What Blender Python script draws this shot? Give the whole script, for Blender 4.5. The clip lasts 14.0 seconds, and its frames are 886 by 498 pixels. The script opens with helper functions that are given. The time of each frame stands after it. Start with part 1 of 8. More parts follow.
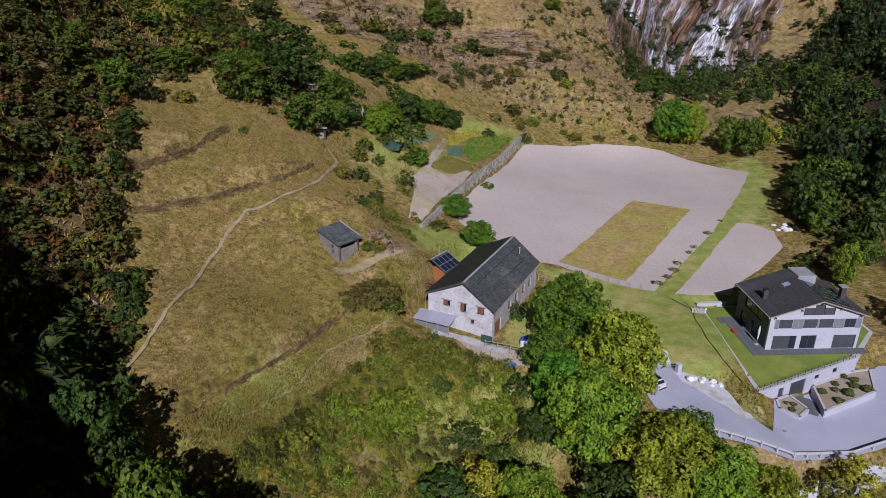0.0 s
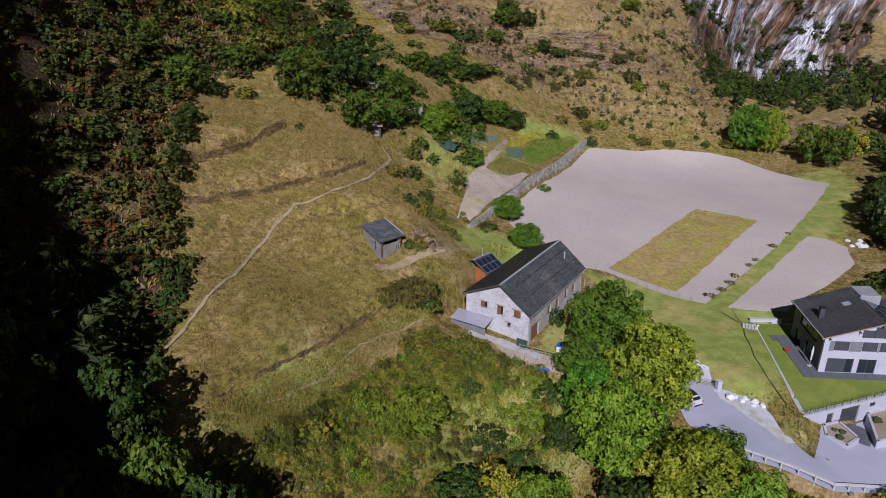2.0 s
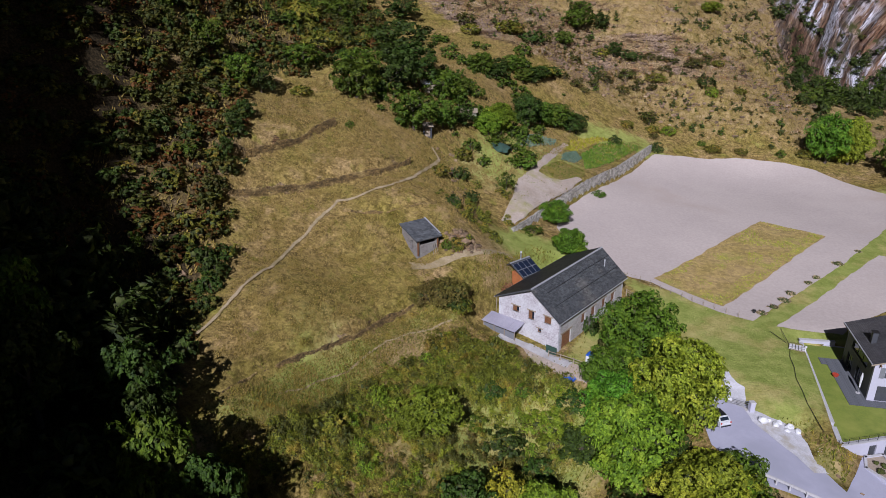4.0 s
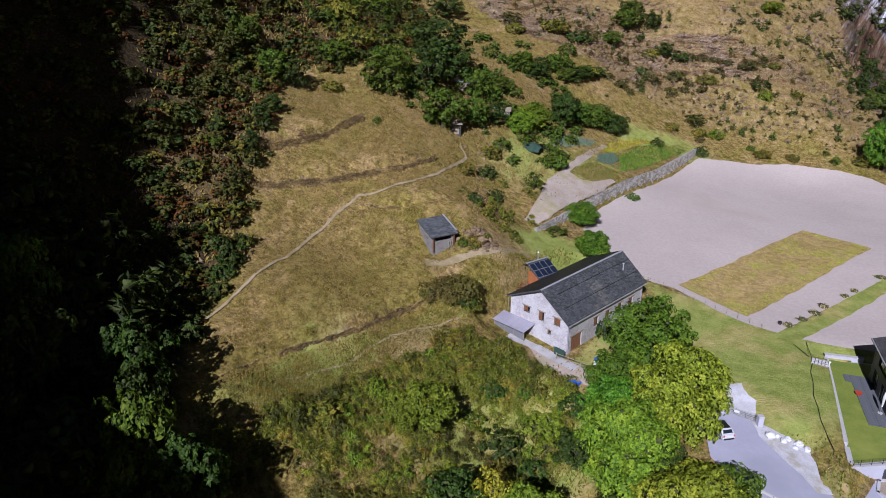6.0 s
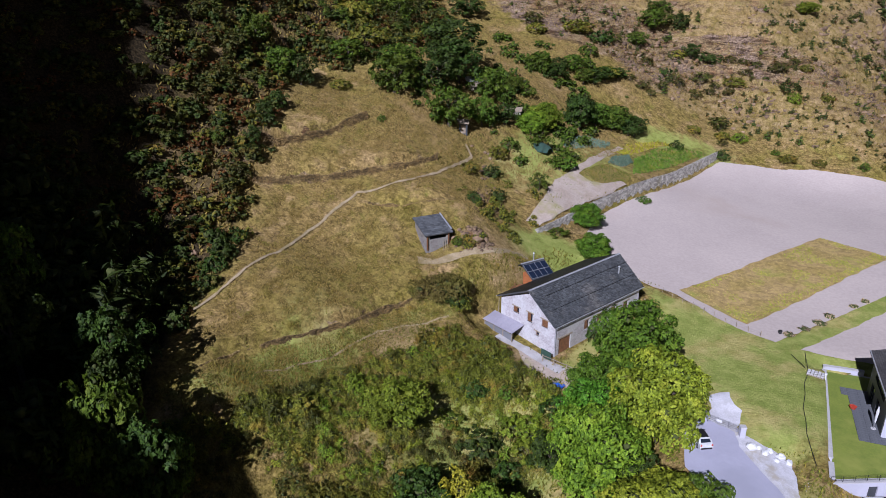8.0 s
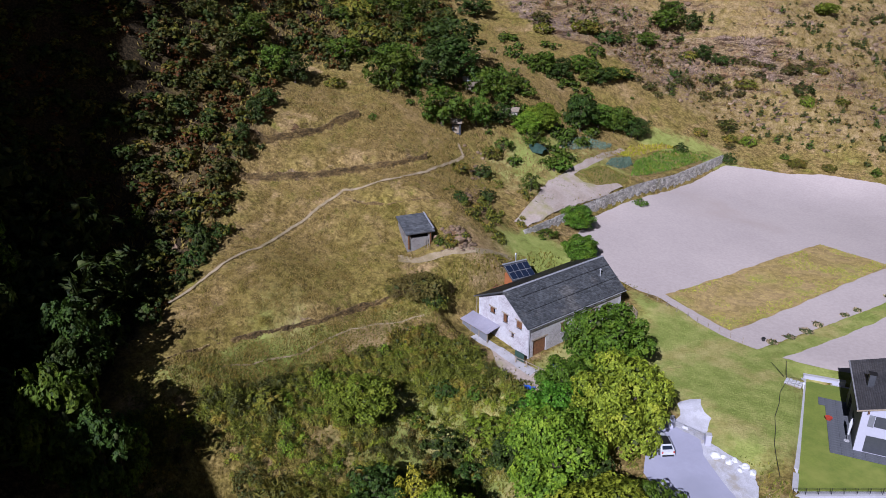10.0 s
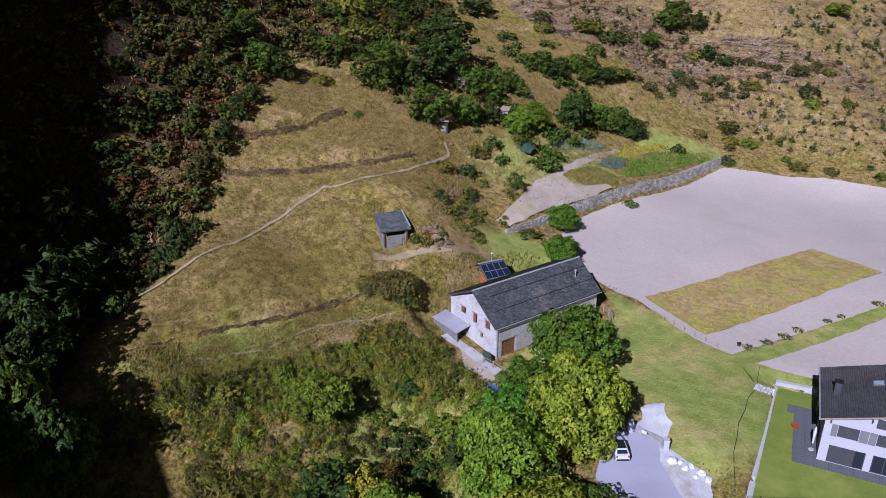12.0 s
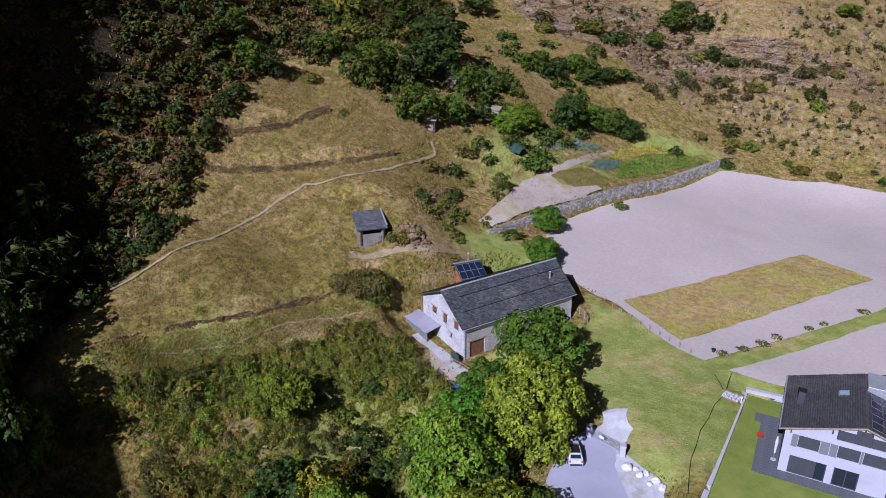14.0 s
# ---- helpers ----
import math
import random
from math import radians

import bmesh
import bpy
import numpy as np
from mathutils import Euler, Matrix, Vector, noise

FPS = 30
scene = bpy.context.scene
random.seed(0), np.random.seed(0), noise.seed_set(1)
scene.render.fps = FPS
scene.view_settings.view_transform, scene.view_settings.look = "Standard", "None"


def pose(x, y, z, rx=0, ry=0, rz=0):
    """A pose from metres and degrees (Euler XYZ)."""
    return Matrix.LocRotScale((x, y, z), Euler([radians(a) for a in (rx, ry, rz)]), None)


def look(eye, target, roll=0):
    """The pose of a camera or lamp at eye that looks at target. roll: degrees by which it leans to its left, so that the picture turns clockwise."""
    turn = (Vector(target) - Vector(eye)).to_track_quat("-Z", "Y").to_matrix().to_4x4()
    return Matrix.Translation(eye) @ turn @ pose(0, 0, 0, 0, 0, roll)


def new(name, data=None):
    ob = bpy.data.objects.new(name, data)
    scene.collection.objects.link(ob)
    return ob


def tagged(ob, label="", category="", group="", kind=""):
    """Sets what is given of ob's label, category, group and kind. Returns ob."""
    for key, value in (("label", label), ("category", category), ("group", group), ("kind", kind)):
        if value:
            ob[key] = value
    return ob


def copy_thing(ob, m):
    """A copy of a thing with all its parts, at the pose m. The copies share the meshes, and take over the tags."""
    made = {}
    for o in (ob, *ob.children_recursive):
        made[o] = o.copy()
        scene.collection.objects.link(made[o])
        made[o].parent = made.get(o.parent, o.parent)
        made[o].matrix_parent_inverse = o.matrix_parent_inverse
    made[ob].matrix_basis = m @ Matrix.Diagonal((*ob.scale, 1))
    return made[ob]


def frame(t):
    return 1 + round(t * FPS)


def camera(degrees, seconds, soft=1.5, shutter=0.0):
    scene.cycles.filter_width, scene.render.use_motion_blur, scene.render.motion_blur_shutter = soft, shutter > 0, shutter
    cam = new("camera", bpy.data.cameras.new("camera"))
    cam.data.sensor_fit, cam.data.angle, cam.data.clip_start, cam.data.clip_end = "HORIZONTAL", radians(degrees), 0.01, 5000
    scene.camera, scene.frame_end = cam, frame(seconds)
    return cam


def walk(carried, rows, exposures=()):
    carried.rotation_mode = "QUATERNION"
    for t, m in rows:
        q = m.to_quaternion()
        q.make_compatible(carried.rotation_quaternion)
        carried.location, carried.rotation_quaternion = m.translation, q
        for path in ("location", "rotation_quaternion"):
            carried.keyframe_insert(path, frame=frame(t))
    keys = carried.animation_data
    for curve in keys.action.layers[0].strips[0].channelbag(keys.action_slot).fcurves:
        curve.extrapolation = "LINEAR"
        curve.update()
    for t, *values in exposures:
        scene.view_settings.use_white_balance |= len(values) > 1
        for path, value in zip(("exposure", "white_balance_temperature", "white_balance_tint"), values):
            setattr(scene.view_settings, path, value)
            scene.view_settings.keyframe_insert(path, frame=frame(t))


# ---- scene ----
cam = camera(64.9, 14.0, soft=0.6)
METRES, EYE, TILT, LEAN, TURN = 50.0, 50.0, -90.0, 4.3, 0.0
ROWS = [
    (0.0, 0.0, 0.0, 0.0, -4.6, 67.31, -1.93),
    (0.5, 0.0279, -0.0014, 0.0018, -4.54, 67.32, -3.68),
    (1.0, 0.0571, -0.0035, 0.0044, -4.47, 67.32, -5.45),
    (1.5, 0.0878, -0.0061, 0.0079, -4.41, 67.32, -7.27),
    (2.0, 0.1201, -0.0084, 0.0123, -4.34, 67.32, -9.1),
    (2.5, 0.1534, -0.012, 0.0178, -4.28, 67.31, -10.93),
    (3.0, 0.187, -0.0161, 0.0244, -4.23, 67.33, -12.74),
    (5.5, 0.3606, -0.0215, 0.0716, -4.01, 67.34, -20.92),
    (6.0, 0.3956, -0.0201, 0.0847, -4.0, 67.36, -22.0),
    (6.5, 0.4301, -0.0197, 0.0992, -3.98, 67.37, -23.04),
    (7.0, 0.4646, -0.0195, 0.1142, -3.94, 67.38, -24.05),
    (9.5, 0.6334, -0.0236, 0.1977, -3.91, 67.48, -28.03),
    (10.0, 0.6651, -0.0237, 0.2164, -3.92, 67.49, -28.62),
    (10.5, 0.697, -0.023, 0.235, -3.91, 67.5, -29.23),
    (11.0, 0.7281, -0.0236, 0.2546, -3.92, 67.5, -29.77),
    (11.5, 0.7589, -0.0242, 0.2748, -3.94, 67.52, -30.29),
    (12.0, 0.7893, -0.0227, 0.2952, -3.98, 67.56, -30.82),
    (12.5, 0.819, -0.0212, 0.3158, -4.0, 67.58, -31.38),
    (13.0, 0.849, -0.0219, 0.337, -4.01, 67.57, -31.93),
    (13.5, 0.8786, -0.0224, 0.3579, -4.05, 67.62, -32.47),
    (14.0, 0.9077, -0.0236, 0.3796, -4.08, 67.66, -33.04),
]
walk(cam, [(t, pose(0, 0, EYE, TILT, LEAN, TURN) @ pose(METRES * x, METRES * y, METRES * z, 90 + pitch, roll, yaw)) for t, x, y, z, yaw, pitch, roll in ROWS], [(0.0, 0.05, 5720, 18), (3.0, 0.12, 5720, 18), (6.5, 0.35, 5500, 20), (9.5, 0.38, 5400, 22), (14.0, 0.32, 5270, 25)])
import mathutils
import mathutils.geometry

# ---- light ----
SUN_AZIMUTH, SUN_HEIGHT = radians(3.0), radians(36.0)  # east of south, above the horizon
to_sun = Vector((math.sin(SUN_AZIMUTH) * math.cos(SUN_HEIGHT), -math.cos(SUN_AZIMUTH) * math.cos(SUN_HEIGHT), math.sin(SUN_HEIGHT)))
world = bpy.data.worlds.new("sky")
scene.world = world
world.use_nodes = True
sky = world.node_tree.nodes.new("ShaderNodeTexSky")
sky.sky_type, sky.sun_disc = "NISHITA", False
sky.sun_elevation, sky.sun_rotation = SUN_HEIGHT, math.pi - SUN_AZIMUTH
sky.altitude = 1000
background = world.node_tree.nodes["Background"]
background.inputs["Strength"].default_value = 0.014
world.node_tree.links.new(sky.outputs["Color"], background.inputs["Color"])
sun_data = bpy.data.lights.new("sun", "SUN")
sun_data.energy, sun_data.angle, sun_data.color = 5.0, radians(0.5), (1.0, 0.96, 0.91)
sun = new("sun", sun_data)
sun.matrix_world = look(to_sun * 400, (0, 0, 0))


# ---- materials ----
def nodes_of(name):
    m = bpy.data.materials.new(name)
    m.use_nodes = True
    return m, m.node_tree.nodes, m.node_tree.links, m.node_tree.nodes["Principled BSDF"]


def mix(n, l, fac, a, b, kind="MIX"):
    k = n.new("ShaderNodeMix")
    k.data_type, k.blend_type = "RGBA", kind
    for socket, v in ((k.inputs[0], fac), (k.inputs[6], a), (k.inputs[7], b)):
        if isinstance(v, bpy.types.NodeSocket):
            l.new(v, socket)
        elif isinstance(v, (int, float)):
            socket.default_value = v
        else:
            socket.default_value = (*v, 1)
    return k.outputs[2]


def noise_of(n, l, where, scale, detail=4.0, rough=0.6):
    k = n.new("ShaderNodeTexNoise")
    k.inputs["Scale"].default_value, k.inputs["Detail"].default_value, k.inputs["Roughness"].default_value = scale, detail, rough
    l.new(where, k.inputs["Vector"])
    return k.outputs["Fac"]


def step_of(n, l, value, low, high):
    k = n.new("ShaderNodeMapRange")
    k.inputs[1].default_value, k.inputs[2].default_value = low, high
    k.interpolation_type = "SMOOTHSTEP"
    l.new(value, k.inputs[0])
    return k.outputs[0]


def bump_of(n, l, height, strength, distance):
    k = n.new("ShaderNodeBump")
    k.inputs["Strength"].default_value, k.inputs["Distance"].default_value = strength, distance
    l.new(height, k.inputs["Height"])
    return k.outputs["Normal"]


def surface(name, base, other, scale=1.0, stain=None, rough=0.85, bump=0.3, depth=0.03, metal=0.0, fine=8.0, spread=0.0, grit=0.72):
    """A worn matt surface: two colours at two scales, stains, relief; spread varies whole pieces."""
    m, n, l, p = nodes_of(name)
    where = n.new("ShaderNodeTexCoord").outputs["Object"]
    big, small = noise_of(n, l, where, scale), noise_of(n, l, where, scale * fine, 6.0, 0.7)
    colour = mix(n, l, step_of(n, l, big, 0.35, 0.65), base, other)
    colour = mix(n, l, step_of(n, l, small, 0.3, 0.7), colour, mix(n, l, 1.0, colour, (grit, grit, grit), "MULTIPLY"))
    if stain:
        colour = mix(n, l, step_of(n, l, noise_of(n, l, where, scale * 0.37, 5.0, 0.65), 0.52, 0.68), colour, stain)
    if spread:
        info = n.new("ShaderNodeNewGeometry")
        k = n.new("ShaderNodeMapRange")
        k.inputs[3].default_value, k.inputs[4].default_value = 1 - spread, 1 + spread
        l.new(info.outputs["Random Per Island"], k.inputs[0])
        grey = n.new("ShaderNodeCombineColor")
        for s in range(3):
            l.new(k.outputs[0], grey.inputs[s])
        colour = mix(n, l, 1.0, colour, grey.outputs[0], "MULTIPLY")
    l.new(colour, p.inputs["Base Color"])
    p.inputs["Roughness"].default_value, p.inputs["Metallic"].default_value = rough, metal
    if bump:
        l.new(bump_of(n, l, small, bump, depth), p.inputs["Normal"])
    return m


def foliage(name, dark, light, tip=None, share=0.2):
    """Leaves: every leaf and every plant a little different, some light coming through."""
    m, n, l, p = nodes_of(name)
    leaf, plant = n.new("ShaderNodeNewGeometry").outputs["Random Per Island"], n.new("ShaderNodeObjectInfo").outputs["Random"]
    colour = mix(n, l, leaf, dark, light)
    if tip:
        where = n.new("ShaderNodeNewGeometry").outputs["Position"]
        colour = mix(n, l, step_of(n, l, noise_of(n, l, where, 0.45, 3.0), 0.5, 0.72), colour, tip)
    spot = n.new("ShaderNodeNewGeometry").outputs["Position"]
    grain = noise_of(n, l, spot, 7.0, 2.0, 0.7)
    colour = mix(n, l, step_of(n, l, grain, 0.36, 0.62), mix(n, l, 1.0, colour, (0.62, 0.63, 0.58), "MULTIPLY"), mix(n, l, 1.0, colour, (1.28, 1.28, 1.24), "MULTIPLY"))
    l.new(bump_of(n, l, grain, 0.7, 0.12), p.inputs["Normal"])
    tone = n.new("ShaderNodeHueSaturation")
    for socket, low, high in (("Hue", 0.485, 0.515), ("Value", 0.8, 1.2)):
        k = n.new("ShaderNodeMapRange")
        k.inputs[3].default_value, k.inputs[4].default_value = low, high
        l.new(plant, k.inputs[0])
        l.new(k.outputs[0], tone.inputs[socket])
    l.new(colour, tone.inputs["Color"])
    l.new(tone.outputs[0], p.inputs["Base Color"])
    p.inputs["Roughness"].default_value = 0.6
    p.inputs["Specular IOR Level"].default_value = 0.25
    thin = n.new("ShaderNodeBsdfTranslucent")
    l.new(tone.outputs[0], thin.inputs["Color"])
    both = n.new("ShaderNodeMixShader")
    both.inputs[0].default_value = share
    l.new(p.outputs[0], both.inputs[1])
    l.new(thin.outputs[0], both.inputs[2])
    l.new(both.outputs[0], n["Material Output"].inputs["Surface"])
    return m


def crag(n, l, where):
    """Bare cliff rock: grey and white faces with rusty streaks; its colour and its relief."""
    # beds lean to the east: run the grain along them
    xyz = n.new("ShaderNodeSeparateXYZ")
    l.new(where, xyz.inputs[0])
    lean = n.new("ShaderNodeMath")
    lean.operation = "MULTIPLY_ADD"
    l.new(xyz.outputs[2], lean.inputs[0])
    lean.inputs[1].default_value = -0.7
    l.new(xyz.outputs[0], lean.inputs[2])
    beds = n.new("ShaderNodeCombineXYZ")
    l.new(lean.outputs[0], beds.inputs[0])
    l.new(xyz.outputs[1], beds.inputs[1])
    l.new(xyz.outputs[2], beds.inputs[2])
    stretch = n.new("ShaderNodeMapping")
    stretch.inputs["Scale"].default_value = (1.0, 0.1, 0.2)
    l.new(beds.outputs[0], stretch.inputs["Vector"])
    a, b, c, d = (noise_of(n, l, stretch.outputs[0], s, 8.0, 0.72) for s in (0.06, 0.16, 0.8, 2.6))
    patches = noise_of(n, l, where, 0.022, 4.0, 0.6)
    colour = mix(n, l, step_of(n, l, a, 0.42, 0.6), (0.125, 0.07, 0.042), (0.125, 0.098, 0.075))
    colour = mix(n, l, step_of(n, l, c, 0.52, 0.66), colour, (0.25, 0.18, 0.125))
    pale = n.new("ShaderNodeMath")
    pale.operation = "MULTIPLY"
    l.new(step_of(n, l, b, 0.47, 0.56), pale.inputs[0])
    l.new(step_of(n, l, patches, 0.42, 0.52), pale.inputs[1])
    colour = mix(n, l, pale.outputs[0], colour, mix(n, l, step_of(n, l, d, 0.42, 0.6), (0.23, 0.23, 0.265), (0.58, 0.59, 0.68)))
    # cracks darkened in the colour, most where the relief c is low
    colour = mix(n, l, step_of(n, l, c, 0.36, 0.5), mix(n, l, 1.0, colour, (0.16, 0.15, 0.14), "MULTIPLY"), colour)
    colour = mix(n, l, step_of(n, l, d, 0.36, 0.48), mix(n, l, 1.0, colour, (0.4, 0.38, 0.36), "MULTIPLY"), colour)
    chips = n.new("ShaderNodeTexVoronoi")
    chips.inputs["Scale"].default_value = 0.45
    l.new(stretch.outputs[0], chips.inputs["Vector"])
    tone = n.new("ShaderNodeSeparateColor")
    l.new(chips.outputs["Color"], tone.inputs[0])
    colour = mix(n, l, step_of(n, l, tone.outputs[0], 0.1, 0.9), mix(n, l, 1.0, colour, (0.5, 0.48, 0.46), "MULTIPLY"), mix(n, l, 1.0, colour, (1.35, 1.32, 1.3), "MULTIPLY"))
    green = noise_of(n, l, where, 0.11, 6.0, 0.75)
    colour = mix(n, l, step_of(n, l, green, 0.56, 0.64), colour, (0.05, 0.052, 0.016))
    return colour, c


def earth():
    """The ground: dry grass, greener grass, bare soil and rock by the cover of each place."""
    m, n, l, p = nodes_of("hillside")
    where = n.new("ShaderNodeNewGeometry").outputs["Position"]
    cover = n.new("ShaderNodeAttribute")
    cover.attribute_name = "cover"
    part = n.new("ShaderNodeSeparateColor")
    l.new(cover.outputs["Color"], part.inputs[0])
    big, mid, fine = noise_of(n, l, where, 0.07, 5.0), noise_of(n, l, where, 0.5, 6.0, 0.65), noise_of(n, l, where, 3.0, 6.0, 0.75)
    stretch = n.new("ShaderNodeMapping")
    stretch.inputs["Scale"].default_value = (0.5, 1.6, 1.0)
    l.new(where, stretch.inputs["Vector"])
    tufts = noise_of(n, l, stretch.outputs[0], 1.6, 6.0, 0.75)
    dry = mix(n, l, step_of(n, l, tufts, 0.32, 0.68), (0.145, 0.10, 0.028), (0.40, 0.29, 0.12))
    dry = mix(n, l, step_of(n, l, big, 0.4, 0.62), dry, mix(n, l, step_of(n, l, mid, 0.3, 0.7), (0.14, 0.115, 0.02), (0.32, 0.255, 0.075)))
    dry = mix(n, l, step_of(n, l, noise_of(n, l, where, 0.16, 6.0, 0.7), 0.52, 0.66), dry, (0.38, 0.27, 0.135))
    dry = mix(n, l, step_of(n, l, noise_of(n, l, where, 0.23, 5.0, 0.7), 0.56, 0.7), dry, (0.21, 0.19, 0.04))
    mottle = step_of(n, l, noise_of(n, l, where, 1.1, 5.0, 0.75), 0.36, 0.6)
    dry = mix(n, l, mottle, mix(n, l, 1.0, dry, (0.56, 0.55, 0.48), "MULTIPLY"), mix(n, l, 1.0, dry, (1.26, 1.25, 1.2), "MULTIPLY"))
    lush = mix(n, l, step_of(n, l, mid, 0.3, 0.7), (0.19, 0.235, 0.045), (0.31, 0.335, 0.09))
    lush = mix(n, l, step_of(n, l, noise_of(n, l, where, 0.13, 6.0, 0.65), 0.46, 0.64), lush, mix(n, l, step_of(n, l, mid, 0.3, 0.7), (0.30, 0.27, 0.08), (0.43, 0.375, 0.145)))
    bare = mix(n, l, step_of(n, l, mid, 0.3, 0.7), (0.24, 0.165, 0.072), (0.42, 0.31, 0.155))
    rock = mix(n, l, step_of(n, l, fine, 0.3, 0.7), (0.13, 0.088, 0.042), (0.36, 0.265, 0.145))
    rock = mix(n, l, step_of(n, l, mid, 0.45, 0.7), rock, (0.25, 0.14, 0.07))
    rock = mix(n, l, step_of(n, l, noise_of(n, l, where, 0.09, 4.0, 0.6), 0.5, 0.62), rock, mix(n, l, step_of(n, l, fine, 0.35, 0.65), (0.13, 0.088, 0.062), (0.34, 0.25, 0.185)))

    def edged(value):
        k = n.new("ShaderNodeMath")
        k.operation = "MULTIPLY_ADD"
        l.new(mid, k.inputs[0])
        k.inputs[1].default_value = 0.9
        l.new(value, k.inputs[2])
        return step_of(n, l, k.outputs[0], 0.75, 1.15)

    colour = mix(n, l, edged(part.outputs[0]), dry, lush)
    colour = mix(n, l, edged(part.outputs[1]), colour, bare)
    lay = n.new("ShaderNodeMapping")
    lay.inputs["Scale"].default_value = (0.07, 0.07, 0.28)
    l.new(where, lay.inputs["Vector"])
    strata = noise_of(n, l, lay.outputs[0], 1.0, 7.0, 0.72)
    k = n.new("ShaderNodeMath")
    k.operation = "MULTIPLY_ADD"
    l.new(strata, k.inputs[0])
    k.inputs[1].default_value = 1.1
    l.new(part.outputs[2], k.inputs[2])
    ledge = n.new("ShaderNodeMapping")
    ledge.inputs["Scale"].default_value = (0.2, 0.2, 0.9)
    l.new(where, ledge.inputs["Vector"])
    seams = noise_of(n, l, ledge.outputs[0], 1.0, 6.0, 0.7)
    # dark seams: cracks, and ledge shadow lines put into the rock's colour
    rock = mix(n, l, step_of(n, l, seams, 0.40, 0.5), mix(n, l, 1.0, rock, (0.34, 0.3, 0.28), "MULTIPLY"), rock)
    rock = mix(n, l, step_of(n, l, seams, 0.56, 0.66), rock, (0.43, 0.33, 0.22))
    colour = mix(n, l, step_of(n, l, k.outputs[0], 0.92, 1.06), colour, rock)
    # dark leaf litter, with the wood's shade put into its colour
    shade_litter = mix(n, l, step_of(n, l, fine, 0.35, 0.7), (0.02, 0.016, 0.008), (0.085, 0.06, 0.03))
    colour = mix(n, l, edged(cover.outputs["Alpha"]), colour, shade_litter)
    speck = mix(n, l, edged(part.outputs[0]), (0.5, 0.48, 0.44), (0.8, 0.8, 0.76))
    colour = mix(n, l, step_of(n, l, fine, 0.35, 0.7), mix(n, l, 1.0, colour, speck, "MULTIPLY"), colour)
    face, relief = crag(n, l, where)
    steep = n.new("ShaderNodeAttribute")
    steep.attribute_name = "cliff"
    k = n.new("ShaderNodeMath")
    k.operation = "MULTIPLY_ADD"
    l.new(noise_of(n, l, where, 0.12, 6.0, 0.7), k.inputs[0])
    k.inputs[1].default_value = 1.4
    l.new(steep.outputs["Fac"], k.inputs[2])
    cliff = step_of(n, l, k.outputs[0], 1.1, 1.3)
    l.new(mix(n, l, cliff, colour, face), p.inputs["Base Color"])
    p.inputs["Roughness"].default_value = 0.95
    p.inputs["Specular IOR Level"].default_value = 0.15
    rough = mix(n, l, 0.5, fine, tufts)
    rough = mix(n, l, cliff, rough, mix(n, l, 1.0, relief, (5.0, 5.0, 5.0), "MULTIPLY"))
    l.new(bump_of(n, l, rough, 0.9, 0.25), p.inputs["Normal"])
    return m


def masonry(name, tone):
    """Pale rough masonry in shallow courses, with paler mortar and patches of old limewash."""
    m, n, l, p = nodes_of(name)
    where = n.new("ShaderNodeTexCoord").outputs["Object"]
    xyz = n.new("ShaderNodeSeparateXYZ")
    l.new(where, xyz.inputs[0])
    add = n.new("ShaderNodeMath")
    l.new(xyz.outputs[0], add.inputs[0])
    l.new(xyz.outputs[1], add.inputs[1])
    flat = n.new("ShaderNodeCombineXYZ")
    l.new(add.outputs[0], flat.inputs[0])
    l.new(xyz.outputs[2], flat.inputs[1])
    brick = n.new("ShaderNodeTexBrick")
    brick.inputs["Scale"].default_value, brick.inputs["Brick Width"].default_value, brick.inputs["Row Height"].default_value = 1.0, 0.48, 0.2
    brick.inputs["Mortar Size"].default_value, brick.inputs["Mortar Smooth"].default_value, brick.offset = 0.022, 0.6, 0.37
    for socket, c in (("Color1", (0.50, 0.48, 0.49)), ("Color2", (0.36, 0.34, 0.34)), ("Mortar", (0.56, 0.54, 0.54))):
        brick.inputs[socket].default_value = (*(v * t for v, t in zip(c, tone)), 1)
    wob = n.new("ShaderNodeMix")
    wob.data_type = "VECTOR"
    wob.inputs[0].default_value = 0.1
    warp = n.new("ShaderNodeTexNoise")
    warp.inputs["Scale"].default_value = 2.5
    l.new(where, warp.inputs["Vector"])
    l.new(flat.outputs[0], wob.inputs[4])
    l.new(warp.outputs["Color"], wob.inputs[5])
    l.new(wob.outputs[1], brick.inputs["Vector"])
    a, b = noise_of(n, l, where, 0.5, 5.0), noise_of(n, l, where, 6.0, 6.0, 0.7)
    colour = mix(n, l, step_of(n, l, a, 0.42, 0.6), brick.outputs["Color"], tuple(0.54 * t for t in tone))
    colour = mix(n, l, step_of(n, l, b, 0.3, 0.65), mix(n, l, 1.0, colour, (0.7, 0.69, 0.68), "MULTIPLY"), colour)
    l.new(colour, p.inputs["Base Color"])
    p.inputs["Roughness"].default_value = 0.92
    l.new(bump_of(n, l, b, 0.5, 0.05), p.inputs["Normal"])
    return m


def glass_pane(name, tint):
    m, n, l, p = nodes_of(name)
    p.inputs["Base Color"].default_value = (*tint, 1)
    p.inputs["Roughness"].default_value, p.inputs["Specular IOR Level"].default_value = 0.08, 0.5
    return m


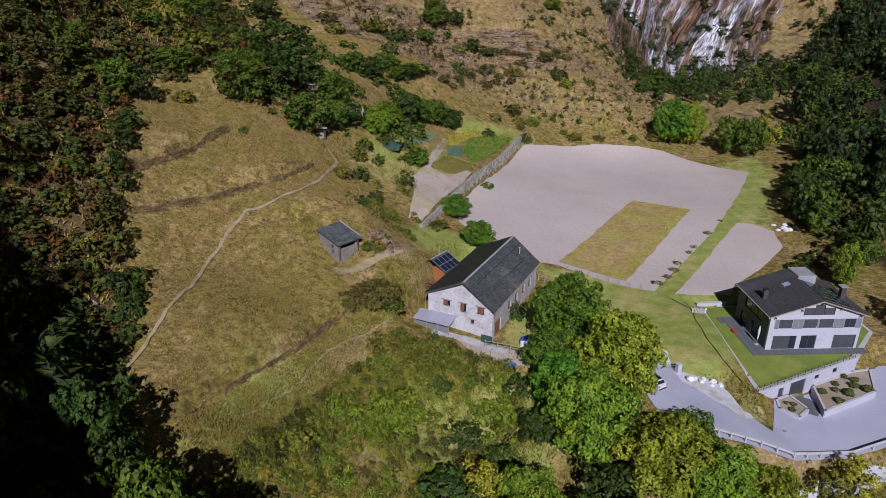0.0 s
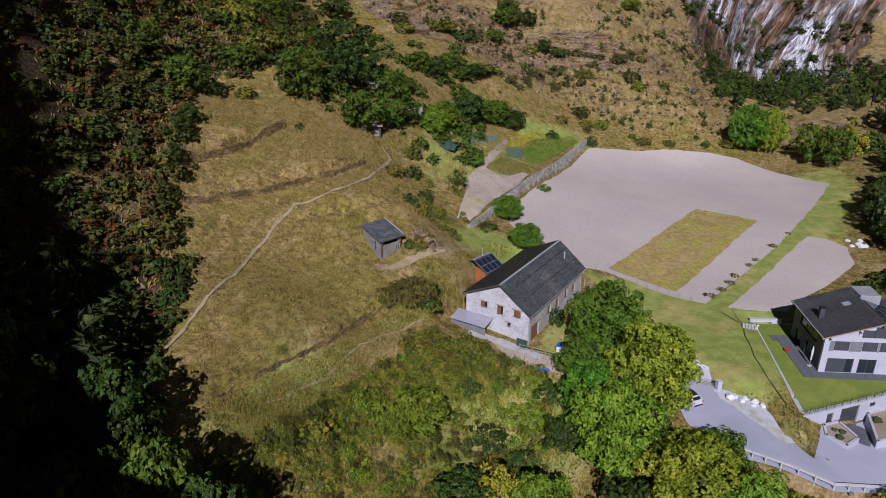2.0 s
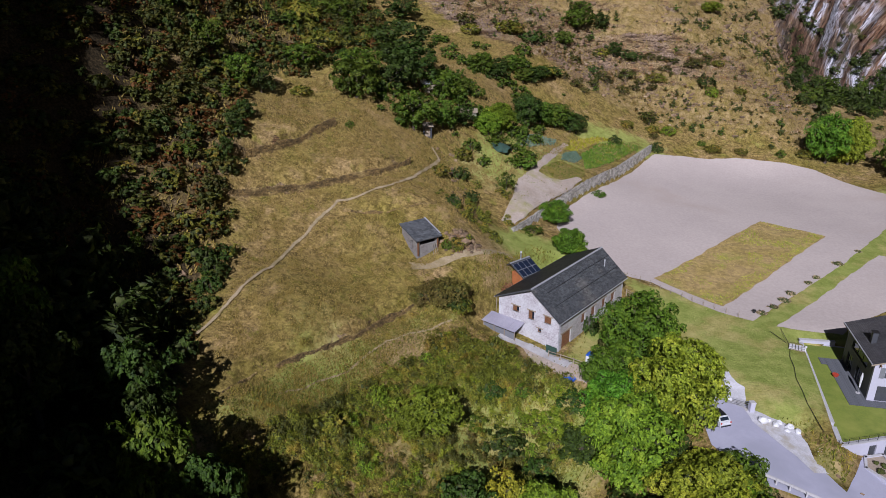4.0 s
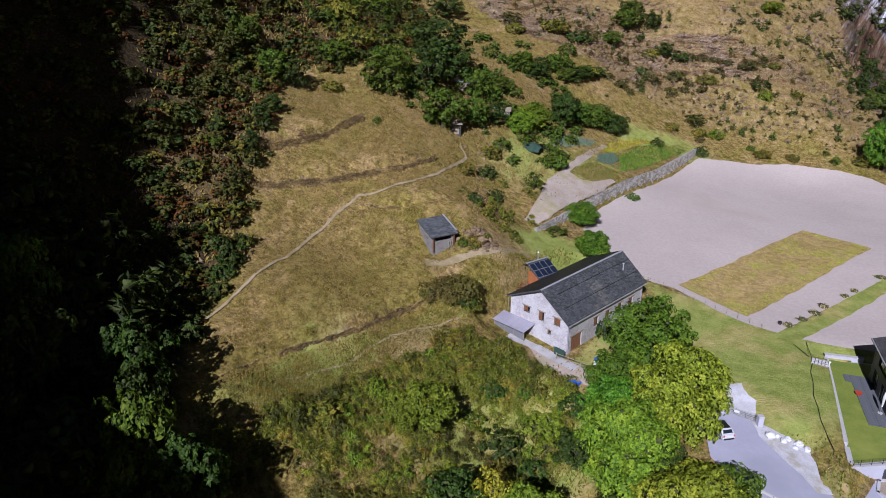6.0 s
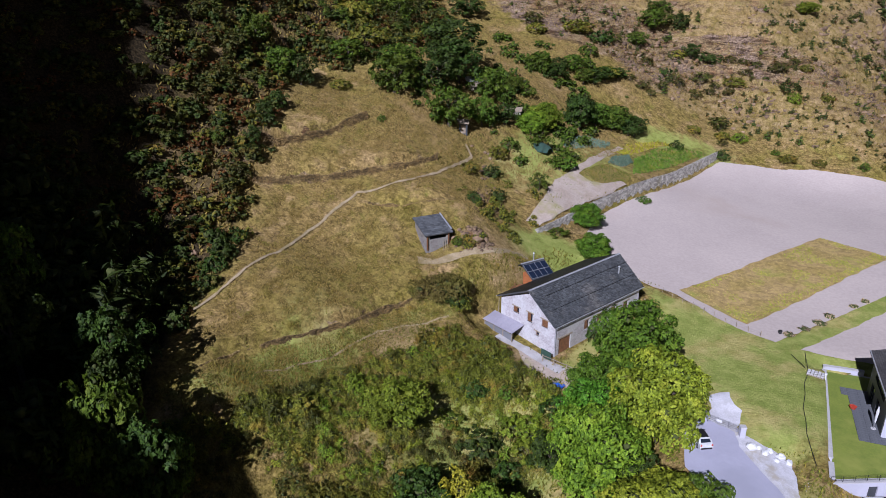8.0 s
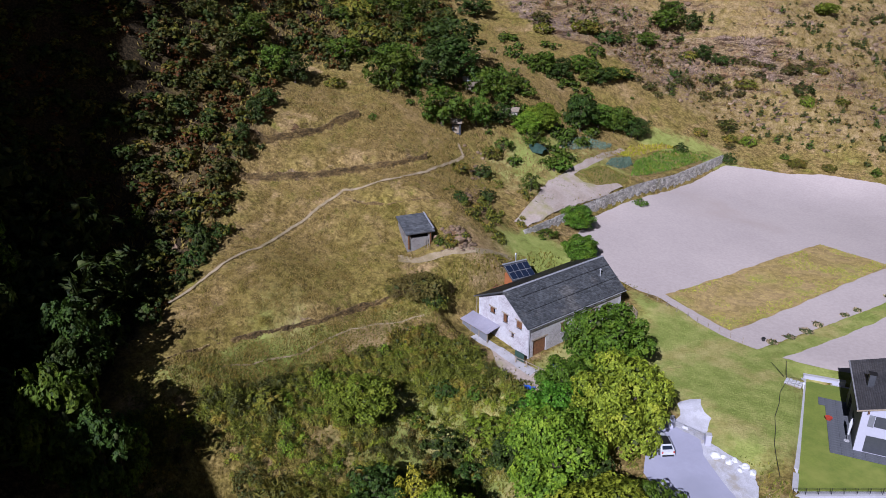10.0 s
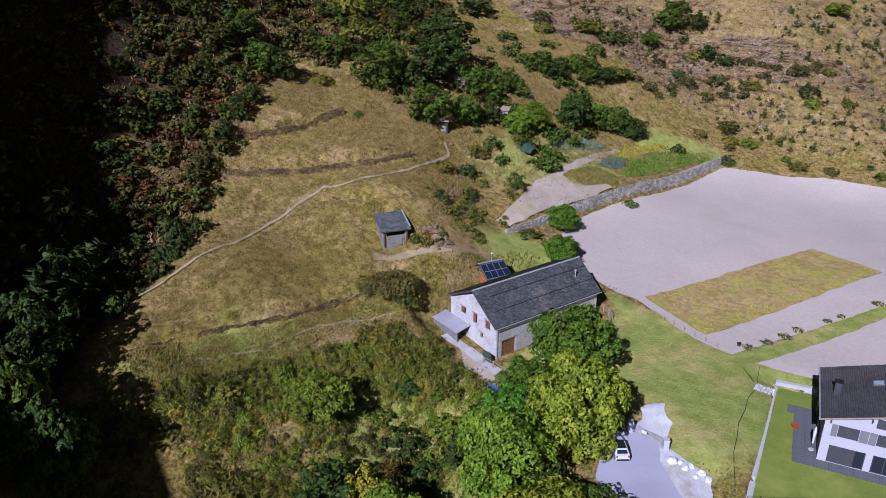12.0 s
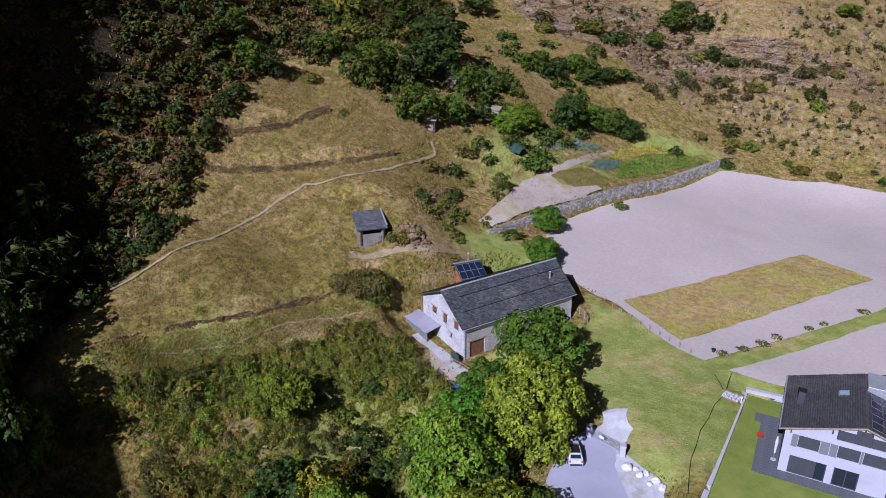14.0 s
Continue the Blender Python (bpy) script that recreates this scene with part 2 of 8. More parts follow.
HILL = earth()
SOIL = surface("tilled_soil", (0.45, 0.385, 0.355), (0.41, 0.35, 0.325), 0.05, (0.365, 0.30, 0.265), 0.95, 0.25, 0.05, fine=40, grit=0.86)
FALLOW = surface("fallow_soil", (0.34, 0.275, 0.215), (0.28, 0.22, 0.165), 0.3, (0.22, 0.18, 0.09), 0.95, 0.4, 0.05, fine=14, grit=0.75)
YARDSOIL = surface("dusty_soil", (0.42, 0.35, 0.30), (0.36, 0.29, 0.235), 0.35, (0.27, 0.24, 0.12), 0.95, 0.5, 0.06, fine=9, grit=0.72)
CROPBED = surface("crop_ground", (0.35, 0.255, 0.075), (0.42, 0.295, 0.12), 0.22, (0.23, 0.25, 0.03), 0.95, 0.9, 0.15, fine=5, grit=0.5)
TRACK = surface("trodden_earth", (0.36, 0.285, 0.175), (0.28, 0.215, 0.12), 0.8, (0.20, 0.155, 0.07), 0.95, 0.4, 0.05)
TARMAC = surface("pale_tarmac", (0.37, 0.365, 0.46), (0.34, 0.335, 0.42), 0.12, (0.29, 0.29, 0.36), 0.9, 0.06, 0.01, fine=25, grit=0.94)
GRAVEL = surface("pale_gravel", (0.43, 0.415, 0.425), (0.36, 0.34, 0.34), 0.6, (0.27, 0.24, 0.21), 0.95, 0.5, 0.05, fine=12, grit=0.8)
RUBBLE = surface("white_rubble", (0.58, 0.57, 0.62), (0.48, 0.47, 0.50), 0.9, (0.36, 0.33, 0.29), 0.95, 0.6, 0.06, fine=9, grit=0.75)
# dark green of the crown cores: shade between leaf sprays put into colour
CORE_SHADE = surface("crown_core_shade", (0.066, 0.080, 0.014), (0.042, 0.055, 0.010), 2.0, None, 0.95, 0.0, 0.0)
LAWN = surface("mown_lawn", (0.135, 0.18, 0.02), (0.18, 0.22, 0.028), 0.25, (0.215, 0.235, 0.04), 0.9, 0.35, 0.03, fine=20, grit=0.82)
TURF = surface("rough_turf", (0.20, 0.145, 0.04), (0.29, 0.20, 0.07), 0.3, (0.33, 0.22, 0.09), 0.95, 0.6, 0.06, fine=12)
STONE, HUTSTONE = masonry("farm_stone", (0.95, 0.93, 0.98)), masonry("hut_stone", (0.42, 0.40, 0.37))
# darker rubble tone that also carries the shade of the deep eave
SIDESTONE_SHADED = masonry("long_wall_stone_shaded", (0.74, 0.72, 0.70))
DRYSTONE = surface("dry_stone", (0.40, 0.375, 0.34), (0.30, 0.275, 0.24), 0.8, (0.2, 0.18, 0.12), 0.95, 0.6, 0.04, spread=0.4)
EARTHSTONE = surface("earthy_stone", (0.22, 0.145, 0.052), (0.10, 0.066, 0.024), 0.8, (0.32, 0.23, 0.09), 0.95, 0.6, 0.05, spread=0.4)
SLATE = surface("roof_slate", (0.080, 0.085, 0.092), (0.060, 0.064, 0.071), 0.5, (0.105, 0.102, 0.10), 0.6, 0.2, 0.02, spread=0.4, grit=0.8)
ROOFSLATE = surface("house_slate", (0.075, 0.072, 0.078), (0.06, 0.058, 0.063), 0.4, (0.09, 0.085, 0.088), 0.6, 0.15, 0.015, spread=0.22, grit=0.85)
ZINC = surface("zinc_sheet", (0.55, 0.56, 0.60), (0.47, 0.48, 0.52), 0.7, None, 0.45, 0.1, 0.01, metal=0.5)
TIN = surface("lilac_tin", (0.31, 0.295, 0.355), (0.27, 0.255, 0.31), 0.5, (0.32, 0.30, 0.33), 0.6, 0.1, 0.01, grit=0.9)
WOOD = surface("brown_wood", (0.20, 0.09, 0.035), (0.14, 0.06, 0.025), 3.0, None, 0.7, 0.3, 0.01)
GREYWOOD = surface("weathered_wood", (0.33, 0.27, 0.20), (0.24, 0.19, 0.14), 3.0, None, 0.85, 0.4, 0.01)
PLASTER = surface("white_render", (0.40, 0.395, 0.47), (0.375, 0.37, 0.44), 0.3, (0.33, 0.325, 0.38), 0.85, 0.05, 0.01, fine=12, grit=0.95)
CONCRETE = surface("pale_concrete", (0.43, 0.42, 0.44), (0.38, 0.37, 0.38), 0.5, (0.38, 0.37, 0.37), 0.9, 0.2, 0.01, grit=0.88)
ANTHRACITE = surface("anthracite_board", (0.050, 0.053, 0.062), (0.040, 0.043, 0.05), 0.8, None, 0.6, 0.1, 0.005, grit=0.9)
SHUTTER = surface("grey_shutter", (0.17, 0.175, 0.195), (0.15, 0.155, 0.17), 2.0, None, 0.6, 0.1, 0.005, grit=0.85)
SCREEN = surface("dark_screen", (0.060, 0.063, 0.073), (0.05, 0.053, 0.062), 2.0, None, 0.35, 0.1, 0.005, grit=0.85)
DECK = surface("slate_paving", (0.11, 0.115, 0.13), (0.085, 0.09, 0.105), 0.9, (0.14, 0.14, 0.15), 0.8, 0.2, 0.01, spread=0.2)
DARKMETAL = surface("dark_metal", (0.04, 0.04, 0.042), (0.03, 0.03, 0.032), 3.0, None, 0.5, 0.05, 0.005, metal=0.6)
STEEL = surface("galvanised_steel", (0.5, 0.5, 0.52), (0.42, 0.42, 0.44), 2.0, None, 0.45, 0.05, 0.005, metal=0.7)
ORANGE = surface("orange_board", (0.38, 0.13, 0.04), (0.30, 0.10, 0.03), 2.0, None, 0.8, 0.2, 0.01)
WHITE = surface("white_plastic", (0.62, 0.62, 0.65), (0.52, 0.52, 0.54), 1.5, None, 0.6, 0.2, 0.02, grit=0.88)
BLUE = surface("blue_sheet", (0.03, 0.12, 0.55), (0.02, 0.09, 0.42), 1.5, None, 0.5, 0.3, 0.03)
REDP = surface("red_plastic", (0.5, 0.06, 0.03), (0.4, 0.05, 0.03), 1.5, None, 0.5, 0.0, 0.0)
BARK = surface("bark", (0.10, 0.075, 0.055), (0.06, 0.045, 0.035), 2.0, None, 0.95, 0.8, 0.05)
BOULDER = surface("pale_boulder", (0.26, 0.22, 0.185), (0.18, 0.145, 0.12), 0.7, (0.13, 0.11, 0.07), 0.95, 0.7, 0.06, spread=0.25)
REDROCK = surface("red_rock", (0.22, 0.145, 0.085), (0.12, 0.078, 0.048), 0.5, (0.30, 0.22, 0.135), 0.95, 0.8, 0.08, spread=0.35)
PV = glass_pane("solar_cell", (0.012, 0.018, 0.035))
PANE = glass_pane("dark_window", (0.015, 0.02, 0.03))
SKYPANE = glass_pane("roof_window", (0.25, 0.33, 0.42))
CARWHITE = surface("white_car_paint", (0.55, 0.56, 0.60), (0.52, 0.53, 0.57), 0.5, None, 0.25, 0.0, 0.0)
TYRE = surface("tyre_rubber", (0.03, 0.03, 0.03), (0.025, 0.025, 0.025), 3.0, None, 0.8, 0.1, 0.005)
NETTING = surface("green_netting", (0.02, 0.05, 0.035), (0.03, 0.07, 0.05), 2.0, None, 0.9, 0.4, 0.03)
L_DARK = foliage("dark_leaves", (0.016, 0.032, 0.004), (0.058, 0.095, 0.010))
L_MID = foliage("green_leaves", (0.030, 0.058, 0.004), (0.105, 0.165, 0.010), (0.12, 0.155, 0.012))
L_WALNUT = foliage("walnut_leaves", (0.034, 0.082, 0.005), (0.115, 0.235, 0.012), (0.155, 0.25, 0.014))
# near-black leaves: the eastern wood's shade is put into their colour
L_SHADED = foliage("shaded_leaves", (0.006, 0.015, 0.003), (0.020, 0.038, 0.006), (0.024, 0.028, 0.006))
L_LIME = foliage("lime_leaves", (0.075, 0.115, 0.006), (0.205, 0.27, 0.016), (0.235, 0.27, 0.022))
L_ASH = foliage("ash_leaves", (0.085, 0.115, 0.006), (0.27, 0.315, 0.018), (0.33, 0.34, 0.025))
L_MAPLE = foliage("maple_leaves", (0.055, 0.098, 0.005), (0.19, 0.27, 0.014), (0.23, 0.29, 0.018))
L_SLOPE = foliage("slope_leaves", (0.060, 0.080, 0.007), (0.185, 0.215, 0.020), (0.25, 0.19, 0.03))
L_GOLD = foliage("yellow_leaves", (0.17, 0.155, 0.008), (0.38, 0.33, 0.02), (0.27, 0.28, 0.03))
L_RUST = foliage("rust_leaves", (0.080, 0.034, 0.007), (0.185, 0.085, 0.016), (0.13, 0.088, 0.014))
L_OLIVE = foliage("olive_leaves", (0.062, 0.070, 0.006), (0.20, 0.19, 0.020), (0.27, 0.18, 0.028))
L_JUNIPER = foliage("juniper_leaves", (0.030, 0.036, 0.005), (0.100, 0.102, 0.013), (0.115, 0.078, 0.016))
L_BROWN = foliage("dry_brush", (0.13, 0.092, 0.020), (0.31, 0.225, 0.055), (0.22, 0.18, 0.035))
L_THORN = foliage("thorn_leaves", (0.075, 0.066, 0.013), (0.20, 0.165, 0.036), (0.125, 0.13, 0.018))
L_RANK = foliage("rank_grass", (0.10, 0.078, 0.012), (0.235, 0.175, 0.035), (0.15, 0.14, 0.018), 0.3)
L_STRAW = foliage("straw_grass", (0.235, 0.17, 0.05), (0.38, 0.28, 0.095), (0.22, 0.19, 0.04), 0.3)
L_TUSSOCK = foliage("tussock_grass", (0.17, 0.128, 0.026), (0.31, 0.225, 0.062), (0.19, 0.17, 0.025), 0.3)
L_CROP = foliage("crop_leaves", (0.34, 0.24, 0.08), (0.54, 0.39, 0.165), (0.42, 0.35, 0.07), 0.3)
L_CROPGREEN = foliage("crop_margin", (0.17, 0.20, 0.012), (0.36, 0.37, 0.028), (0.42, 0.36, 0.05), 0.3)
L_DRYTUFT = foliage("dry_plant", (0.28, 0.22, 0.13), (0.45, 0.355, 0.225), (0.34, 0.28, 0.14))
L_TURF = foliage("turf_blades", (0.25, 0.30, 0.07), (0.37, 0.385, 0.115), (0.43, 0.40, 0.155), 0.3)
L_CABBAGE = foliage("cabbage_leaves", (0.10, 0.16, 0.12), (0.18, 0.26, 0.19))
L_VEG = foliage("vegetable_leaves", (0.06, 0.12, 0.012), (0.15, 0.24, 0.02), (0.2, 0.2, 0.02))


# ---- lie of the land ----
# Lie of the land: heights every 20 m west to east, a row every 25 m going north
NET = np.array([
    56.0, 36.6, 18.9, 5.1, -11.5, -21.7, -18.7, -18.5, -14.3, -13.1,
    58.3, 38.3, 7.3, 5.1, -1.1, -8.5, 2.5, -4.5, -4.8, -8.3,
    59.6, 46.2, 11.9, 5.9, 4.0, -1.8, 2.2, 0.0, -1.1, -2.4,
    60.1, 49.2, 32.3, 20.5, 6.1, 1.5, -0.7, -0.4, -0.5, 1.6,
    57.7, 44.5, 36.1, 27.3, 6.1, 2.2, 1.3, 2.2, 0.5, 2.4,
    56.8, 41.5, 28.7, 26.5, 14.9, 4.0, -0.2, 0.7, 0.0, 3.2,
    57.6, 44.4, 31.0, 28.9, 20.9, 6.9, -1.9, 0.2, -0.2, 3.2,
    63.1, 54.9, 45.7, 38.3, 29.3, 19.3, 10.8, 7.8, 2.5, 2.4,
    73.3, 65.7, 55.3, 45.4, 42.2, 40.1, 28.3, 13.7, 7.6, 4.8,
]).reshape(9, 10)
# Knolls and hollows: x, y, reach, height
KNOLLS = [(-19, 101, 7, 4.0), (-5, 166, 10, -5.1), (-31, 74, 7, 3.8), (-18, 126, 7, -2.9), (-58, 118, 10, -7.1),
          (-26, 55, 6, 2.3), (0, 216, 12, -5.7), (40, 206, 12, 4.5), (-12, 94, 5, 1.5), (1, 70, 5, -4.0), (-18.3, 95.6, 3.2, -2.6), (-5.0, 98.2, 2.6, 2.2)]
# Garden wall: south end, north end, height
GARDEN = ((-7.8, 113.0), (14.6, 180.0), 2.8)


def smooth(v):
    v = np.clip(v, 0, 1)
    return v * v * (3 - 2 * v)


def hinge(u, w):
    return w * np.logaddexp(0, u / w)


def weights(u, n):
    """Cubic B-spline: the first index and the four weights."""
    u = np.clip(u, 0, n - 1)
    i = np.minimum(u.astype(int), n - 2)
    f = u - i
    return i, ((1 - f) ** 3 / 6, (3 * f**3 - 6 * f**2 + 4) / 6, (-3 * f**3 + 3 * f**2 + 3 * f + 1) / 6, f**3 / 6)


def along(line, x, y):
    """Signed distance to a line of points (left positive), the way along it, and its length."""
    best, side, way, run = np.full(x.shape, 1e9), np.zeros(x.shape), np.zeros(x.shape), 0.0
    for (ax, ay), (bx, by) in zip(line, line[1:]):
        dx, dy = bx - ax, by - ay
        size = math.hypot(dx, dy)
        s = np.clip(((x - ax) * dx + (y - ay) * dy) / size**2, 0, 1)
        d = np.hypot(x - ax - s * dx, y - ay - s * dy)
        near = d < best
        best = np.where(near, d, best)
        side = np.where(near, np.where((x - ax) * -dy + (y - ay) * dx > 0, d, -d), side)
        way = np.where(near, run + s * size, way)
        run += size
    return side, way, run


def inside(poly, x, y):
    """Distance inside (positive) or outside (negative) of a polygon."""
    hit = np.zeros(x.shape, bool)
    for (ax, ay), (bx, by) in zip(poly, poly[1:] + poly[:1]):
        cross = ((ay > y) != (by > y)) & (x < (bx - ax) * (y - ay) / (by - ay + 1e-12) + ax)
        hit ^= cross
    d = np.abs(along(poly + poly[:1], x, y)[0])
    return np.where(hit, d, -d)


# Terrace edges in the meadow, uphill on the right: points, drop, sharpness
TERRACES = [
    ([(-39.0, 111.6), (-40.7, 109.2), (-43.2, 104.0), (-47.3, 97.1), (-51.0, 92.0)], 2.5, 0.8),
    ([(-26.0, 112.8), (-29.3, 106.9), (-35.5, 100.9), (-41.6, 95.3), (-47.2, 89.8), (-50.0, 86.0)], 2.4, 0.9),
    ([(-19.0, 103.5), (-25.1, 98.8), (-31.5, 96.5)], 1.5, 1.0),
    ([(-13.5, 88.5), (-16.2, 85.0), (-18.8, 80.3), (-20.8, 75.2), (-23.0, 70.9), (-26.0, 66.0), (-28.0, 62.2), (-28.9, 56.9)], 1.9, 0.7),
]
ROAD = [(24.0, 82.0), (22.6, 76.5), (23.6, 71.0), (28.2, 66.2), (33.0, 65.2), (37.4, 63.9), (44.0, 66.2), (52.0, 69.6), (70.0, 75.0), (92.0, 79.0),
        (92.0, 86.0), (70.0, 87.0), (60.0, 87.5), (54.8, 84.4), (47.5, 80.4), (40.2, 76.5), (38.8, 73.0), (37.0, 69.0), (34.2, 72.4), (33.4, 77.6), (29.6, 78.8), (28.2, 80.4), (26.6, 82.2)]
PLATFORM = [(37.1, 75.4), (54.3, 84.6), (60.5, 92.0), (60.0, 100.5), (36.9, 99.4)]
LAWN_Z = -0.55
FARM = (4.7, 86.6, radians(-24.15))  # corner and turn of the farmhouse


def farm_yard(x, y):
    """How far a place belongs to the levelled ground round the farmhouse, and the height there."""
    c, s = math.cos(FARM[2]), math.sin(FARM[2])
    u, v = (x - FARM[0]) * c + (y - FARM[1]) * s, -(x - FARM[0]) * s + (y - FARM[1]) * c
    far = np.hypot(np.maximum(np.maximum(-12.2 - u, u - 2.0), 0), np.maximum(np.maximum(-3.2 - v, v - 19.5), 0))
    return smooth(1 - far / 3.5), -0.35 - 0.095 * u + 0.03 * v


def road_height(x, y):
    return np.maximum(-0.05 * (x - 25) - 0.17 * hinge(x - 31.5, 1.0), -3.4) + 0.02 * np.maximum(x - 60, 0)


def ground(x, y):
    x, y = np.atleast_1d(np.asarray(x, float)), np.atleast_1d(np.asarray(y, float))
    i, wx = weights((x + 90) / 20, 10)
    j, wy = weights((y - 35) / 25, 9)
    z = np.zeros(x.shape)
    for a in range(4):
        for b in range(4):
            z += wx[a] * wy[b] * NET[np.clip(j + b - 1, 0, 8), np.clip(i + a - 1, 0, 9)]
    for kx, ky, r, h in KNOLLS:
        z += h * np.exp(-((x - kx) ** 2 + (y - ky) ** 2) / (2 * r * r))
    # the garden terrace above the field
    (ax, ay), (bx, by), h = GARDEN
    size = math.hypot(bx - ax, by - ay)
    dx, dy = (bx - ax) / size, (by - ay) / size
    s, u = (x - ax) * dx + (y - ay) * dy, -(x - ax) * dy + (y - ay) * dx
    z += h * smooth(u / 0.8 + 0.5) * smooth((s + 2) / 12) * smooth((size - s) / 18) * smooth((30 - u) / 25)
    for line, drop, sharp in TERRACES:
        u, s, size = along(line, x, y)
        u = u + 0.16 * np.sin(0.8 * s) + 0.12 * np.sin(2.1 * s + 1)
        ends = smooth(s / 5) * smooth((size - s) / 5)
        z += drop * ends * (0.5 - smooth(u / sharp + 0.5)) * np.exp(-np.abs(u) / 4.5)
    near, level = farm_yard(x, y)
    z = z + (level - z) * near
    d = inside(ROAD, x, y)
    z = z + (road_height(x, y) - z) * smooth((d + 3.0) / 3.0)
    z = np.where(d < -0.2, z - 1.6 * smooth((68.5 - y) / 3) * smooth((x - 28) / 5) * smooth((62 - x) / 12) * smooth((d + 9) / 9), z)
    d = inside(PLATFORM, x, y)
    z = np.where(d > 0.6, np.minimum(z, LAWN_Z - 0.8), np.where((d > -3.5) & (y > 98), z + (LAWN_Z + 0.1 - z) * smooth((d + 3.5) / 3.5), z))
    # the mountain goes on to the north, steeper and craggy in the north-east
    east = smooth((x - 40) / 50)
    z += (0.5 + 0.5 * east) * hinge(y - 235 - 75 * east, 6) * (1 - 0.6 * smooth((y - 420) / 500))
    z += 0.35 * hinge(x - 105, 8) * (1 - 0.5 * smooth((x - 250) / 400)) + 0.9 * hinge(-88 - x, 8) * (1 - 0.6 * smooth((-200 - x) / 300))
    # wooded spur behind and to the west
    spur = np.interp(-x, (-45, -5, 16, 25, 33, 41, 47, 51, 55, 60, 66, 80, 95, 200), (-20, 29, 53, 58, 67, 76.5, 84.5, 91, 101, 117, 136, 166, 182, 205))
    z = z + (np.maximum(spur, z) - z) * smooth((38 - y) / 62) * smooth((y + 260) / 140)
    return z


# ---- building blocks ----
def mesh_of(name, verts, faces, material, inner=None, second=None):
    """A mesh object from arrays of corners and of faces with equal numbers of corners."""
    verts, faces = np.asarray(verts, np.float32), np.asarray(faces, np.int32)
    data = bpy.data.meshes.new(name)
    data.vertices.add(len(verts))
    data.vertices.foreach_set("co", verts.ravel())
    data.loops.add(faces.size)
    data.loops.foreach_set("vertex_index", faces.ravel())
    data.polygons.add(len(faces))
    data.polygons.foreach_set("loop_start", np.arange(0, faces.size, faces.shape[1], dtype=np.int32))
    data.update(calc_edges=True)
    data.materials.append(material)
    if inner is not None:
        data.materials.append(second)
        data.polygons.foreach_set("material_index", np.asarray(inner, np.int32))
    return data


def thing(name, place, turn=0.0, label="", category="", group=""):
    ob = new(name)
    ob.empty_display_size = 0.3
    ob.matrix_world = pose(*place, 0, 0, turn)
    return tagged(ob, label, category, group)


def part(name, bm, material, parent, label="", smooth_shade=False):
    data = bpy.data.meshes.new(name)
    bmesh.ops.recalc_face_normals(bm, faces=bm.faces)
    bm.to_mesh(data)
    bm.free()
    data.materials.append(material)
    if smooth_shade:
        data.polygons.foreach_set("use_smooth", [True] * len(data.polygons))
    ob = new(name, data)
    ob.parent = parent
    return tagged(ob, label)


def part_data(name, data, parent, label="", kind=""):
    ob = new(name, data)
    ob.parent = parent
    return tagged(ob, label, kind=kind)


def box(bm, low, high, bevel=0.0, m=None):
    (ax, ay, az), (bx, by, bz) = low, high
    made = bmesh.ops.create_cube(bm, size=1)["verts"]
    for v in made:
        v.co = Vector((ax + (v.co.x + 0.5) * (bx - ax), ay + (v.co.y + 0.5) * (by - ay), az + (v.co.z + 0.5) * (bz - az)))
    if bevel:
        edges = list({e for v in made for e in v.link_edges})
        made = bmesh.ops.bevel(bm, geom=edges, offset=bevel, segments=1, affect="EDGES")["verts"]
    if m is not None:
        bmesh.ops.transform(bm, matrix=m, verts=list(set(made)))
    return bm


def boxed(low, high, bevel=0.0, m=None):
    return box(bmesh.new(), low, high, bevel, m)


def prism(outline, low, high):
    """An upright solid over an outline of (x, y) points, from low to high."""
    bm = bmesh.new()
    a = [bm.verts.new((x, y, low)) for x, y in outline]
    b = [bm.verts.new((x, y, high)) for x, y in outline]
    bm.faces.new(a[::-1])
    bm.faces.new(b)
    for i in range(len(outline)):
        k = (i + 1) % len(outline)
        bm.faces.new((a[i], a[k], b[k], b[i]))
    return bm


def solid(corners, depth):
    """A slab: four or more corners in space, thickened by the vector depth."""
    bm = bmesh.new()
    a = [bm.verts.new(c) for c in corners]
    b = [bm.verts.new(Vector(c) + Vector(depth)) for c in corners]
    bm.faces.new(a)
    bm.faces.new(b[::-1])
    for i in range(len(a)):
        k = (i + 1) % len(a)
        bm.faces.new((a[i], b[i], b[k], a[k]))
    return bm


def tube(bm, a, b, ra, rb=None, sides=7):
    a, b = Vector(a), Vector(b)
    way = (b - a).normalized()
    side = way.orthogonal().normalized()
    other = way.cross(side)
    rings = []
    for c, r in ((a, ra), (b, ra if rb is None else rb)):
        rings.append([bm.verts.new(c + r * (math.cos(6.2832 * i / sides) * side + math.sin(6.2832 * i / sides) * other)) for i in range(sides)])
    for i in range(sides):
        k = (i + 1) % sides
        bm.faces.new((rings[0][i], rings[0][k], rings[1][k], rings[1][i]))
    bm.faces.new(rings[0][::-1])
    bm.faces.new(rings[1])
    return bm


def at(x, y, up=0.0):
    return (x, y, float(land(x, y)[0]) + up)


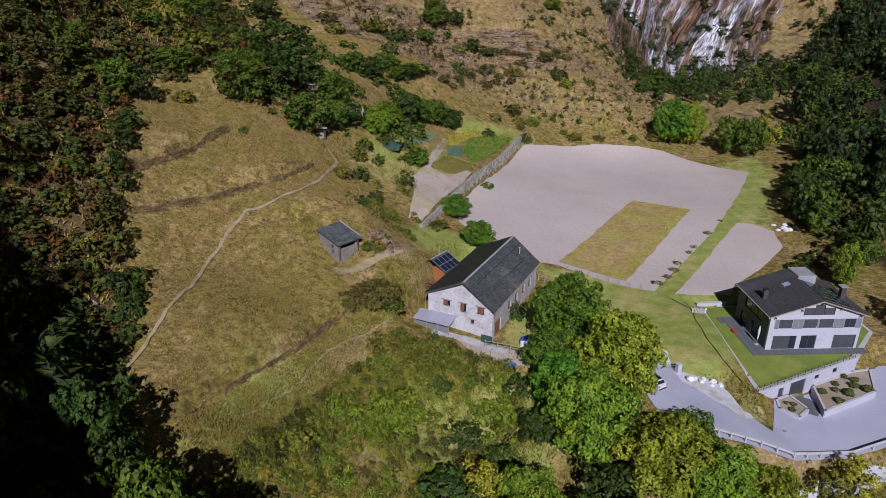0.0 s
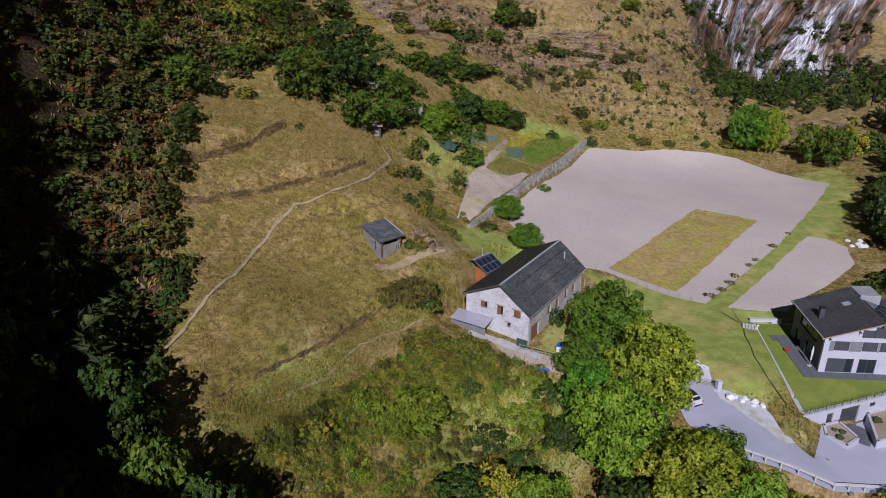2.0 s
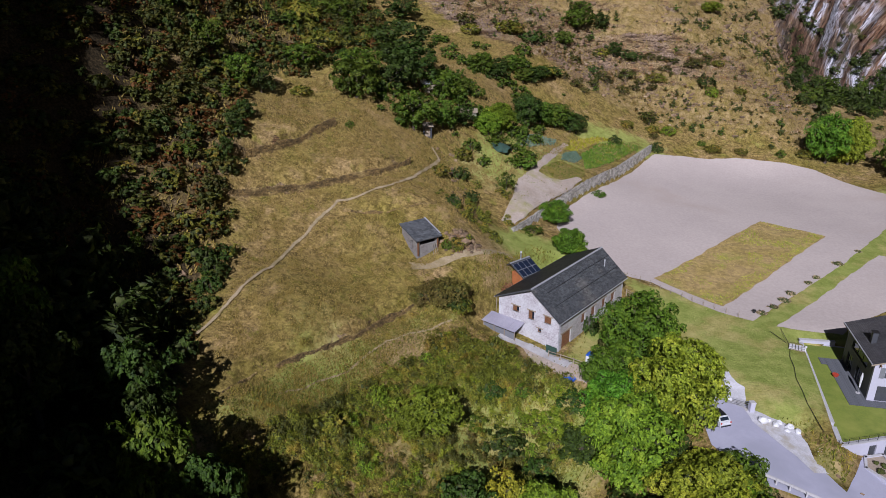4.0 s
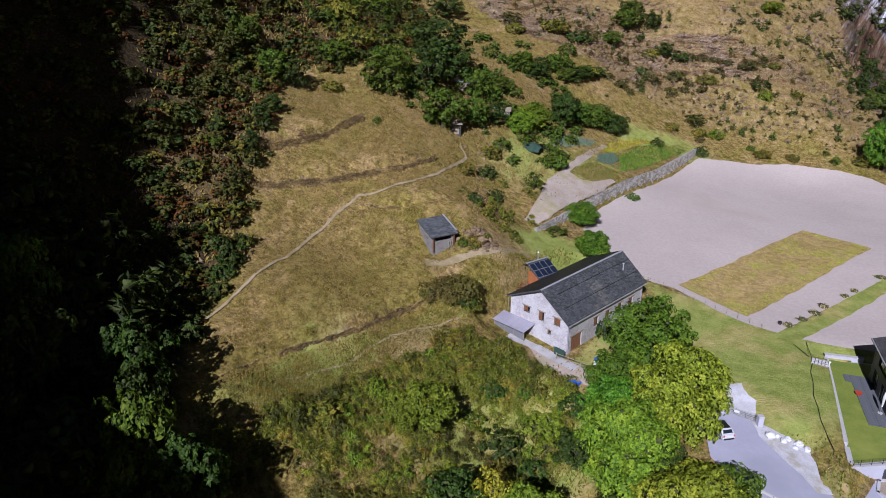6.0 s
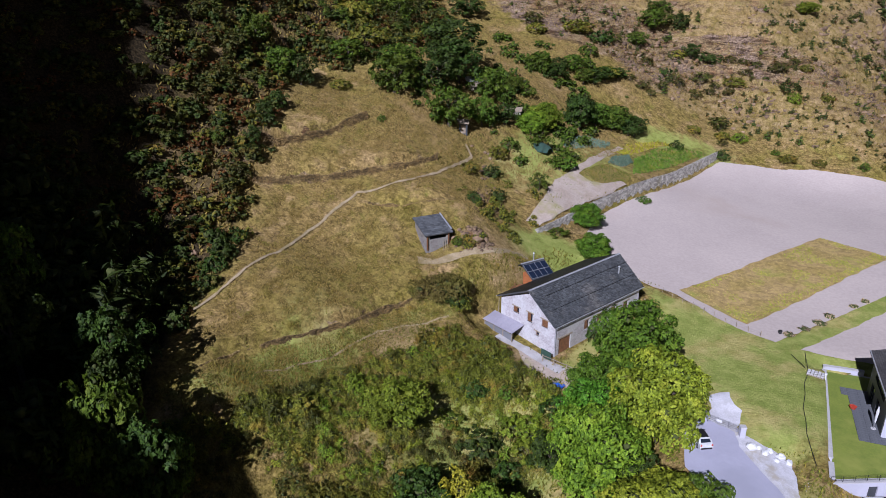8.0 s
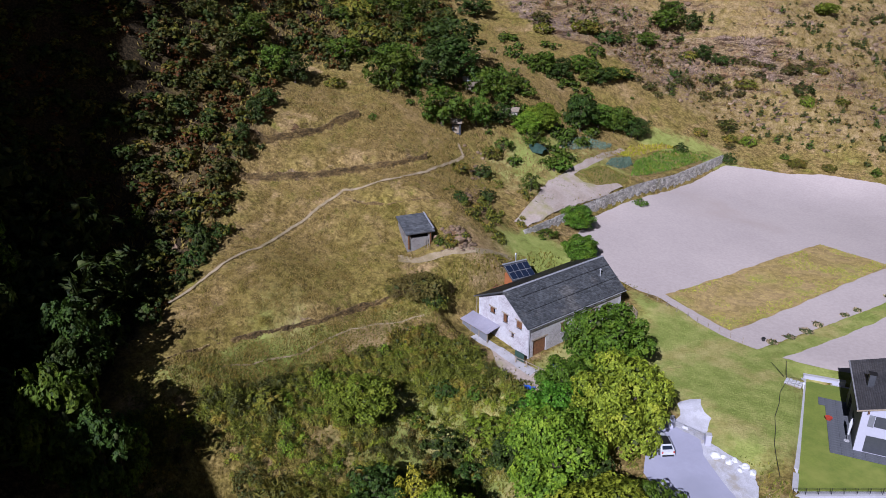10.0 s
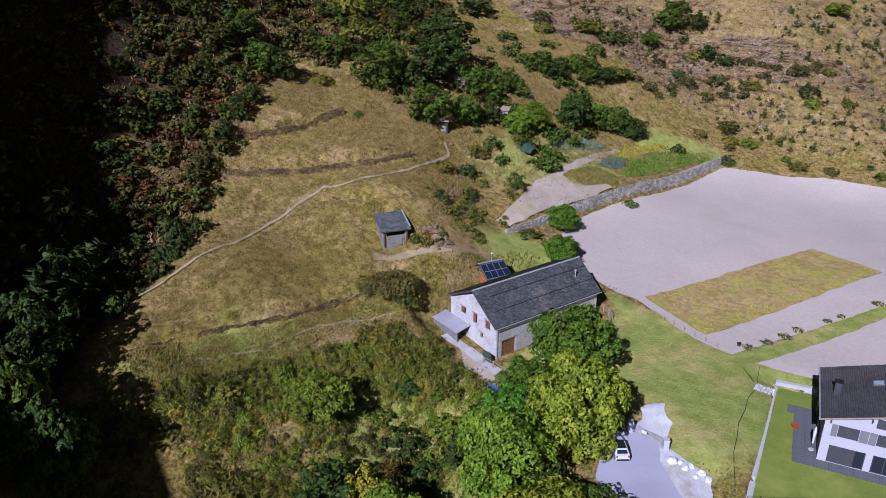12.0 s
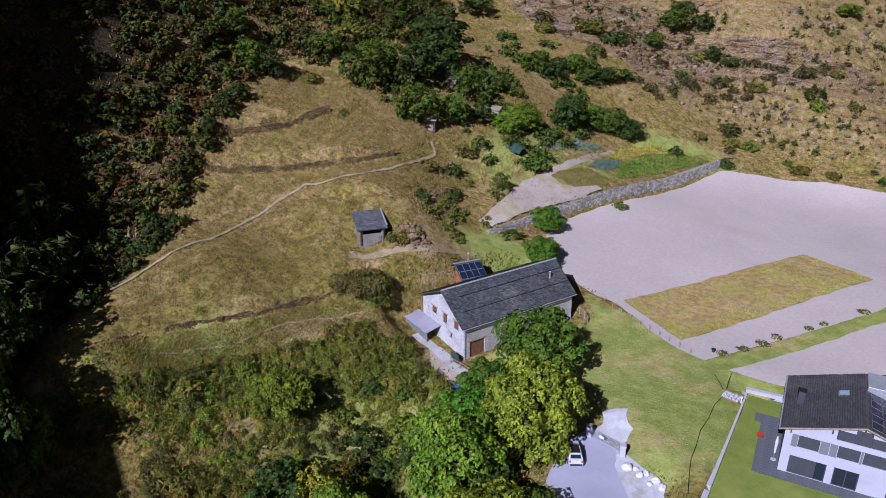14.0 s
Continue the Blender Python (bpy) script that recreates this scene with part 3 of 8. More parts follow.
def sheet(name, outline, material, lift=0.05, cell=1.5, wobble=0.25, height=None, smooth_edges=True):
    """A thin cover laid over the land inside an outline."""
    rng = np.random.default_rng(len(name) * 7 + len(outline))
    ring = []
    for (ax, ay), (bx, by) in zip(outline, outline[1:] + outline[:1]):
        steps = max(1, int(math.hypot(bx - ax, by - ay) / min(cell, 1.0)))
        for i in range(steps):
            px, py = ax + (bx - ax) * i / steps, ay + (by - ay) * i / steps
            sway = noise.noise_vector(Vector((px * 0.35, py * 0.35, 1.0))) + 0.5 * noise.noise_vector(Vector((px, py, 5.0)))
            ring.append((px + sway.x * wobble, py + sway.y * wobble))
    xs, ys = [p[0] for p in ring], [p[1] for p in ring]
    gx, gy = np.meshgrid(np.arange(min(xs), max(xs), cell), np.arange(min(ys), max(ys), cell))
    gx, gy = gx.ravel() + rng.uniform(-0.2, 0.2, gx.size) * cell, gy.ravel() + rng.uniform(-0.2, 0.2, gy.size) * cell
    keep = inside(ring, gx, gy) > cell * 0.4
    points = [Vector(p) for p in ring] + [Vector(p) for p in zip(gx[keep], gy[keep])]
    edges = [(i, (i + 1) % len(ring)) for i in range(len(ring))]
    verts, _, faces, *_ = mathutils.geometry.delaunay_2d_cdt(points, edges, [], 1, 1e-4)
    x, y = np.array([v.x for v in verts]), np.array([v.y for v in verts])
    z = (land(x, y) if height is None else height(x, y)) + lift
    faces = [f for f in faces if len(f) == 3]
    ob = new(name, mesh_of(name, np.stack([x, y, z], 1), faces, material))
    return ob


def tiles_on(corner, across, up, out, width, rise, rng, thick=0.03, gap=0.008):
    """Overlapping slates on a roof slope, in arrays: corner at the eave, vectors along the eave and up the slope, the outward normal."""
    corner, across, up, out = (np.array(v, float) for v in (corner, across, up, out))
    la, lu = np.linalg.norm(across), np.linalg.norm(up)
    a, u = across / la, up / lu
    verts, faces = [], []
    rows = int(lu / rise)
    for r in range(rows + 1):
        x = -rng.uniform(0, width)
        while x < la:
            w = width * rng.uniform(0.7, 1.3)
            x0, x1 = max(x, 0), min(x + w - gap, la)
            x += w
            if x1 - x0 < 0.08:
                continue
            y0 = r * rise + rng.uniform(-0.03, 0.03)
            y1 = min(y0 + rise * 1.25, lu)
            if y1 - y0 < 0.05:
                continue
            lift, tip = rng.uniform(0.034, 0.05), 0.012
            base = len(verts)
            for px, py, h in ((x0, y0, lift), (x1, y0, lift), (x1, y1, tip), (x0, y1, tip)):
                verts.append(corner + a * px + u * py + out * h)
            for px, py, h in ((x0, y0, lift - thick), (x1, y0, lift - thick)):
                verts.append(corner + a * px + u * py + out * h)
            faces += [(base, base + 1, base + 2, base + 3), (base + 4, base + 5, base + 1, base)]
    return verts, faces


def stones_on(a, b, low, high, out, rng, size=0.45, proud=0.12):
    """Rough stones over an upright face from a to b; low and high give its foot and top along it."""
    a, b, out = np.array(a, float), np.array(b, float), np.array((*out, 0.0))
    run = np.linalg.norm(b - a)
    d = np.array((*((b - a) / run), 0.0))
    verts, faces = [], []
    z = 0.0
    while z < 6:
        rise, x = size * rng.uniform(0.45, 0.75), rng.uniform(-size, 0)
        while x < run:
            w = size * rng.uniform(0.6, 1.6)
            c = x + w / 2
            foot, top = low(np.clip(c / run, 0, 1)), high(np.clip(c / run, 0, 1))
            if foot + z < top and 0 < c < run:
                mid = np.array((*a, 0.0)) + d * c
                p = proud * rng.uniform(0.3, 1.0)
                h0, h1 = foot + z, min(foot + z + rise, top + 0.1)
                base = len(verts)
                for ux, uz, k in ((-0.48, h0, 0), (0.48, h0, 0), (0.48, h1, 0), (-0.48, h1, 0), (-0.36, h0 + 0.15 * rise, p), (0.36, h0 + 0.12 * rise, p), (0.34, h1 - 0.15 * rise, p), (-0.38, h1 - 0.12 * rise, p)):
                    q = mid + d * ux * w + out * (k + rng.uniform(-0.02, 0.02))
                    verts.append((q[0], q[1], uz))
                faces += [tuple(base + i for i in f) for f in ((4, 5, 6, 7), (0, 1, 5, 4), (1, 2, 6, 5), (2, 3, 7, 6), (3, 0, 4, 7))]
            x += w
        z += rise * 0.95
    return verts, faces


def rock_bm(rng, size, squash=0.7):
    bm = bmesh.new()
    bmesh.ops.create_icosphere(bm, subdivisions=2, radius=1)
    shift = Vector(rng.uniform(-50, 50, 3))
    for v in bm.verts:
        k = 1 + 0.45 * noise.noise(v.co * 1.3 + shift) + 0.15 * noise.noise(v.co * 3 + shift)
        v.co = Vector((v.co.x * size[0], v.co.y * size[1], v.co.z * size[2] * squash)) * k
    return bm


def block_bm(rng):
    """A split, sharp-edged block of rock."""
    bm = bmesh.new()
    bmesh.ops.create_icosphere(bm, subdivisions=1, radius=1)
    cuts = [(Vector(rng.normal(size=3)).normalized(), rng.uniform(0.45, 0.75)) for _ in range(7)]
    for v in bm.verts:
        v.co *= rng.uniform(0.85, 1.15)
        for d, far in cuts:
            v.co -= d * max(0.0, v.co.dot(d) - far)
    return bm


# ---- land ----
def spaced(low, high, core_low, core_high, fine, growth=1.13):
    mid = list(np.arange(core_low, core_high + fine, fine))
    step, v, left, right = fine, core_low, [], []
    while v > low:
        step *= growth
        v -= step
        left.append(v)
    step, v = fine, mid[-1]
    while v < high:
        step *= growth
        v += step
        right.append(v)
    return np.array(left[::-1] + mid + right)


FOREST_EDGE = [(40, -22), (54, -28.5), (62, -34.5), (66, -37.2), (79, -40.6), (88, -45.0), (96, -46.6), (101, -49), (108, -53.5), (113, -59), (119, -58), (122, -50), (130, -46), (165, -46), (200, -70), (260, -75)]


def forest_edge(y):
    return np.interp(y, [p[0] for p in FOREST_EDGE], [p[1] for p in FOREST_EDGE])


def patch(x, y, cx, cy, rx, ry, turn=0.0):
    c, s = math.cos(radians(turn)), math.sin(radians(turn))
    u, v = (x - cx) * c + (y - cy) * s, -(x - cx) * s + (y - cy) * c
    return smooth(1.5 - np.hypot(u / rx, v / ry))


def craggy(x, y, z):
    """Small roughness of the wild slopes, in metres."""
    wild = smooth((y - 192) / 14) + smooth((forest_edge(y) + 1 - x) / 6) + smooth((40 - np.hypot(x + 8, y - 68)) / 15) * 0.35
    wild = np.clip(wild, 0, 1) + 0.06
    slope = smooth((y - 194) / 10) * smooth((x + 60) / 20) * smooth((75 - x) / 20)
    east = smooth((x - 45) / 35) * smooth((y - 290) / 30)
    out = np.empty(x.shape)
    for i, (px, py) in enumerate(zip(x.tolist(), y.tolist())):
        out[i] = noise.fractal(Vector((px * 0.11, py * 0.11, 0.0)), 1.0, 2.1, 4) * 0.8 + noise.noise(Vector((px * 0.5, py * 0.5, 4.0))) * 0.35
        if east[i] > 0.01:
            k = noise.fractal(Vector((px * 0.035, py * 0.02, 9.0)), 1.0, 2.0, 5)
            u = px - 0.7 * z[i]
            out[i] += east[i] * (7 * abs(k) + 5 * abs(noise.noise(Vector((u * 0.13, z[i] * 0.025, 2.0)))) + 2.2 * noise.noise(Vector((u * 0.4, z[i] * 0.07, 6.0))))
        if slope[i] > 0.01:
            k = z[i] / 2.4 + 0.9 * noise.noise(Vector((px * 0.05, py * 0.05, 7.0)))
            f = k - math.floor(k)
            out[i] += slope[i] * 3.0 * (min(max(2.6 * f - 0.8, 0.0), 1.0) - f) * max(0.1, 0.55 + 1.2 * noise.noise(Vector((px * 0.045, py * 0.045, 3.0))))
            out[i] += slope[i] * 0.5 * noise.noise(Vector((px * 0.3, py * 0.9, 8.0)))
    return out * wild


def land(x, y):
    """Height of the finished ground, with its small roughness."""
    x, y = np.atleast_1d(np.asarray(x, float)), np.atleast_1d(np.asarray(y, float))
    z = ground(x, y)
    return z + craggy(x, y, z) * smooth(-inside(ROAD, x, y) / 4) * smooth(-inside(PLATFORM, x, y) / 4)


def build_ground():
    xs = spaced(-1500, 1600, -72, 74, 0.9, 1.05)
    ys = spaced(-900, 2600, 42, 250, 0.85, 1.025)
    gx, gy = np.meshgrid(xs, ys)
    x, y = gx.ravel(), gy.ravel()
    z = land(x, y)
    w, h = len(xs), len(ys)
    i = (np.arange(h - 1)[:, None] * w + np.arange(w - 1)[None]).ravel()
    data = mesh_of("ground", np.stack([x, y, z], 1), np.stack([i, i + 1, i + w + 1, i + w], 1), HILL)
    data.polygons.foreach_set("use_smooth", np.ones(len(data.polygons), bool))
    cover = np.zeros((len(x), 4), np.float32)
    lush = 0.75 * patch(x, y, 2, 71, 13, 11, 20) + 0.3 * patch(x, y, -17, 61, 10, 5, 25) + 0.85 * patch(x, y, 20, 97, 9, 13, -25) + 0.45 * patch(x, y, 29, 90, 9, 12, -25) + 0.5 * smooth(1.4 - np.abs(along([(12.5, 109.5), (20, 106.5), (29.0, 101.6)], x, y)[0]) / 2.0) + 0.7 * patch(x, y, -3, 110, 9, 7, 40)
    lush += 0.5 * patch(x, y, -8, 145, 9, 26, -20) + 0.2 * patch(x, y, -22, 130, 9, 14) + 0.85 * smooth(1.5 - np.abs(along([(32.4, 101.8), (49.6, 126.8), (60.5, 145.0), (71.5, 164.0)], x, y)[0]) / 1.6) + 0.4 * smooth(1.6 - np.abs(along(TERRACES[3][0], x, y)[0] - 3.4) / 2.2) + 0.7 * patch(x, y, 60, 150, 10, 40, -25) + 0.6 * patch(x, y, 33, 85, 7, 9)
    lush += 0.45 * patch(x, y, -22, 68, 5, 12, 25) + 0.6 * patch(x, y, 8, 178, 14, 6, 20) + 0.3 * patch(x, y, 40, 192, 20, 4)
    lush -= 0.16 * smooth(1.3 - np.abs(along([(25, 86), (27, 93), (31, 99.0), (36, 103.5), (50, 125)], x, y)[0]) / 1.3) + 0.12 * patch(x, y, 28, 86, 4, 5)
    lush += 0.95 * patch(x, y, 10.4, 91.0, 3.2, 8.5, -24) + 0.7 * patch(x, y, 34.5, 99.5, 4, 4) + 0.6 * patch(x, y, 42, 102, 7, 2.5, 10) + 0.55 * patch(x, y, 35.8, 71.8, 2.2, 2.6)
    bare = 1.0 * patch(x, y, -14.0, 77.6, 5.5, 2.4, 58) + 0.4 * patch(x, y, -9, 60, 4, 7) + 0.5 * patch(x, y, -8, 101, 6, 8, 20) + 0.5 * patch(x, y, 38, 72, 4, 4)
    bare += 0.75 * patch(x, y, 2, 84, 5, 2.5, -20) + 0.42 * smooth((forest_edge(y) + 2 - x) / 6) + 0.35 * patch(x, y, -58, 114, 7, 7)
    bare += 0.75 * patch(x, y, 9, 82.5, 4, 1.8, -10) + 0.5 * smooth((y - 186 - 0.12 * np.abs(x)) / 10) + 0.6 * patch(x, y, 30, 62.5, 12, 2.2, 15) + 0.8 * smooth(1.3 - np.abs(along([(29, 64.6), (37.5, 61.8), (45, 64.6), (56, 68.6)], x, y)[0]) / 2.0)
    rock = 0.5 * patch(x, y, -24, 203, 26, 12, 20) + 0.3 * patch(x, y, 20, 222, 28, 6, 10) + 0.3 * patch(x, y, -3, 192, 8, 5) + 0.38 * smooth((y - 188) / 14) + 0.7 * patch(x, y, -12.5, 98.5, 2.5, 3.5) + 0.6 * patch(x, y, -16, 112, 3, 7) + 0.35 * smooth((forest_edge(y) + 1 - x) / 5)
    for line, drop, sharp in TERRACES:
        u, s, size = along(line, x, y)
        u = u + 0.16 * np.sin(0.8 * s) + 0.12 * np.sin(2.1 * s + 1)
        band = smooth(s / 3) * smooth((size - s) / 3) * (0.9 + 0.2 * np.sin(0.55 * s + 2) * np.sin(1.7 * s))
        bare += 0.32 * smooth(1.3 - np.abs(u + 0.7) / 0.45) * band
        rock += 0.45 * smooth(1.3 - np.abs(u - 0.1) / 0.5) * band
    u, s, size = along([GARDEN[0], GARDEN[1]], x, y)
    rock += 0.12 * smooth(1.3 - np.abs(u) / 0.6)
    # leaf litter, laid on thicker to blacken the shadowed western slope
    shade_litter = 0.5 * smooth((forest_edge(y) + 1 - x) / 4) + 0.3 * smooth((forest_edge(y) - 12 - x) / 8) + 0.9 * smooth((forest_edge(y) - 3 - x) / 5) * smooth((78 - y + 0.2 * (x + 60)) / 12) + 0.8 * smooth((x - 70 - 20 * smooth((y - 148) / 26) - 0.5 * np.maximum(0, y - 195)) / 6) * smooth((y - 100) / 8) * smooth((330 - y) / 20) * (1 - patch(x, y, 72, 198, 16, 16)) + 0.75 * smooth((62 - y) / 6) * smooth((x - 6) / 6) * smooth((28 - x) / 4)
    for k, v in enumerate((lush, bare, rock, shade_litter)):
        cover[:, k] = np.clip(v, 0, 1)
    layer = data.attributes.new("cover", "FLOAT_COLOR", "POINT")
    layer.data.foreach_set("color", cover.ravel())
    # bare cliff faces in the north-east
    face = smooth((x - 47) / 10) * smooth((y - 248 - 0.45 * np.clip(x - 46, 0, 60)) / 14) * smooth((0.62 * y - 54 - x) / 22)
    layer = data.attributes.new("cliff", "FLOAT", "POINT")
    layer.data.foreach_set("value", face.astype(np.float32))
    return tagged(new("ground", data), "dry terraced mountain meadow and scrub slopes with bare rock", "ground", kind="structure")


build_ground()
FIELD = [(-1.0, 122.2), (-1.3, 129.0), (2.2, 140.0), (8.3, 158.0), (15.3, 178.9), (22.0, 183.5), (34.7, 187.6), (47.0, 187.6), (54.0, 186.3), (62.0, 178.5), (71.2, 170.9), (60.0, 148.5), (49.3, 129.6), (30.9, 102.4),
         (27.0, 103.6), (16.5, 110.6), (11.7, 111.4), (5.0, 114.0)]
tagged(sheet("field", FIELD, SOIL, 0.06, 2.0, 0.35), "bare pale tilled soil field with worn edges", "field", kind="structure")
tagged(sheet("field_east", [(34.1, 101.8), (55.0, 133.4), (58.0, 133.0), (60.9, 129.6), (59.6, 122.0), (52.0, 112.5), (45.6, 106.6), (43.0, 102.2)], SOIL, 0.06, 1.5, 0.3), "small bare pale soil plot beside a grass strip", "field", kind="structure")
tagged(sheet("road", ROAD, TARMAC, 0.04, 1.5, 0.12, road_height), "pale worn tarmac lane and forecourt", "road", kind="structure")
tagged(sheet("gravel_patch", [(27.8, 80.0), (31.6, 78.4), (36.4, 76.4), (36.4, 71.6), (34.2, 70.4), (31.0, 74.0), (28.4, 77.0)], RUBBLE, 0.09, 1.0, 0.4, road_height), "pale crushed gravel spill beside the lane", "gravel", kind="structure")
tagged(sheet("gravel_apron", [(24.4, 80.8), (28.0, 80.0), (27.8, 83.2), (26.4, 86.4), (24.4, 85.6)], RUBBLE, 0.1, 0.8, 0.8), "pale gravel running out into the grass behind the gate", "gravel", kind="structure")


def ribbon(line, half):
    left, right = [], []
    for i, (x, y) in enumerate(line):
        a, b = line[max(i - 1, 0)], line[min(i + 1, len(line) - 1)]
        d = Vector((b[0] - a[0], b[1] - a[1])).normalized()
        left.append((x - d.y * half, y + d.x * half))
        right.append((x + d.y * half, y - d.x * half))
    return left + right[::-1]


tagged(sheet("footpath", ribbon([(-37.2, 63.0), (-36.4, 66.0), (-35.6, 73.0), (-35.0, 80.0), (-35.0, 87.0), (-34.0, 93.0), (-32.6, 97.6), (-30.2, 99.2), (-25.8, 103.7), (-23.9, 109.0), (-23.2, 116.5), (-23.2, 121.4), (-24.9, 122.8)], 0.24), TRACK, 0.18, 0.5, 0.3), "narrow trodden earth footpath through dry grass", "path", kind="structure")
tagged(sheet("slope_trail", ribbon([(-24.0, 60.5), (-21.8, 64.6), (-19.8, 68.4), (-18.2, 72.6), (-17.1, 76.9), (-15.2, 79.6), (-12.8, 81.9), (-10.4, 84.6)], 0.12), TRACK, 0.06, 0.5, 0.35), "faint trodden trail across the slope", "path", kind="structure")
tagged(sheet("farm_track", [(-1.0, 86.0), (0.2, 84.6), (1.8, 83.4), (4.2, 82.2), (7.5, 81.8), (10.4, 81.4), (9.5, 82.9), (8.0, 84.0), (5.0, 85.2), (3.2, 85.4), (1.2, 86.2), (0.0, 86.8)], YARDSOIL, 0.06, 0.8, 0.6), "pale dusty yard strip below the farmhouse", "path", kind="structure")
tagged(sheet("garden_path", ribbon([(-9.4, 127.0), (-7.7, 136.2), (-6.3, 143.4), (-5.4, 152.0), (-4.8, 164.0)], 0.75), YARDSOIL, 0.07, 0.9, 0.4), "earth track between garden beds", "path", kind="structure")
tagged(sheet("garden_yard", [(-9.8, 114.2), (-7.45, 114.8), (-4.3, 124.0), (-0.1, 136.5), (1.5, 141.6), (0.2, 141.2), (-2.2, 137.0), (-4.6, 135.8), (-6.9, 136.2), (-9.9, 130.5), (-9.3, 122.0)], YARDSOIL, 0.22, 0.5, 0.14), "bare fallow garden soil beside the stone wall", "field", kind="structure")
tagged(sheet("bank_track", ribbon([(-18.5, 91.0), (-13.0, 94.6), (-9.0, 99.6), (-6.0, 104.0)], 0.7), TRACK, 0.07, 0.8, 0.7), "bare earth path along the bank", "path", kind="structure")


tagged(sheet("gable_path", ribbon([(-4.2, 88.2), (-1.2, 87.0), (1.8, 85.8), (4.2, 84.9), (6.4, 84.1)], 0.75), GRAVEL, 0.1, 0.7, 0.25), "pale concrete path along the gable", "path", kind="structure")
tagged(sheet("rubble_bank", [(29.6, 64.4), (33.0, 63.6), (37.4, 62.2), (44.0, 64.6), (52.0, 68.0), (58.0, 70.0), (58.0, 68.6), (51.0, 65.4), (45.0, 62.6), (38.0, 60.4), (33.0, 61.6)], RUBBLE, 0.08, 0.8, 0.8), "bank of pale broken rubble below the lane", "rubble", kind="structure")
tagged(sheet("garage_ramp", [(42.9, 77.9), (45.5, 79.3), (46.6, 76.6), (45.2, 74.6), (43.9, 74.9)], DECK, 0.09, 1.0, 0.0, road_height), "dark paved ramp before the garage", "ramp", kind="structure")


# ---- plants ----
def ball_quads():
    """A rounded cube: corners and faces of a small closed core."""
    bm = bmesh.new()
    bmesh.ops.create_cube(bm, size=2)
    bmesh.ops.subdivide_edges(bm, edges=bm.edges, cuts=1, use_grid_fill=True)
    v = np.array([tuple(w.co.normalized()) for w in bm.verts])
    f = np.array([[w.index for w in face.verts] for face in bm.faces])
    bm.free()
    return v, f


BALL = ball_quads()
CUBE = (np.array([(x, y, z) for x in (-1, 1) for y in (-1, 1) for z in (-1, 1)]) / 3**0.5, np.array([(0, 1, 3, 2), (4, 6, 7, 5), (0, 4, 5, 1), (2, 3, 7, 6), (0, 2, 6, 4), (1, 5, 7, 3)]))


def leaf_cards(rng, places, normals, size, thin=1.0, upright=False):
    """Kite-shaped leaf sprays, one at each place, lying across its normal."""
    count = len(places)
    normals = normals / np.linalg.norm(normals, axis=1, keepdims=True)
    side = np.cross(normals, rng.normal(size=(count, 3)) * (0.35 if upright else 1.0) + ((0, 0, 1) if upright else (0, 0, 0)))
    side /= np.linalg.norm(side, axis=1, keepdims=True) + 1e-9
    other = np.cross(normals, side)
    s = (size * rng.uniform(0.55, 1.35, count))[:, None]
    bend = normals * s * 0.18
    w, h = s * thin, s / thin**0.6
    quads = np.stack([places - other * h * 0.55 - bend, places + side * w * 0.42, places + other * h * 0.62 - bend, places - side * w * 0.42], 1)
    return quads.reshape(-1, 3), np.arange(count * 4).reshape(-1, 4)


def crown_arrays(rng, lobes, size, density, core=0.22, ball=BALL, tuft=0.6, each=12, thin=0.8):
    """A crown as hanging leaf sprays over overlapping lobes (centre, radii), with gaps between them and a dark core in
    each lobe that puts shade into the gaps; also tells which faces are core.
    """
    places, normals, cv, cf, base = [], [], [], [], 0
    for n, (c, r) in enumerate(lobes):
        c, r = np.array(c, float), np.array(r, float)
        count = max(2, int(density * 4 * math.pi * (r[0] * r[1] * r[2]) ** (2 / 3) / each))
        d = rng.normal(size=(count, 3))
        d /= np.linalg.norm(d, axis=1, keepdims=True)
        p = c + d * r * rng.uniform(0.72, 1.16, (count, 1))
        keep = ~((d[:, 2] < -0.45) & (rng.uniform(size=count) < 0.7))
        for k, (oc, orad) in enumerate(lobes):
            if k != n:
                keep &= (((p - np.array(oc)) / np.array(orad)) ** 2).sum(1) > 0.6
        p, d = p[keep], d[keep]
        axis = d * 0.75 + (0, 0, 0.55) + 0.25 * rng.normal(size=d.shape)
        axis /= np.linalg.norm(axis, axis=1, keepdims=True)
        p, axis = np.repeat(p, each, 0), np.repeat(axis, each, 0)
        out = np.cross(axis, rng.normal(size=p.shape))
        out /= np.linalg.norm(out, axis=1, keepdims=True) + 1e-9
        far = np.sqrt(rng.uniform(0, 1, (len(p), 1)))
        reach = tuft * np.repeat(rng.uniform(0.6, 1.3, (len(p) // each, 1)), each, 0)
        places.append(p + out * far * reach - axis * (far**2) * reach * 0.55)
        normals.append(axis + 0.55 * far * out + 0.3 * rng.normal(size=p.shape))
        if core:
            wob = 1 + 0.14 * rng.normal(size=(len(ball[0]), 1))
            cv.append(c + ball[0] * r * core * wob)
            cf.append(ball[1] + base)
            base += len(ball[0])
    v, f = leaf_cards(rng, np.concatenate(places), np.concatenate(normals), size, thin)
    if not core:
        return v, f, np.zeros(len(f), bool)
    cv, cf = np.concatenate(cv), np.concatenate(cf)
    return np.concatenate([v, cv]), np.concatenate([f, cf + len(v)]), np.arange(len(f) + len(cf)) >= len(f)


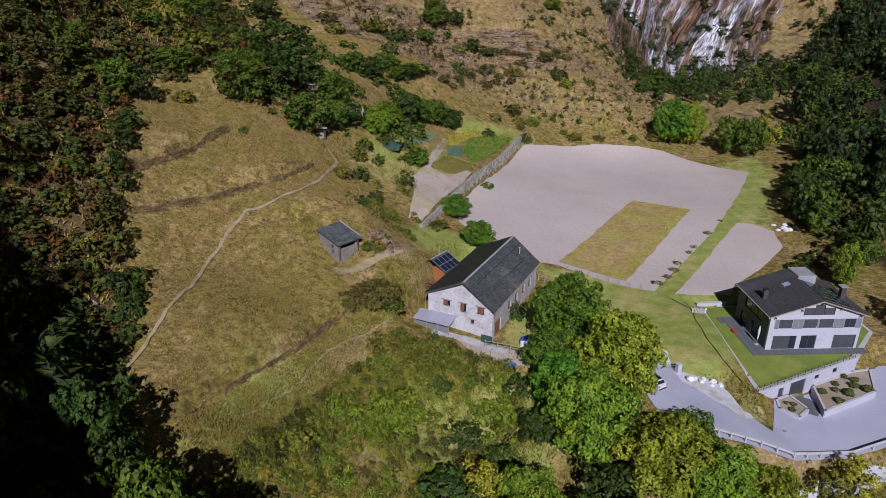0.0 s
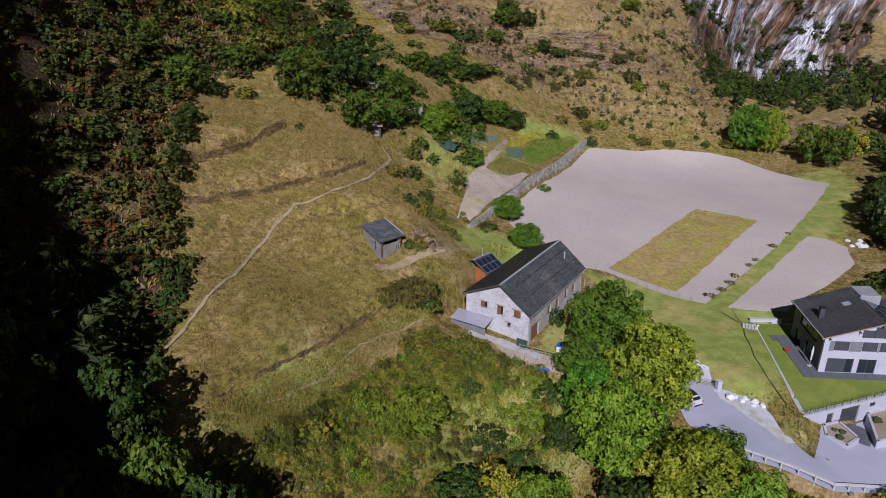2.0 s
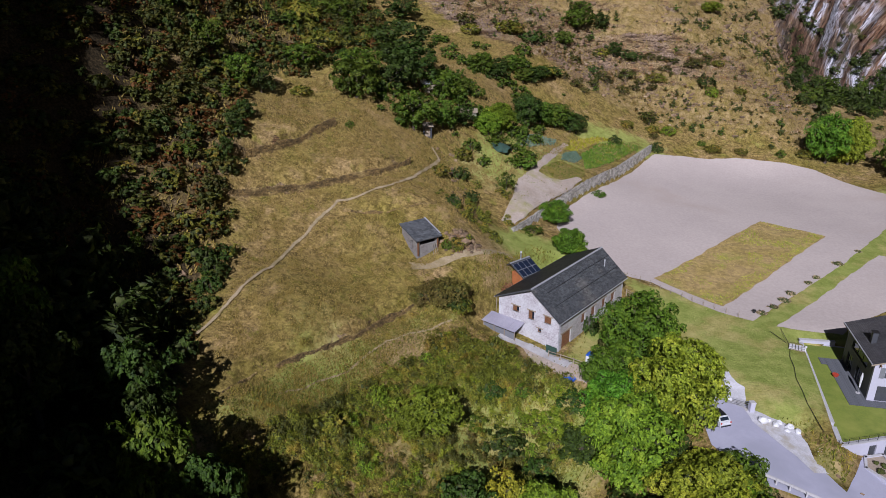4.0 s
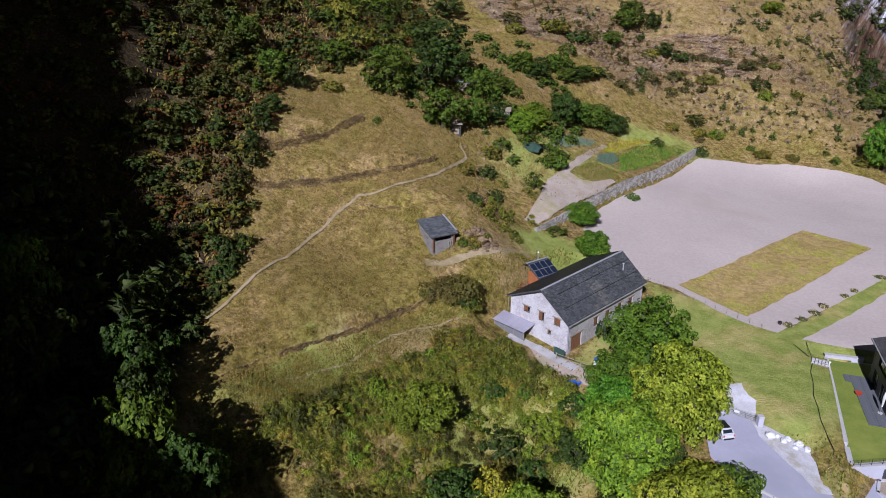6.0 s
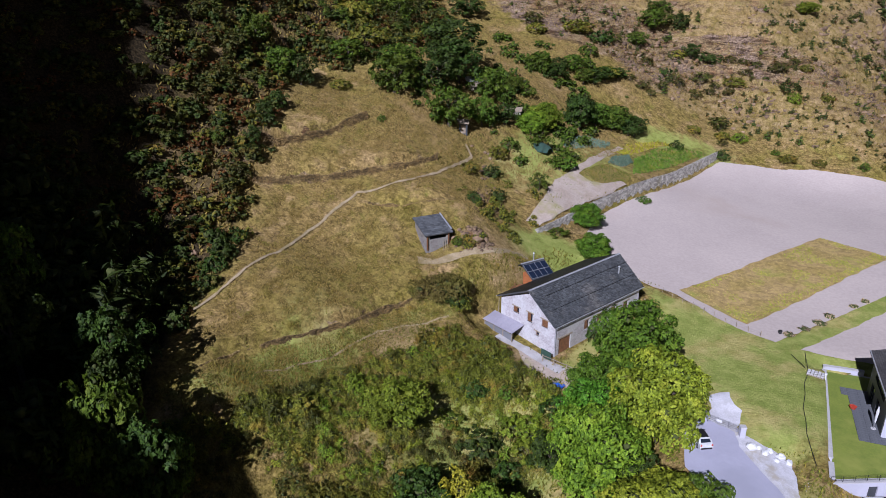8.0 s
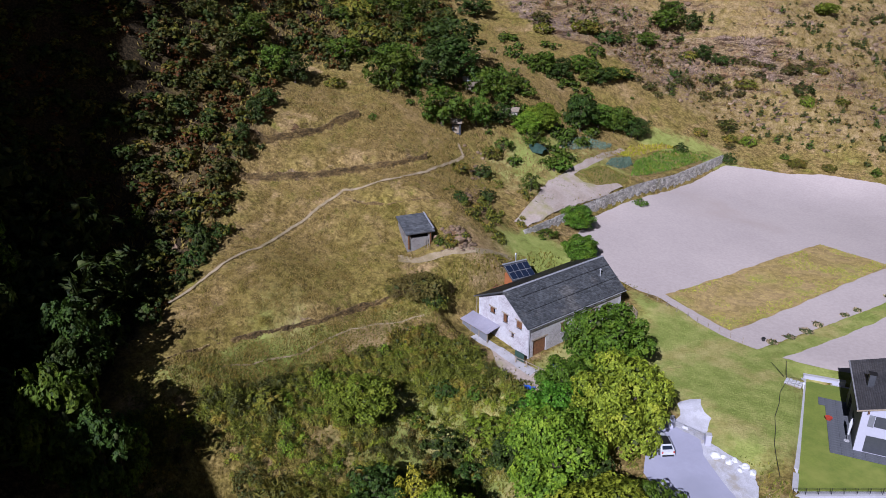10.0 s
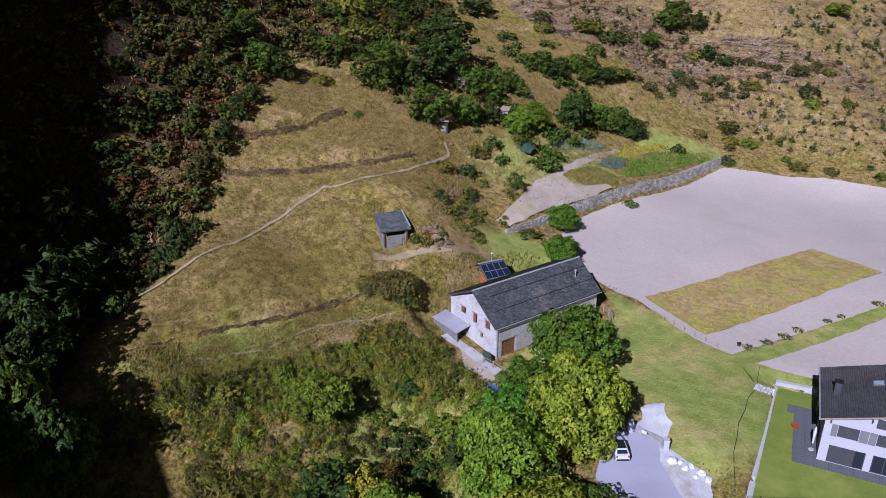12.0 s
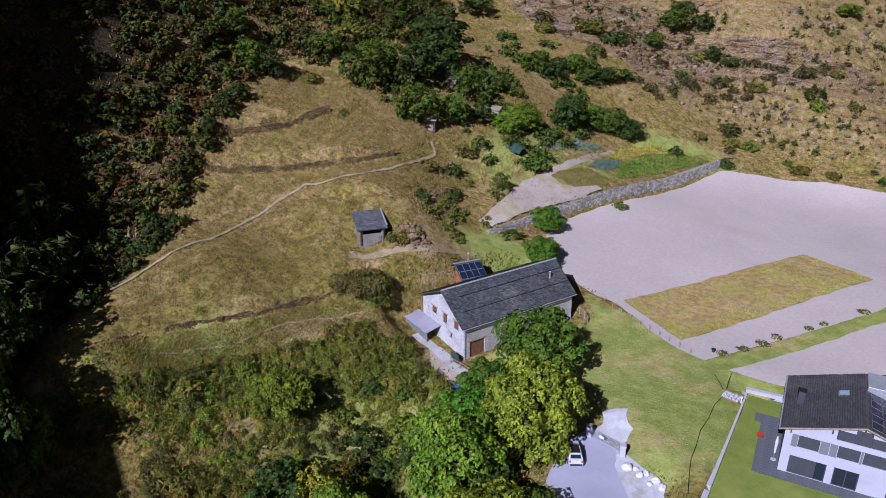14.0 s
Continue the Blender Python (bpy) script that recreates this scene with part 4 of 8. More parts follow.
def lobes_round(rng, height, radius, count, low=0.25):
    """Lobes of a spreading broadleaf crown that starts at a share of the height."""
    out = []
    mid, half = height * (1 + low) / 2, height * (1 - low) / 2
    for i in range(count):
        a, lift = 2.4 * i + rng.uniform(-0.4, 0.4), 1 - 2 * (i + 0.5) / count
        ring = math.sqrt(max(0.0, 1 - lift * lift))
        k = rng.uniform(0.5, 1.0)
        r = radius * rng.uniform(0.16, 0.36)
        out.append(((math.cos(a) * ring * radius * k, math.sin(a) * ring * radius * k, mid + lift * half * rng.uniform(0.6, 0.86)), (r, r * rng.uniform(0.85, 1.15), min(r, half * 0.6) * rng.uniform(0.75, 0.95))))
    out.append(((0, 0, mid), (radius * 0.5, radius * 0.5, half * 0.6)))
    return out


def trunk_bm(rng, height, girth, limbs, low=0.3, reach=0.5):
    bm = bmesh.new()
    top = Vector((rng.normal(0, 0.02) * height, rng.normal(0, 0.02) * height, height * 0.62))
    tube(bm, (0, 0, -0.6), (0, 0, 0.25), girth * 1.35, girth)
    tube(bm, (0, 0, 0.25), top, girth, girth * 0.45)
    for i in range(limbs):
        a, start = 6.283 * i / limbs + rng.uniform(-0.4, 0.4), rng.uniform(low, 0.58)
        base = top * (start / 0.62)
        tip = base + Vector((math.cos(a) * reach, math.sin(a) * reach, rng.uniform(0.35, 0.6))) * height * 0.42
        tube(bm, base, tip, girth * 0.42, girth * 0.12, 5)
        tube(bm, base.lerp(tip, 0.55), base.lerp(tip, 0.55) + Vector((math.cos(a + 0.9), math.sin(a + 0.9), 0.9)) * height * 0.13, girth * 0.2, girth * 0.07, 5)
    return bm


def tree_kind(seed, name, height, radius, leaves, size, density, lobes, low, label, category="tree"):
    """A tree built once at the origin; copies share its meshes."""
    rng = np.random.default_rng(seed)
    ob = thing(name, (0, 0, 0), 0, label, category)
    part("trunk", trunk_bm(rng, height, 0.035 * height, 5, low + 0.05), BARK, ob, "brown bark with branching limbs")
    v, f, inner = crown_arrays(rng, lobes_round(rng, height, radius, lobes, low), size, density)
    part_data("crown", mesh_of("crown", v, f, leaves, inner, CORE_SHADE), ob)
    return ob


def column_kind(seed, name, height, radius, leaves, label):
    rng = np.random.default_rng(seed)
    ob = thing(name, (0, 0, 0), 0, label, "tree")
    part("trunk", trunk_bm(rng, height, 0.02 * height, 4, 0.1, 0.12), BARK, ob, "slender trunk")
    lobes = [((rng.normal(0, 0.12) * radius, rng.normal(0, 0.12) * radius, height * (0.12 + 0.84 * i / 8)), (radius * k, radius * k, height * 0.12)) for i, k in enumerate((0.6, 0.85, 1.0, 1.0, 0.95, 0.85, 0.7, 0.5, 0.3))]
    v, f, inner = crown_arrays(rng, lobes, 0.36, 10)
    part_data("crown", mesh_of("crown", v, f, leaves, inner, CORE_SHADE), ob)
    return ob


def bush_kind(seed, name, height, radius, leaves, label, size=0.27, density=26, lobes=7, tuft=0.22, core=0.2):
    rng = np.random.default_rng(seed)
    ob = thing(name, (0, 0, 0), 0, label, "shrub")
    bm = bmesh.new()
    for i in range(5):
        a = 1.257 * i
        tube(bm, (0, 0, -0.3), (math.cos(a) * radius * 0.4, math.sin(a) * radius * 0.4, height * 0.6), 0.05, 0.02, 5)
    part("stem", bm, BARK, ob, "several thin woody stems")
    shape = []
    for i in range(lobes):
        a, k = 6.283 * i / lobes + rng.uniform(-0.3, 0.3), rng.uniform(0.35, 0.6)
        r = radius * rng.uniform(0.42, 0.6)
        shape.append(((math.cos(a) * radius * k, math.sin(a) * radius * k, height * rng.uniform(0.3, 0.55)), (r, r, height * rng.uniform(0.3, 0.42))))
    shape.append(((0, 0, height * 0.6), (radius * 0.5, radius * 0.5, height * 0.4)))
    v, f, inner = crown_arrays(rng, shape, size, density, core, tuft=tuft, each=8, thin=0.7)
    part_data("leaves", mesh_of("leaves", v, f, leaves, inner, CORE_SHADE), ob)
    return ob


KINDS = {}


def kind(key, maker, *args, **kw):
    KINDS[key] = (maker(*args, **kw), args[2], args[3])


kind("walnut", tree_kind, 3, "walnut_tree", 10.0, 5.0, L_WALNUT, 0.33, 23.0, 50, 0.06, "large full green walnut tree beside the farmhouse yard")
kind("maple", tree_kind, 24, "maple_tree", 10.0, 5.0, L_MAPLE, 0.33, 23.0, 52, 0.06, "large yellowish green maple tree on the slope")
kind("ash", tree_kind, 4, "ash_tree", 10.0, 5.0, L_ASH, 0.33, 23.0, 52, 0.06, "large yellowish green ash tree on the slope")
kind("lime", tree_kind, 5, "lime_tree", 8.0, 4.0, L_LIME, 0.32, 21.0, 30, 0.08, "bright lime green broadleaf tree")
kind("oak", tree_kind, 6, "oak_tree", 8.0, 4.4, L_MID, 0.42, 9.0, 32, 0.1, "dense green broadleaf tree on the terrace edge")
kind("dark", tree_kind, 7, "dark_tree", 9.0, 4.2, L_DARK, 0.42, 9.0, 32, 0.1, "dense dark green broadleaf tree")
kind("gold", tree_kind, 8, "yellow_tree", 6.0, 2.8, L_GOLD, 0.3, 18.0, 14, 0.1, "small tree with yellowing autumn leaves")
kind("poplar", column_kind, 9, "poplar_tree", 15.0, 2.2, L_DARK, "tall narrow dark green poplar")
kind("fruit", tree_kind, 10, "fruit_tree", 4.2, 2.3, L_MID, 0.32, 16.0, 12, 0.12, "small rounded green fruit tree by the garden")
kind("bush", bush_kind, 11, "green_bush", 2.0, 1.6, L_MID, "rounded leafy green bush")
kind("darkbush", bush_kind, 12, "dark_bush", 2.2, 1.8, L_DARK, "dense dark green bush")
kind("limebush", bush_kind, 13, "lime_bush", 2.6, 2.0, L_LIME, "bright yellow green bush")
kind("brownbush", bush_kind, 14, "brown_bush", 2.0, 2.2, L_THORN, "dry brownish thorn bush", 0.15, 55, 9)
kind("juniper", bush_kind, 15, "juniper_bush", 1.8, 1.1, L_JUNIPER, "squat olive green juniper on the dry slope", 0.2, 30, 6)
kind("olive", bush_kind, 16, "olive_bush", 2.2, 1.9, L_OLIVE, "olive green scrub bush")
kind("dry", bush_kind, 19, "dry_tuft", 0.45, 0.9, L_DRYTUFT, "low dry grey brown plant at the field edge", 0.16, 70, 7, 0.1, 0.7)
kind("box", bush_kind, 18, "clipped_shrub", 0.8, 0.6, L_JUNIPER, "small rounded planted shrub in a gravel bed", 0.09, 170, 7, 0.03, 0.85)
def plant_all(rows, group=""):
    """Rows of kind, x, y, height, radius, planted at the end."""
    for i, (key, x, y, height, radius) in enumerate(rows):
        TO_PLANT.append((key, x, y, height, radius, (i * 137.5) % 360, group))


TO_PLANT = []


def plant_now():
    for key, x, y, height, radius, turn, group in TO_PLANT:
        ob, h, r = KINDS[key]
        m = pose(x, y, float(land(x, y)[0]) - 0.15, 0, 0, turn) @ Matrix.Diagonal((radius / r, radius / r, height / h, 1))
        made = copy_thing(ob, m)
        if group:
            made["group"] = group
    for key, (ob, h, r) in KINDS.items():
        for child in list(ob.children_recursive):
            bpy.data.objects.remove(child)
        bpy.data.objects.remove(ob)


# trees below and beside the farmhouse
plant_all([
    ("walnut", 15.1, 87.0, 10.8, 4.75), ("walnut", 11.8, 80.2, 7.2, 3.4), ("ash", 19.9, 75.4, 12.0, 4.7), ("maple", 15.2, 66.8, 12.0, 5.0), ("walnut", 12.6, 74.4, 8.4, 3.6), ("ash", 22.6, 61.4, 9.6, 5.0),
    ("maple", 27.6, 58.6, 8.6, 3.8), ("oak", 26.0, 64.6, 6.6, 3.0), ("maple", 7.4, 57.8, 9.4, 3.6), ("dark", 15.8, 58.6, 8.4, 3.8), ("gold", 2.6, 60.4, 7.4, 2.6), ("dark", 18.6, 67.2, 7.0, 3.2),
    ("dark", -1.5, 58.6, 6.0, 3.2), ("dark", 9.6, 69.6, 5.0, 2.8), ("lime", -7.6, 66.8, 7.0, 3.3), ("lime", -9.8, 64.6, 4.2, 2.0), ("ash", 32.0, 57.0, 7.5, 3.4), ("gold", 43.8, 62.5, 5.0, 2.6), ("olive", 40.5, 62.0, 3.0, 2.4),
])
plant_all([
    ("limebush", 5.2, 74.4, 2.6, 3.0), ("limebush", 6.6, 71.4, 2.6, 2.4), ("darkbush", 0.2, 71.2, 3.2, 2.9), ("darkbush", 7.6, 77.6, 2.4, 2.0), ("darkbush", 5.0, 68.4, 2.4, 2.0), ("brownbush", -14.0, 86.6, 3.0, 3.2), ("brownbush", -12.0, 87.6, 3.2, 3.2), ("brownbush", -11.2, 89.0, 2.0, 2.0), ("darkbush", -10.2, 87.4, 2.4, 1.8),
    ("olive", -9.6, 87.4, 2.4, 1.7), ("darkbush", 8.3, 93.0, 3.4, 1.2), ("bush", -14.4, 96.4, 1.6, 0.9), ("limebush", -11.6, 66.4, 3.0, 1.6), ("limebush", -14.6, 67.0, 2.6, 1.3), ("olive", -17.6, 60.4, 2.2, 2.2),
    ("darkbush", -2.6, 76.4, 2.0, 1.8), ("bush", 1.0, 78.0, 1.6, 1.6), ("olive", -6.0, 78.5, 1.8, 2.0), ("bush", -3.6, 71.5, 1.6, 1.8),
], "bushes on the slope below the farm")
plant_all([
    ("dark", -32.0, 48.8, 11.4, 3.7), ("oak", -24.8, 41.0, 14.2, 4.2), ("dark", -29.0, 45.0, 10.5, 3.0), ("dark", -20.4, 41.8, 13.0, 3.6), ("oak", -44.5, 47.5, 14.0, 3.8), ("dark", -38.5, 43.0, 13.0, 4.0), ("oak", -21.0, 44.0, 9.5, 2.8),
    ("darkbush", -39.6, 72.0, 3.0, 1.7), ("darkbush", -40.6, 75.0, 3.2, 2.0), ("darkbush", -41.6, 79.0, 2.4, 1.4), ("darkbush", -38.4, 68.6, 2.6, 1.6), ("dark", -48.8, 93.0, 4.0, 1.5), ("dark", -49.4, 97.0, 4.0, 1.5), ("dark", -49.6, 101.0, 4.0, 1.6),
    ("oak", -55.0, 109.0, 6.0, 3.2), ("dark", -52.6, 111.5, 6.0, 3.0), ("olive", -47.6, 116.6, 2.0, 2.2), ("oak", -62.0, 112.0, 5.5, 3.0), ("bush", -36.6, 112.6, 1.2, 0.9),
], "trees along the western edge of the meadow")
# trees round the upper terrace and the gardens
plant_all([
    ("oak", -39.0, 121.5, 7.5, 4.6), ("dark", -34.2, 130.5, 8.5, 4.6), ("dark", -33.2, 137.5, 9.0, 5.2), ("oak", -28.6, 123.4, 7.6, 4.4), ("oak", -25.2, 131.0, 6.0, 3.2), ("fruit", -25.0, 142.0, 4.6, 2.4),
    ("maple", -18.0, 139.6, 5.0, 3.0), ("fruit", -15.6, 137.4, 4.0, 2.4), ("dark", -13.6, 160.4, 7.4, 3.3), ("oak", -8.4, 168.6, 5.6, 3.2), ("dark", -4.8, 170.6, 5.4, 3.0), ("fruit", -10.2, 134.4, 3.8, 2.4),
    ("fruit", -11.0, 124.6, 3.8, 1.9), ("walnut", -1.5, 123.8, 4.8, 2.7), ("walnut", 2.6, 113.6, 4.8, 3.0), ("bush", -4.6, 116.6, 1.3, 2.2), ("bush", 5.0, 143.0, 1.4, 1.6),
], "trees round the gardens")
plant_all([
    ("walnut", 56.6, 191.0, 13.0, 5.0), ("ash", 62.0, 192.5, 12.0, 4.4), ("oak", 71.0, 187.5, 11.0, 4.6), ("oak", 75.5, 184.0, 11.0, 5.0), ("gold", 81.0, 188.0, 11.0, 4.6), ("dark", 72.5, 144.0, 9.0, 5.0), ("oak", 79.0, 150.5, 10.0, 5.5),
    ("poplar", 79.6, 240.0, 15.0, 2.0), ("poplar", 83.4, 241.0, 14.0, 2.0), ("poplar", 112.0, 225.0, 15.0, 2.4), ("dark", 87.0, 160.0, 10.0, 5.4), ("dark", 70.0, 131.0, 5.5, 3.2), ("darkbush", 62.5, 115.0, 3.0, 3.0),
    ("darkbush", 58.0, 112.0, 2.4, 2.2), ("oak", 70.5, 115.5, 5.0, 3.0), ("lime", 62.8, 106.5, 8.5, 2.4), ("poplar", 66.5, 92.0, 9.0, 2.6), ("gold", 73.0, 124.0, 4.0, 2.2), ("oak", 90.0, 140.0, 10.0, 5.2),
], "trees along the eastern edge of the fields")
# scrub along the north edge of the field and on the slope above
plant_all([
    ("darkbush", 15.6, 180.6, 2.6, 2.0), ("olive", 30.0, 188.8, 2.2, 2.3), ("olive", 36.7, 189.4, 1.8, 1.7), ("darkbush", 5.8, 174.8, 2.2, 1.7), ("limebush", 18.4, 190.8, 2.6, 2.0), ("juniper", 13.4, 191.8, 3.0, 1.6),
    ("limebush", 29.2, 208.4, 3.2, 2.0), ("olive", 8.0, 185.6, 2.0, 2.0), ("juniper", 15.0, 186.5, 1.6, 1.6), ("bush", 46.0, 190.0, 2.0, 1.4), ("olive", 51.5, 191.5, 2.4, 2.0), ("bush", 27.0, 190.5, 1.5, 1.2),
], "bushes along the field edge")
plant_all([
    ("juniper", -8.0, 203.8, 2.0, 1.6), ("darkbush", -3.2, 204.7, 2.0, 1.9), ("olive", -1.8, 216.7, 2.5, 2.2), ("dark", 1.5, 217.3, 4.2, 2.6), ("darkbush", 4.9, 218.1, 2.8, 3.2), ("darkbush", 7.4, 218.8, 2.5, 2.4), ("juniper", 11.5, 219.1, 2.5, 1.9),
    ("juniper", 14.8, 219.8, 2.0, 1.8), ("juniper", 18.6, 219.7, 2.2, 1.9), ("juniper", 24.0, 219.0, 3.5, 2.7), ("juniper", 27.8, 224.1, 1.9, 1.4), ("olive", 30.9, 222.7, 2.2, 1.9), ("juniper", 5.9, 210.3, 3.0, 3.0), ("juniper", 1.1, 203.1, 2.8, 1.8),
    ("juniper", -0.5, 205.3, 2.2, 1.4), ("juniper", 5.5, 201.5, 2.5, 2.1), ("juniper", 8.8, 205.4, 2.2, 1.8), ("juniper", 13.2, 208.1, 2.5, 1.6), ("olive", 13.8, 211.8, 2.5, 3.0),
], "bushes on the dry northern slope")
plant_all([
    ("juniper", 16.2, 215.8, 2.0, 2.1), ("juniper", 9.5, 208.8, 2.2, 1.4), ("juniper", -3.7, 189.2, 1.8, 1.4), ("juniper", -1.9, 195.0, 2.5, 1.8), ("juniper", -5.9, 189.7, 2.5, 1.9), ("juniper", -9.1, 189.7, 2.0, 1.4), ("darkbush", 27.6, 213.8, 2.2, 2.7),
    ("olive", 36.9, 212.7, 1.9, 1.8), ("juniper", 13.1, 193.0, 3.2, 2.9), ("olive", 14.5, 189.3, 1.8, 2.1), ("oak", -9.9, 219.2, 5.8, 4.6), ("dark", -3.8, 225.1, 4.5, 3.2), ("oak", -12.3, 209.2, 4.2, 3.2), ("darkbush", -19.7, 198.9, 3.5, 3.4),
    ("olive", -24.6, 197.6, 3.2, 3.5), ("juniper", -17.5, 201.8, 3.0, 3.0), ("oak", -9.9, 226.2, 3.8, 3.4), ("lime", 28.6, 249.7, 3.8, 3.5),
], "bushes on the dry northern slope")
plant_all([
    ("oak", -26.9, 169.0, 4.7, 3.1), ("dark", -23.2, 170.6, 4.4, 3.1), ("bush", -20.2, 188.7, 3.4, 2.8), ("dark", -14.1, 183.1, 3.9, 3.1), ("oak", -17.9, 177.3, 3.9, 2.6), ("dark", -11.6, 187.3, 3.1, 2.3), ("darkbush", -26.5, 150.2, 2.9, 1.8),
    ("oak", -40.7, 128.1, 6.5, 4.3), ("dark", -38.0, 145.3, 10.4, 7.0), ("dark", -44.4, 129.2, 4.4, 2.8), ("oak", -51.3, 125.3, 4.7, 3.9), ("olive", -50.9, 132.5, 3.9, 4.3), ("olive", -59.0, 140.0, 5.2, 5.0), ("oak", -59.3, 158.8, 6.5, 4.9),
    ("dark", -52.0, 184.3, 6.5, 4.7), ("juniper", -37.3, 193.5, 3.4, 3.2), ("olive", -34.7, 189.7, 2.9, 3.1),
], "trees along old terraces in the north-west")
plant_all([
    ("dark", -12.9, 157.3, 8.0, 3.6), ("oak", -11.4, 166.0, 6.0, 3.2), ("oak", -7.6, 170.4, 6.0, 3.8), ("dark", -3.4, 171.2, 5.4, 3.2), ("maple", -16.8, 144.2, 6.0, 3.6), ("oak", -28.1, 139.4, 6.5, 3.8), ("oak", -26.2, 150.4, 3.8, 2.2), ("bush", -25.1, 133.7, 2.6, 2.0),
    ("oak", -27.1, 172.1, 4.4, 2.6), ("dark", -23.6, 174.2, 4.2, 2.6), ("oak", -21.0, 179.0, 4.6, 3.0), ("olive", -14.1, 184.4, 3.4, 3.4), ("dark", -16.1, 179.6, 4.0, 2.7), ("olive", -26.4, 197.6, 3.4, 3.8), ("bush", -24.1, 153.7, 2.6, 2.2), ("bush", -19.5, 131.3, 2.6, 2.0),
    ("bush", -9.5, 135.6, 3.4, 2.6), ("darkbush", -15.5, 115.6, 2.2, 1.5), ("darkbush", -18.8, 121.0, 2.6, 1.7), ("olive", -21.5, 117.0, 2.2, 1.8), ("darkbush", -16.6, 107.6, 2.0, 1.3), ("olive", -20.4, 127.0, 2.4, 2.0), ("dark", -22.6, 136.4, 4.6, 2.6), ("bush", -30.5, 148.0, 3.0, 2.6),
], "trees and bushes along the garden terraces")
# young shrubs on the strip between the two plots
plant_all([("dry", 32.6 + 1.96 * i, 105.6 + 2.95 * i + 0.4 * math.sin(3 * i), 0.6 + 0.2 * math.sin(5 * i), 0.9 + 0.25 * math.sin(7 * i)) for i in (0, 1, 2, 2.7, 4.4, 5.2, 7.5, 9.8)], "low bushes on the grass strip")


def thicket(name, rows, makers, material, label, category="scrub"):
    """Many plants too many to count, as one mesh: rows of x, y, scale, height factor, turn, variant."""
    verts, faces, cores, base = [], [], [], 0
    x = np.array([r[0] for r in rows])
    y = np.array([r[1] for r in rows])
    z = land(x, y)
    for (px, py, s, hf, a, k), pz in zip(rows, z):
        v, f, inner = makers[k]
        c, si = math.cos(a) * s, math.sin(a) * s
        w = np.stack([v[:, 0] * c - v[:, 1] * si + px, v[:, 0] * si + v[:, 1] * c + py, v[:, 2] * s * hf + pz - 0.1], 1)
        verts.append(w)
        faces.append(f + base)
        cores.append(inner)
        base += len(v)
    ob = new(name, mesh_of(name, np.concatenate(verts), np.concatenate(faces), material, np.concatenate(cores), CORE_SHADE))
    return tagged(ob, label, category, kind="stuff")


def small_crown(seed, height, radius, lobes, size, density, low=0.05):
    rng = np.random.default_rng(seed)
    return crown_arrays(rng, lobes_round(rng, height, radius, lobes, low), size, density, 0.62, CUBE, size * 1.1, 6, 0.5)


def shrub(seed):
    """A rounded bush of fine sprays."""
    r = np.random.default_rng(seed)
    lobes = []
    for i in range(3):
        a = 2.1 * i + r.uniform(-0.4, 0.4)
        lobes.append(((0.36 * math.cos(a), 0.36 * math.sin(a), r.uniform(0.5, 0.85)), (r.uniform(0.48, 0.62), r.uniform(0.48, 0.62), r.uniform(0.5, 0.75))))
    return crown_arrays(r, lobes, 0.25, 20.0, 0.5, CUBE, 0.15, 6, 0.8)


def cone_bush(seed):
    """A compact upright juniper."""
    r = np.random.default_rng(seed)
    lobes = [((r.normal(0, 0.1), r.normal(0, 0.1), h), (w, w * r.uniform(0.8, 1.2), 0.42)) for h, w in ((0.4, r.uniform(0.55, 0.75)), (0.9, r.uniform(0.4, 0.6)), (1.4, r.uniform(0.2, 0.38)))]
    return crown_arrays(r, lobes, 0.22, 20.0, 0.66, CUBE, 0.1, 5, 0.75)


CONES = [cone_bush(70 + i) for i in range(3)]
SHRUBS = [shrub(30 + i) for i in range(3)]
COARSE = [small_crown(35 + i, 1.6, 1.0, 5, 0.3, 14.0) for i in range(3)]
WOODS = [small_crown(40 + i, 8.0, 3.2, 14, 0.6, 4.5) for i in range(3)]
DIM_WOODS = [small_crown(45 + i, 8.0, 3.2, 10, 0.85, 2.2) for i in range(3)]
FAR_WOODS = [small_crown(50 + i, 8.0, 3.4, 3, 1.7, 0.3) for i in range(3)]
rng = np.random.default_rng(77)


def scatter(count, xr, yr, want):
    """Random places in a rectangle, kept with the chance that want(x, y) gives."""
    x, y = rng.uniform(*xr, count), rng.uniform(*yr, count)
    keep = rng.uniform(size=count) < want(x, y)
    return x[keep], y[keep]


def rows_of(xy, low, high, flat=(0.7, 1.2)):
    x, y = xy
    return [(px, py, rng.uniform(low, high), rng.uniform(*flat), rng.uniform(0, 6.28), int(rng.integers(0, 3))) for px, py in zip(x, y)]


def west(x, y):
    return smooth((forest_edge(y) + 0.3 - x) / 2) * (y > 42)


def clump(x, y, scale, shift):
    return np.array([0.5 + 0.5 * noise.noise(Vector((a * scale, b * scale, shift))) for a, b in zip(x, y)])


